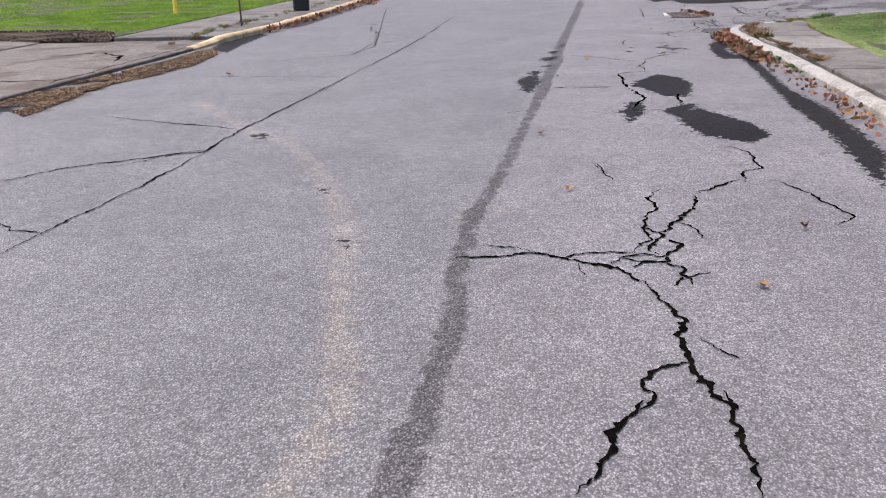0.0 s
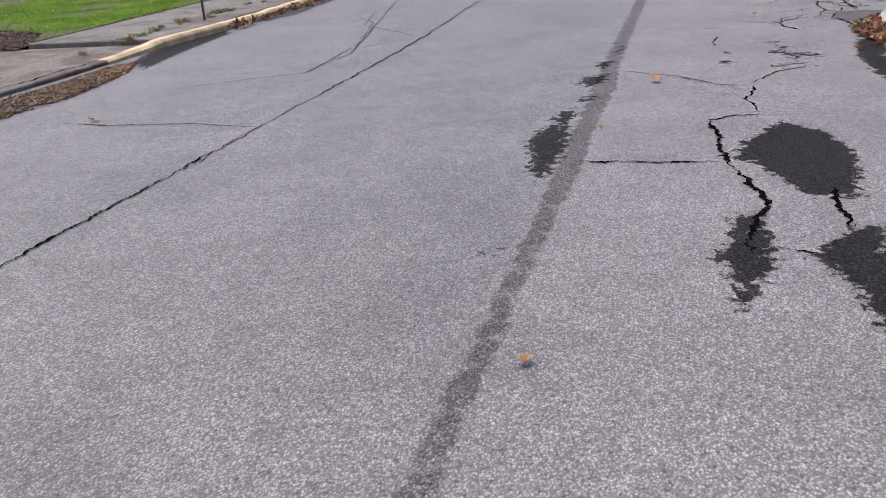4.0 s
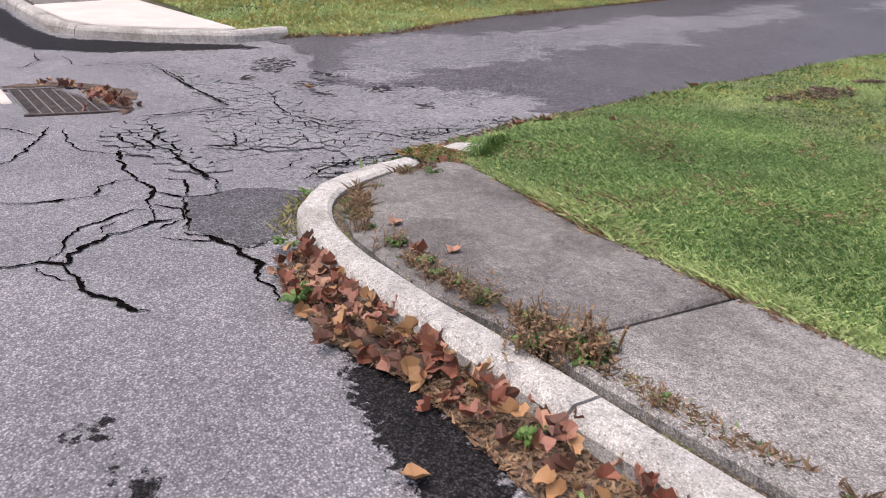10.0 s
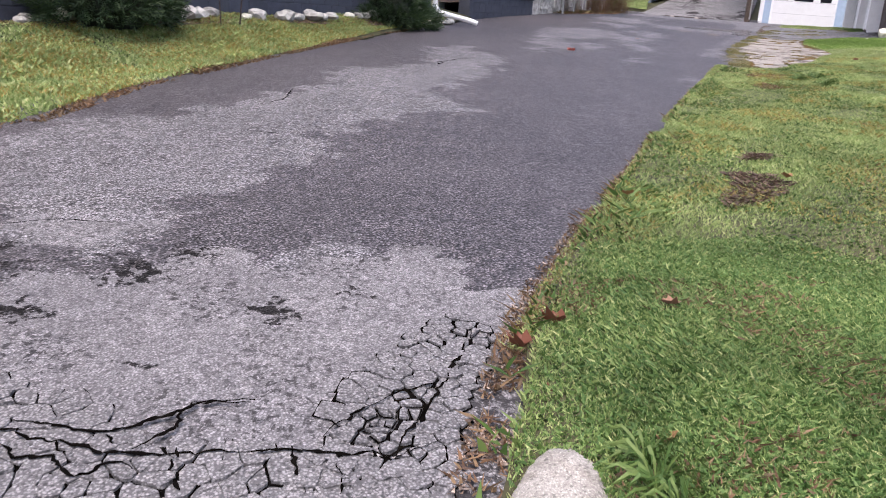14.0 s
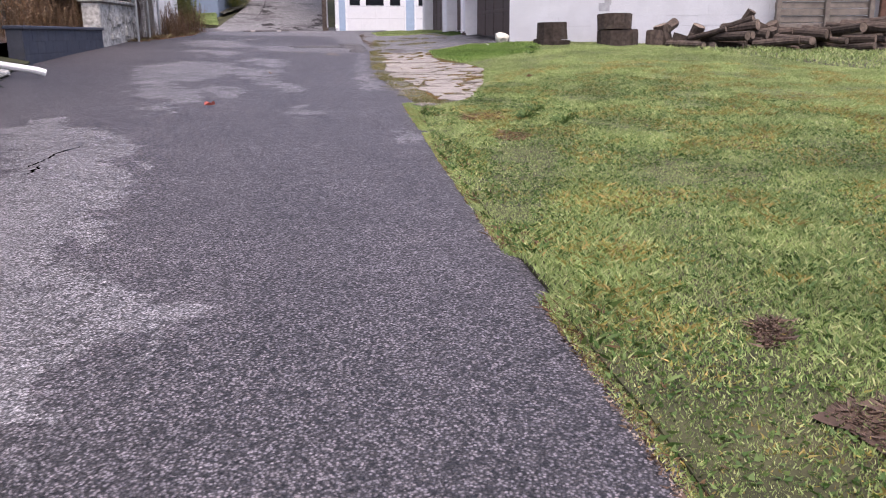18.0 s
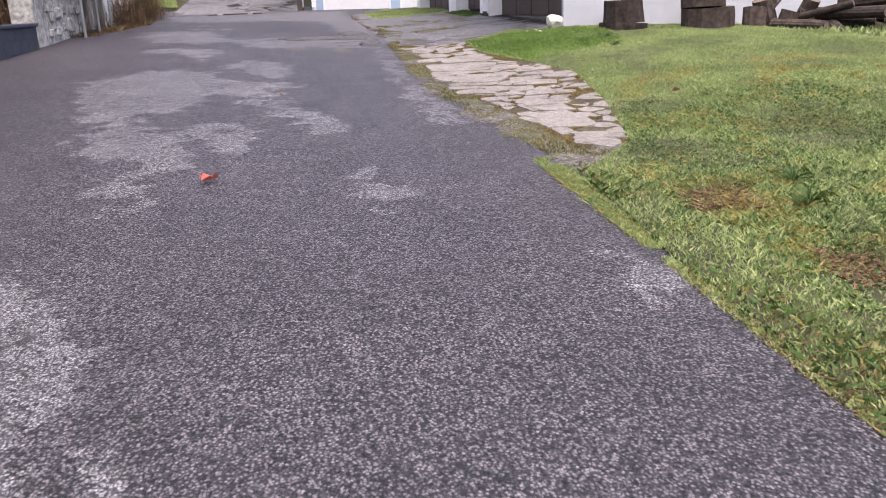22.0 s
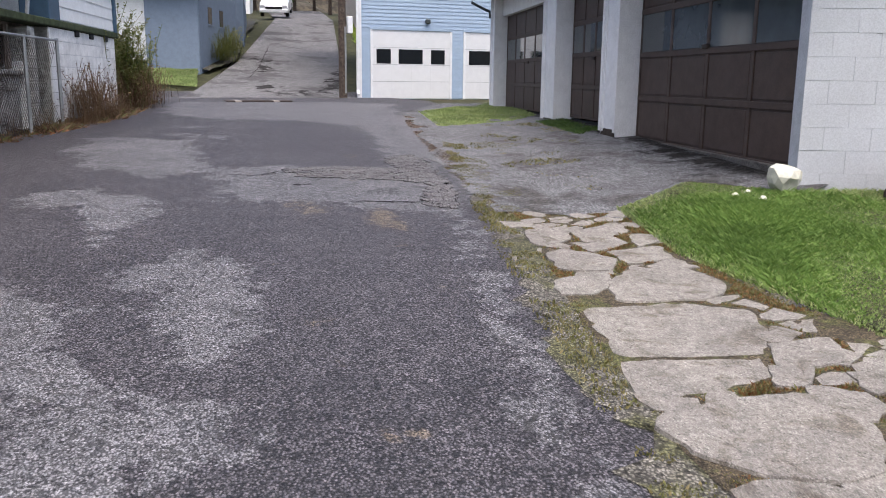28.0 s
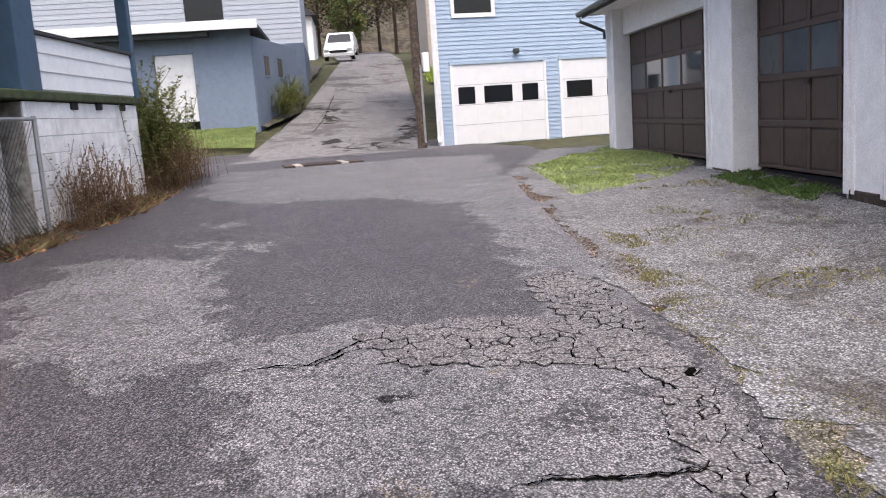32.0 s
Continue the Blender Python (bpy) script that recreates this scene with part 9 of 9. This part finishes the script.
for x, y, s in ((5.03, 9.46, 1.0), (5.04, 9.12, 1.3), (4.95, 8.85, 1.4), (5.36, 10.7, 0.9), (4.98, 8.6, 1.2), (5.08, 9.0, 1.0), (5.2, 9.7, 0.8), (5.0, 9.3, 0.8), (4.85, 8.2, 1.2), (4.7, 7.6, 1.0), (4.62, 7.2, 0.8), (5.62, 11.15, 0.9), (6.2, 11.6, 0.7), (6.6, 11.62, 0.8), (6.85, 11.62, 0.8), (7.1, 11.6, 0.9), (6.95, 11.5, 0.7)):
    for q in range(2):
        plant("weed_plant", random.choice(ROSETTES), x + random.uniform(-0.05, 0.05), y + random.uniform(-0.05, 0.05), 0.03, s * random.uniform(0.3, 0.55), "broad leaved green weed in the gutter", "weed", "gutter weeds")
for x, y, s in ((7.2, 11.32, 0.5), (7.3, 11.36, 0.55), (7.12, 11.3, 0.4), (7.4, 11.38, 0.45), (6.74, 11.3, 0.25), (16.3, 8.9, 0.6), (15.9, 8.7, 0.6), (16.7, 8.6, 0.5), (22.8, 5.6, 0.5), (23.6, 5.2, 0.5)):
    plant("grass_tuft", random.choice(TUFTS), x, y, ground_z(x, y) + (0.08 if x < 8 else 0.02), s, "long green grass tuft by the kerb end", "grass tuft", "grass tufts")
for x, y, s in ((5.58, 9.78, 1.3), (5.63, 10.2, 1.0), (5.81, 10.74, 0.9), (5.46, 9.91, 1.0), (5.6, 10.0, 0.9), (5.7, 10.45, 0.8), (5.88, 10.96, 0.7), (6.1, 11.18, 0.6), (6.35, 11.32, 0.5), (5.44, 9.5, 0.6), (5.5, 9.75, 1.1), (5.56, 9.86, 1.1), (5.75, 10.55, 0.8), (5.68, 10.35, 0.8)):
    plant("dry_weed", random.choice(DRY_WEEDS), x, y, 0.08, s * 0.5, "dry orange brown weed in the kerb joint", "weed", "kerb joint weeds")
    plant("kerb_weed", random.choice(ROSETTES), x + 0.04, y, 0.085, 0.5 * s, "small yellow green weed in the kerb joint", "weed", "kerb joint weeds")
corner_gap = [(6.92, 11.68), (7.16, 11.66), (7.18, 11.22), (6.99, 11.16), (6.94, 11.36), (6.9, 11.46)]
tagged(sheet("corner_soil", ragged(corner_gap, 0.02, 0.06, 73), 0.088, M["dirt"], 0.2), "brown soil between the kerb's end and the lawn", "earth", kind="structure")
grass_field("corner_dead_growth", corner_gap, 1500, 0.03, M["rust_leaf"], "rusty dead bits round the kerb's end", 0.007, 0.09, 0.0, 0.25, 1.2)
grass_field("corner_green_growth", corner_gap, 2200, 0.03, M["weed"], "small green weeds round the kerb's end", 0.007, 0.09, 0.0, 0.3, 1.0)
corner_leaves = thing("leaf_litter", pose(7.0, 11.4, 0.09), "dry brown leaves caught at the kerb's end", "fallen leaves")
for k in range(14):
    lay_leaf("leaf", random.uniform(-0.06, 0.16), random.uniform(-0.22, 0.2), 0.01 + random.uniform(0, 0.03), random.uniform(0.03, 0.07), corner_leaves, 1.0)
joint = offset_line(right_kerb, 0.2)
joint_band = [p for p in joint if p[1] > 7.5] + [p for p in reversed(offset_line(right_kerb, 0.29)) if p[1] > 7.5]
sheet("joint_soil", [p for p in offset_line(right_kerb, 0.14) if p[1] > 3] + [p for p in reversed(offset_line(right_kerb, 0.3)) if p[1] > 3], 0.06, M["stone_bed"], 0.3, parent=walk_right)
grass_field("joint_dead_growth", joint_band, 40000, 0.04, M["weed_brown"], "rusty dead growth in the joint behind the kerb", 0.005, 0.1, 0.0, 0.45, 0.9)
grass_field("joint_green_growth", joint_band, 16000, 0.03, M["weed"], "small green weeds in the joint behind the kerb", 0.006, 0.1, 0.0, 0.55, 0.9)
gutter_band = [p for p in right_kerb if p[1] > 8.0] + [p for p in reversed(offset_line(right_kerb, -0.1)) if p[1] > 8.0]
grass_field("gutter_green_growth", gutter_band, 9000, 0.022, M["moss"], "low green and dry growth at the foot of the kerb", 0.006, 0.012, 0.0, 0.5, 0.9)
grass_field("lawn_edge_fringe", [(7.0, 11.32), (6.58, 10.36), (6.26, 9.4), (5.83, 8.0), (4.88, 4.8), (4.98, 4.77), (5.97, 7.97), (6.4, 9.37), (6.72, 10.33), (7.12, 11.27)], 110000, 0.034, M["grass"], "longer grass hanging over the pavement edge", 0.003, 0.105, 0.0, 0.0, 0.9)
grass_field("lawn_edge_soil_bits", [(7.0, 11.32), (6.56, 10.36), (6.24, 9.4), (5.81, 8.0), (5.87, 7.98), (6.3, 9.38), (6.62, 10.34), (7.05, 11.3)], 14000, 0.03, M["weed_brown"], "dead bits along the pavement edge", 0.005, 0.1, 0.0, 0.3, 1.2)
lawn_margin = [(6.7, 11.75), (7.4, 11.76), (8.06, 11.73), (8.61, 11.66), (9.22, 11.54), (10.0, 11.35), (11.6, 11.03), (12.7, 10.8), (15, 10.27), (17.5, 9.55), (17.4, 9.35), (15, 10.05), (12.6, 10.6), (11.5, 10.84), (9.9, 11.18), (9.1, 11.36), (8.0, 11.52), (7.4, 11.58), (6.95, 11.66)]
grass_field("lawn_margin_weeds", lawn_margin, 9000, 0.05, M["weed"], "broader weeds along the ragged lawn edge", 0.009, 0.03, 0.0, 0.5, 0.9)
grass_field("lawn_margin_dead", lawn_margin, 7000, 0.035, M["weed_brown"], "dead brown bits along the lawn edge", 0.006, 0.03, 0.0, 0.6, 1.0)
for x, y, s, c in ((4.87, 9.82, 0.09, 3), (4.07, 9.39, 0.06, 3), (1.29, 3.91, 0.06, 3), (2.18, 2.98, 0.06, 2), (1.64, 2.36, 0.06, 3), (3.05, 9.25, 0.1, 3), (2.36, 8.05, 0.045, 3), (7.96, 13.49, 0.1, 3), (7.53, 11.32, 0.08, 3), (7.81, 11.6, 0.05, 0), (8.0, 10.73, 0.06, 3), (8.45, 11.21, 0.08, 1), (1.51, 5.39, 0.06, 3), (5.0, 12.22, 0.06, 3), (5.95, 10.55, 0.08, 1), (5.83, 10.62, 0.08, 0), (6.02, 10.91, 0.08, 1), (21.33, 10.46, 0.07, 3), (19.32, 7.36, 0.1, 1), (8.3, 11.6, 0.1, 0), (8.1, 11.7, 0.09, 0), (9.88, 11.28, 0.08, 3), (10.6, 10.34, 0.09, 3), (-1.13, 9.51, 0.1, 1)):
    lift = 0.1 if (x > 5.4 and y < 11 and x < 7.2) else 0.012
    if x > 7 and y < 11.6:
        lift = 0.08
    tagged(lay_leaf("fallen_leaf", x, y, ground_z(x, y) + lift, s, None, 0.25, c), "single dry fallen leaf lying on the ground", "leaf", "single leaves")
red = tagged(new("red_leaf", leaf_mesh("red_leaf", leaf_mat("red_leaf", [(0.42, 0.1, 0.085), (0.5, 0.16, 0.13)], transl=0.1), 21)), "bright red maple leaf on the dark asphalt", "leaf")
red.matrix_basis = pose(18.38, 11.61, ground_z(18.38, 11.61) + 0.03, 4, 3, 40) @ Matrix.Scale(0.14, 4)
SCARS = ([(10.78, 10.66), (10.83, 10.5), (10.8, 10.38), (10.63, 10.35), (10.46, 10.4), (10.2, 10.58), (10.04, 10.76), (10.2, 10.77), (10.42, 10.68), (10.63, 10.62)], [(11.44, 10.37), (11.45, 10.23), (11.27, 10.34), (11.26, 10.46)], [(15.84, 9.43), (15.6, 9.21), (15.34, 9.4), (15.43, 9.59)], [(16.81, 9.31), (16.81, 8.95), (16.38, 9.19), (16.52, 9.46)])
for k, scar in enumerate(SCARS):
    if k < 2:
        tagged(sheet("bare_dirt", ragged(scar, 0.045, 0.03, 81 + k), 0.04, M["dirt"], 0.15), "bare dark brown dirt scar in the lawn", "dirt patch", kind="structure")
    wider = [(x + (x - scar[0][0]) * 0.1, y + (y - scar[0][1]) * 0.1) for x, y in scar]
    grass_field("dirt_crumbs", wider, 2600 if k == 0 else 1100, 0.03, M["weed_brown" if k > 1 else "crumb"], "dark soil crumbs and dead stems in a lawn scar", 0.009, 0.035, 0.06, 0.0, 1.3)
overhang = [(x, y + 0.07) for x, y in zip(LAWN_X, LAWN_Y) if x > 7.2] + [(x, y - 0.08) for x, y in reversed(list(zip(LAWN_X, LAWN_Y))) if x > 7.2]
grass_field("lawn_overhang", overhang, 200000, 0.02, M["grass"], "lawn grass hanging over the alley's edge", 0.0024, 0.022, 0.05, 0.15, 0.8)
grass_field("lawn_overhang_dry", overhang, 60000, 0.02, M["grass_dry"], "dry grass hanging over the alley's edge", 0.0026, 0.02, 0.0, 0.5, 1.0)
EDGE_BAND = [(7.3, 11.82), (8.06, 11.8), (8.61, 11.74), (9.22, 11.62), (10.0, 11.42), (11.6, 11.07), (12.7, 10.84), (15, 10.3), (17.4, 9.6), (17.4, 9.5), (15, 10.2), (12.7, 10.73), (11.6, 10.95), (10.0, 11.27), (9.22, 11.46), (8.61, 11.56), (8.06, 11.62), (7.3, 11.66)]
grass_field("edge_crumbs", EDGE_BAND, 60000, 0.009, M["crumb_pale"], "crumbled stones and pale dirt along the alley edge", 0.006, 0.018, 0.05, 0.5, 1.6)
grass_field("edge_crumbs_dark", EDGE_BAND, 50000, 0.011, M["crumb"], "dark soil crumbs along the alley edge", 0.007, 0.018, 0.05, 0.4, 1.6)
grass_field("edge_dead_grass", EDGE_BAND, 30000, 0.03, M["weed_brown"], "dead brown grass along the alley edge", 0.004, 0.018, 0.06, 0.35, 1.0)

# ---------------------------------------------------------------- brown weeds and shrub by the porch house, evergreen bush
TALL_DRY = [stalk_mesh("tall_dry_stalks", M["weed_brown"], 38, 0.95, 0.6, s, 9, 0.05) for s in (21, 22, 23)]
TALL_GREEN = [stalk_mesh("leafy_stalks", M["shrub"], 60, 1.5, 0.8, s, 70, 0.06) for s in (24, 25)]
for x, y, s in ((33.2, 11.5, 0.5), (33.9, 11.25, 0.7), (34.6, 11.0, 0.9), (35.2, 10.85, 1.2), (35.7, 10.8, 1.3), (36.2, 10.7, 0.9), (36.8, 10.5, 0.45), (37.4, 10.35, 0.35), (38.0, 10.3, 0.5), (38.6, 10.35, 1.3), (39.2, 10.3, 1.3), (39.9, 10.2, 1.1), (40.6, 10.0, 1.0), (38.4, 10.1, 1.0), (32.6, 11.8, 0.4), (35.4, 10.6, 0.6), (34.2, 10.9, 0.4)):
    plant("dead_weed", random.choice(TALL_DRY), x, y, ground_z(x, y), s * 0.72, "tall brown dead weeds against the white wall", "weed", "dead weeds")
for x, y, s in ((39.0, 10.7, 1.3), (39.6, 10.6, 1.6), (40.3, 10.4, 1.5), (40.9, 10.3, 1.2), (39.4, 11.2, 1.9), (40.0, 10.9, 1.8), (38.7, 10.9, 1.6), (39.9, 10.3, 0.9), (41.4, 10.2, 0.9), (39.3, 10.4, 1.0), (40.6, 10.7, 1.6)):
    plant("leafy_shrub", random.choice(TALL_GREEN), x, y, ground_z(x, y), s * 0.75, "yellow green shrub beside the white wall", "shrub", "shrubs")
weed_rng = random.Random(8)
for k in range(9):
    x = 35.3 + weed_rng.gauss(0, 0.9)
    y = 10.49 + (38.25 - x) * 0.229 - weed_rng.uniform(0.12, 0.55)
    plant("dead_weed", weed_rng.choice(TALL_DRY), x, y, ground_z(x, y), weed_rng.uniform(0.3, 1.2), "tangled brown dead weeds against the white wall", "weed", "dead weeds")
for k in range(10):
    x = weed_rng.uniform(38.3, 41.2)
    y = 10.49 + (38.25 - x) * 0.1 - weed_rng.uniform(0.0, 0.6)
    plant("dead_weed", weed_rng.choice(TALL_DRY), x, y, ground_z(x, y), weed_rng.uniform(0.6, 1.0), "tangled brown dead weeds among the shrubs", "weed", "dead weeds")
WEED_FOOT = [(31.5, 12.2), (34.5, 11.4), (38.2, 10.5), (41.4, 10.1), (41.3, 9.7), (38.1, 9.95), (35.6, 10.35), (33.6, 10.9), (31.6, 11.7)]
grass_field("weed_foot_straw", WEED_FOOT, 7000, 0.1, M["weed_brown"], "matted brown straw and leaf litter at the wall foot", 0.009, 0.0, 0.5, 0.15, 0.9)
grass_field("weed_foot_litter", WEED_FOOT, 5000, 0.03, M["leaf_dry"], "dry fallen leaves scattered at the wall foot", 0.03, 0.01, 0.3, 0.35, 1.4)
grass_field("weed_foot_green", WEED_FOOT, 3500, 0.1, M["moss"], "sparse yellow green grass at the wall foot", 0.007, 0.0, 0.6, 0.4, 0.8)
for k in range(34):
    x = random.uniform(24.8, 33)
    y = 14.0 - (x - 24.8) * 0.24 + random.uniform(0.3, 1.3)
    plant("dead_stalk", random.choice(TALL_DRY), x, y, ground_z(x, y) + 0.35, random.uniform(0.6, 1.0), "dead brown stalks in the garden bed", "weed", "garden stalks")
for x, y, s in ((52.6, 6.9, 0.7), (53.4, 6.7, 0.8), (54.3, 6.4, 0.8), (55.2, 6.2, 0.7)):
    plant("leafy_shrub", random.choice(TALL_GREEN), x, y, ground_z(x, y), s, "green plants beside the climbing lane", "shrub", "lane plants")


def evergreen(name, x, y, z, rx, ry, rz, label, seed, sprays=2600):
    root = thing(name, pose(x, y, z, 0, 0, -15), label, "bush")
    g = np.random.default_rng(seed)
    d = g.normal(0, 1, (sprays, 3))
    d /= np.linalg.norm(d, axis=1)[:, None]
    d[:, 2] = np.abs(d[:, 2]) * 1.0 - 0.15
    bumps = 1 + 0.16 * np.sin(d[:, 0] * 7 + seed) * np.cos(d[:, 1] * 6) + 0.1 * np.sin(d[:, 2] * 11)
    p = d * bumps[:, None] * g.uniform(0.72, 1.0, (sprays, 1)) * [rx, ry, rz]
    out = d + g.normal(0, 0.5, (sprays, 3))
    out /= np.linalg.norm(out, axis=1)[:, None]
    side = np.cross(out, g.normal(0, 1, (sprays, 3)))
    side /= np.linalg.norm(side, axis=1)[:, None]
    vs, fs = [], []
    for k in range(5):
        base = p + out * (0.03 * k)
        tip = base + out * 0.07 + side * 0.035 * (1 if k % 2 else -1)
        vs.append(np.stack([base - side * 0.008, base + side * 0.008, tip], 1))
    v = np.concatenate(vs, 0).reshape(-1, 3)
    ob = mesh_np("foliage", v, np.arange(len(v)).reshape(-1, 3), M["needle"])
    ob.parent = root
    # Solid dark ellipsoid standing in for the shade between the sprays.
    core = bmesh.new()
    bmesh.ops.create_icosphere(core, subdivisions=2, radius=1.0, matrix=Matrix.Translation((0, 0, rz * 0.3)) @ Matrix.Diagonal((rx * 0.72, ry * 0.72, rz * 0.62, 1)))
    part("shade_core", core, M["needle_core"], root)
    part("trunk", tube(bmesh.new(), [(0, 0, -0.2), (0, 0, rz * 0.5)], 0.06, 6), M["bark"], root)
    return root


evergreen("evergreen_bush", 20.35, 14.62, ground_z(20.3, 14.6) + 0.12, 0.95, 0.6, 0.62, "dark green spreading evergreen bush by the house", 31)
evergreen("evergreen_bush", 14.15, 16.42, bank_z(14.15, 16.4) + 0.2, 0.86, 0.55, 0.8, "broad dark evergreen bush before the dark blue foundation", 47, 3000)
mulch = [(22.2 - 0.953 * d + 0.304 * o, 14.35 + 0.304 * d - 0.953 * o) for d, o in ((1.6, 0.05), (11.5, 0.05), (11.5, 0.5), (8.5, 0.62), (6.0, 0.5), (3.0, 0.62), (1.9, 0.5))]
tagged(sheet("mulch_bed", ragged(mulch, 0.06, 0.15, 91), 0.035, M["dirt"], 0.3, bank_z), "orange brown mulch along the dark foundation", "mulch", kind="structure")
grass_field("mulch_chips", mulch, 9000, 0.03, M["weed_brown"], "orange brown bark chips along the foundation", 0.01, 0.045, 0.0, 0.2, 1.5, bank_rise)
rock_rng = random.Random(19)
for k in range(26):
    d, o = 2.2 + k * 0.3 + rock_rng.uniform(-0.1, 0.1), rock_rng.uniform(0.12, 0.42)
    x, y = 22.2 - 0.953 * d + 0.304 * o, 14.35 + 0.304 * d - 0.953 * o
    size = rock_rng.uniform(0.14, 0.34)
    o = tagged(new("foundation_rock", stone_mesh("foundation_rock", M["rock_white" if k % 9 == 4 else "old_stone"], 70 + k, 0.6, 0.25)), "rough pale field stone along the dark foundation", "rock", "foundation rocks")
    o.matrix_basis = pose(x, y, bank_z(x, y) + 0.03 + size * 0.22, 0, 0, k * 47) @ Matrix.Scale(size, 4)
for k, d in enumerate((6.6, 6.95)):
    x, y = 22.2 - 0.953 * d + 0.304 * 0.6, 14.35 + 0.304 * d - 0.953 * 0.6
    stick = thing("garden_stake", pose(x, y, bank_z(x, y), 4 - 8 * k, 0, 0), "thin dark garden stake in the mulch", "stake", "garden stakes")
    part("rod", tube(bmesh.new(), [(0, 0, -0.1), (0, 0, 1.0)], 0.009, 6), M["iron"], stick)
for k in range(16):
    x = 21.2 + k * 0.09
    o = tagged(new("edging_stone", stone_mesh("edging_stone", M["old_stone"], k, 0.6, 0.2)), "small grey edging stone by the foundation", "stone", "edging stones")
    o.matrix_basis = pose(x, 14.35 - (x - 21.2) * 0.25 + random.uniform(-0.05, 0.05), ground_z(x, 14.3) + 0.06, 0, 0, k * 40) @ Matrix.Scale(random.uniform(0.12, 0.22), 4)
for k in range(14):
    x, y = 10.4 + k * 0.14 + random.uniform(-0.05, 0.05), 18.6 + k * 0.4
    o = tagged(new("foundation_rock", stone_mesh("foundation_rock", M["rock_white"], 40 + k, 0.7, 0.25)), "pale rock along the dark foundation", "rock", "foundation rocks")
    o.matrix_basis = pose(x - 0.25, y - 0.1, bank_z(x - 0.25, y - 0.1) + 0.02, 0, 0, k * 33) @ Matrix.Scale(random.uniform(0.11, 0.22), 4)
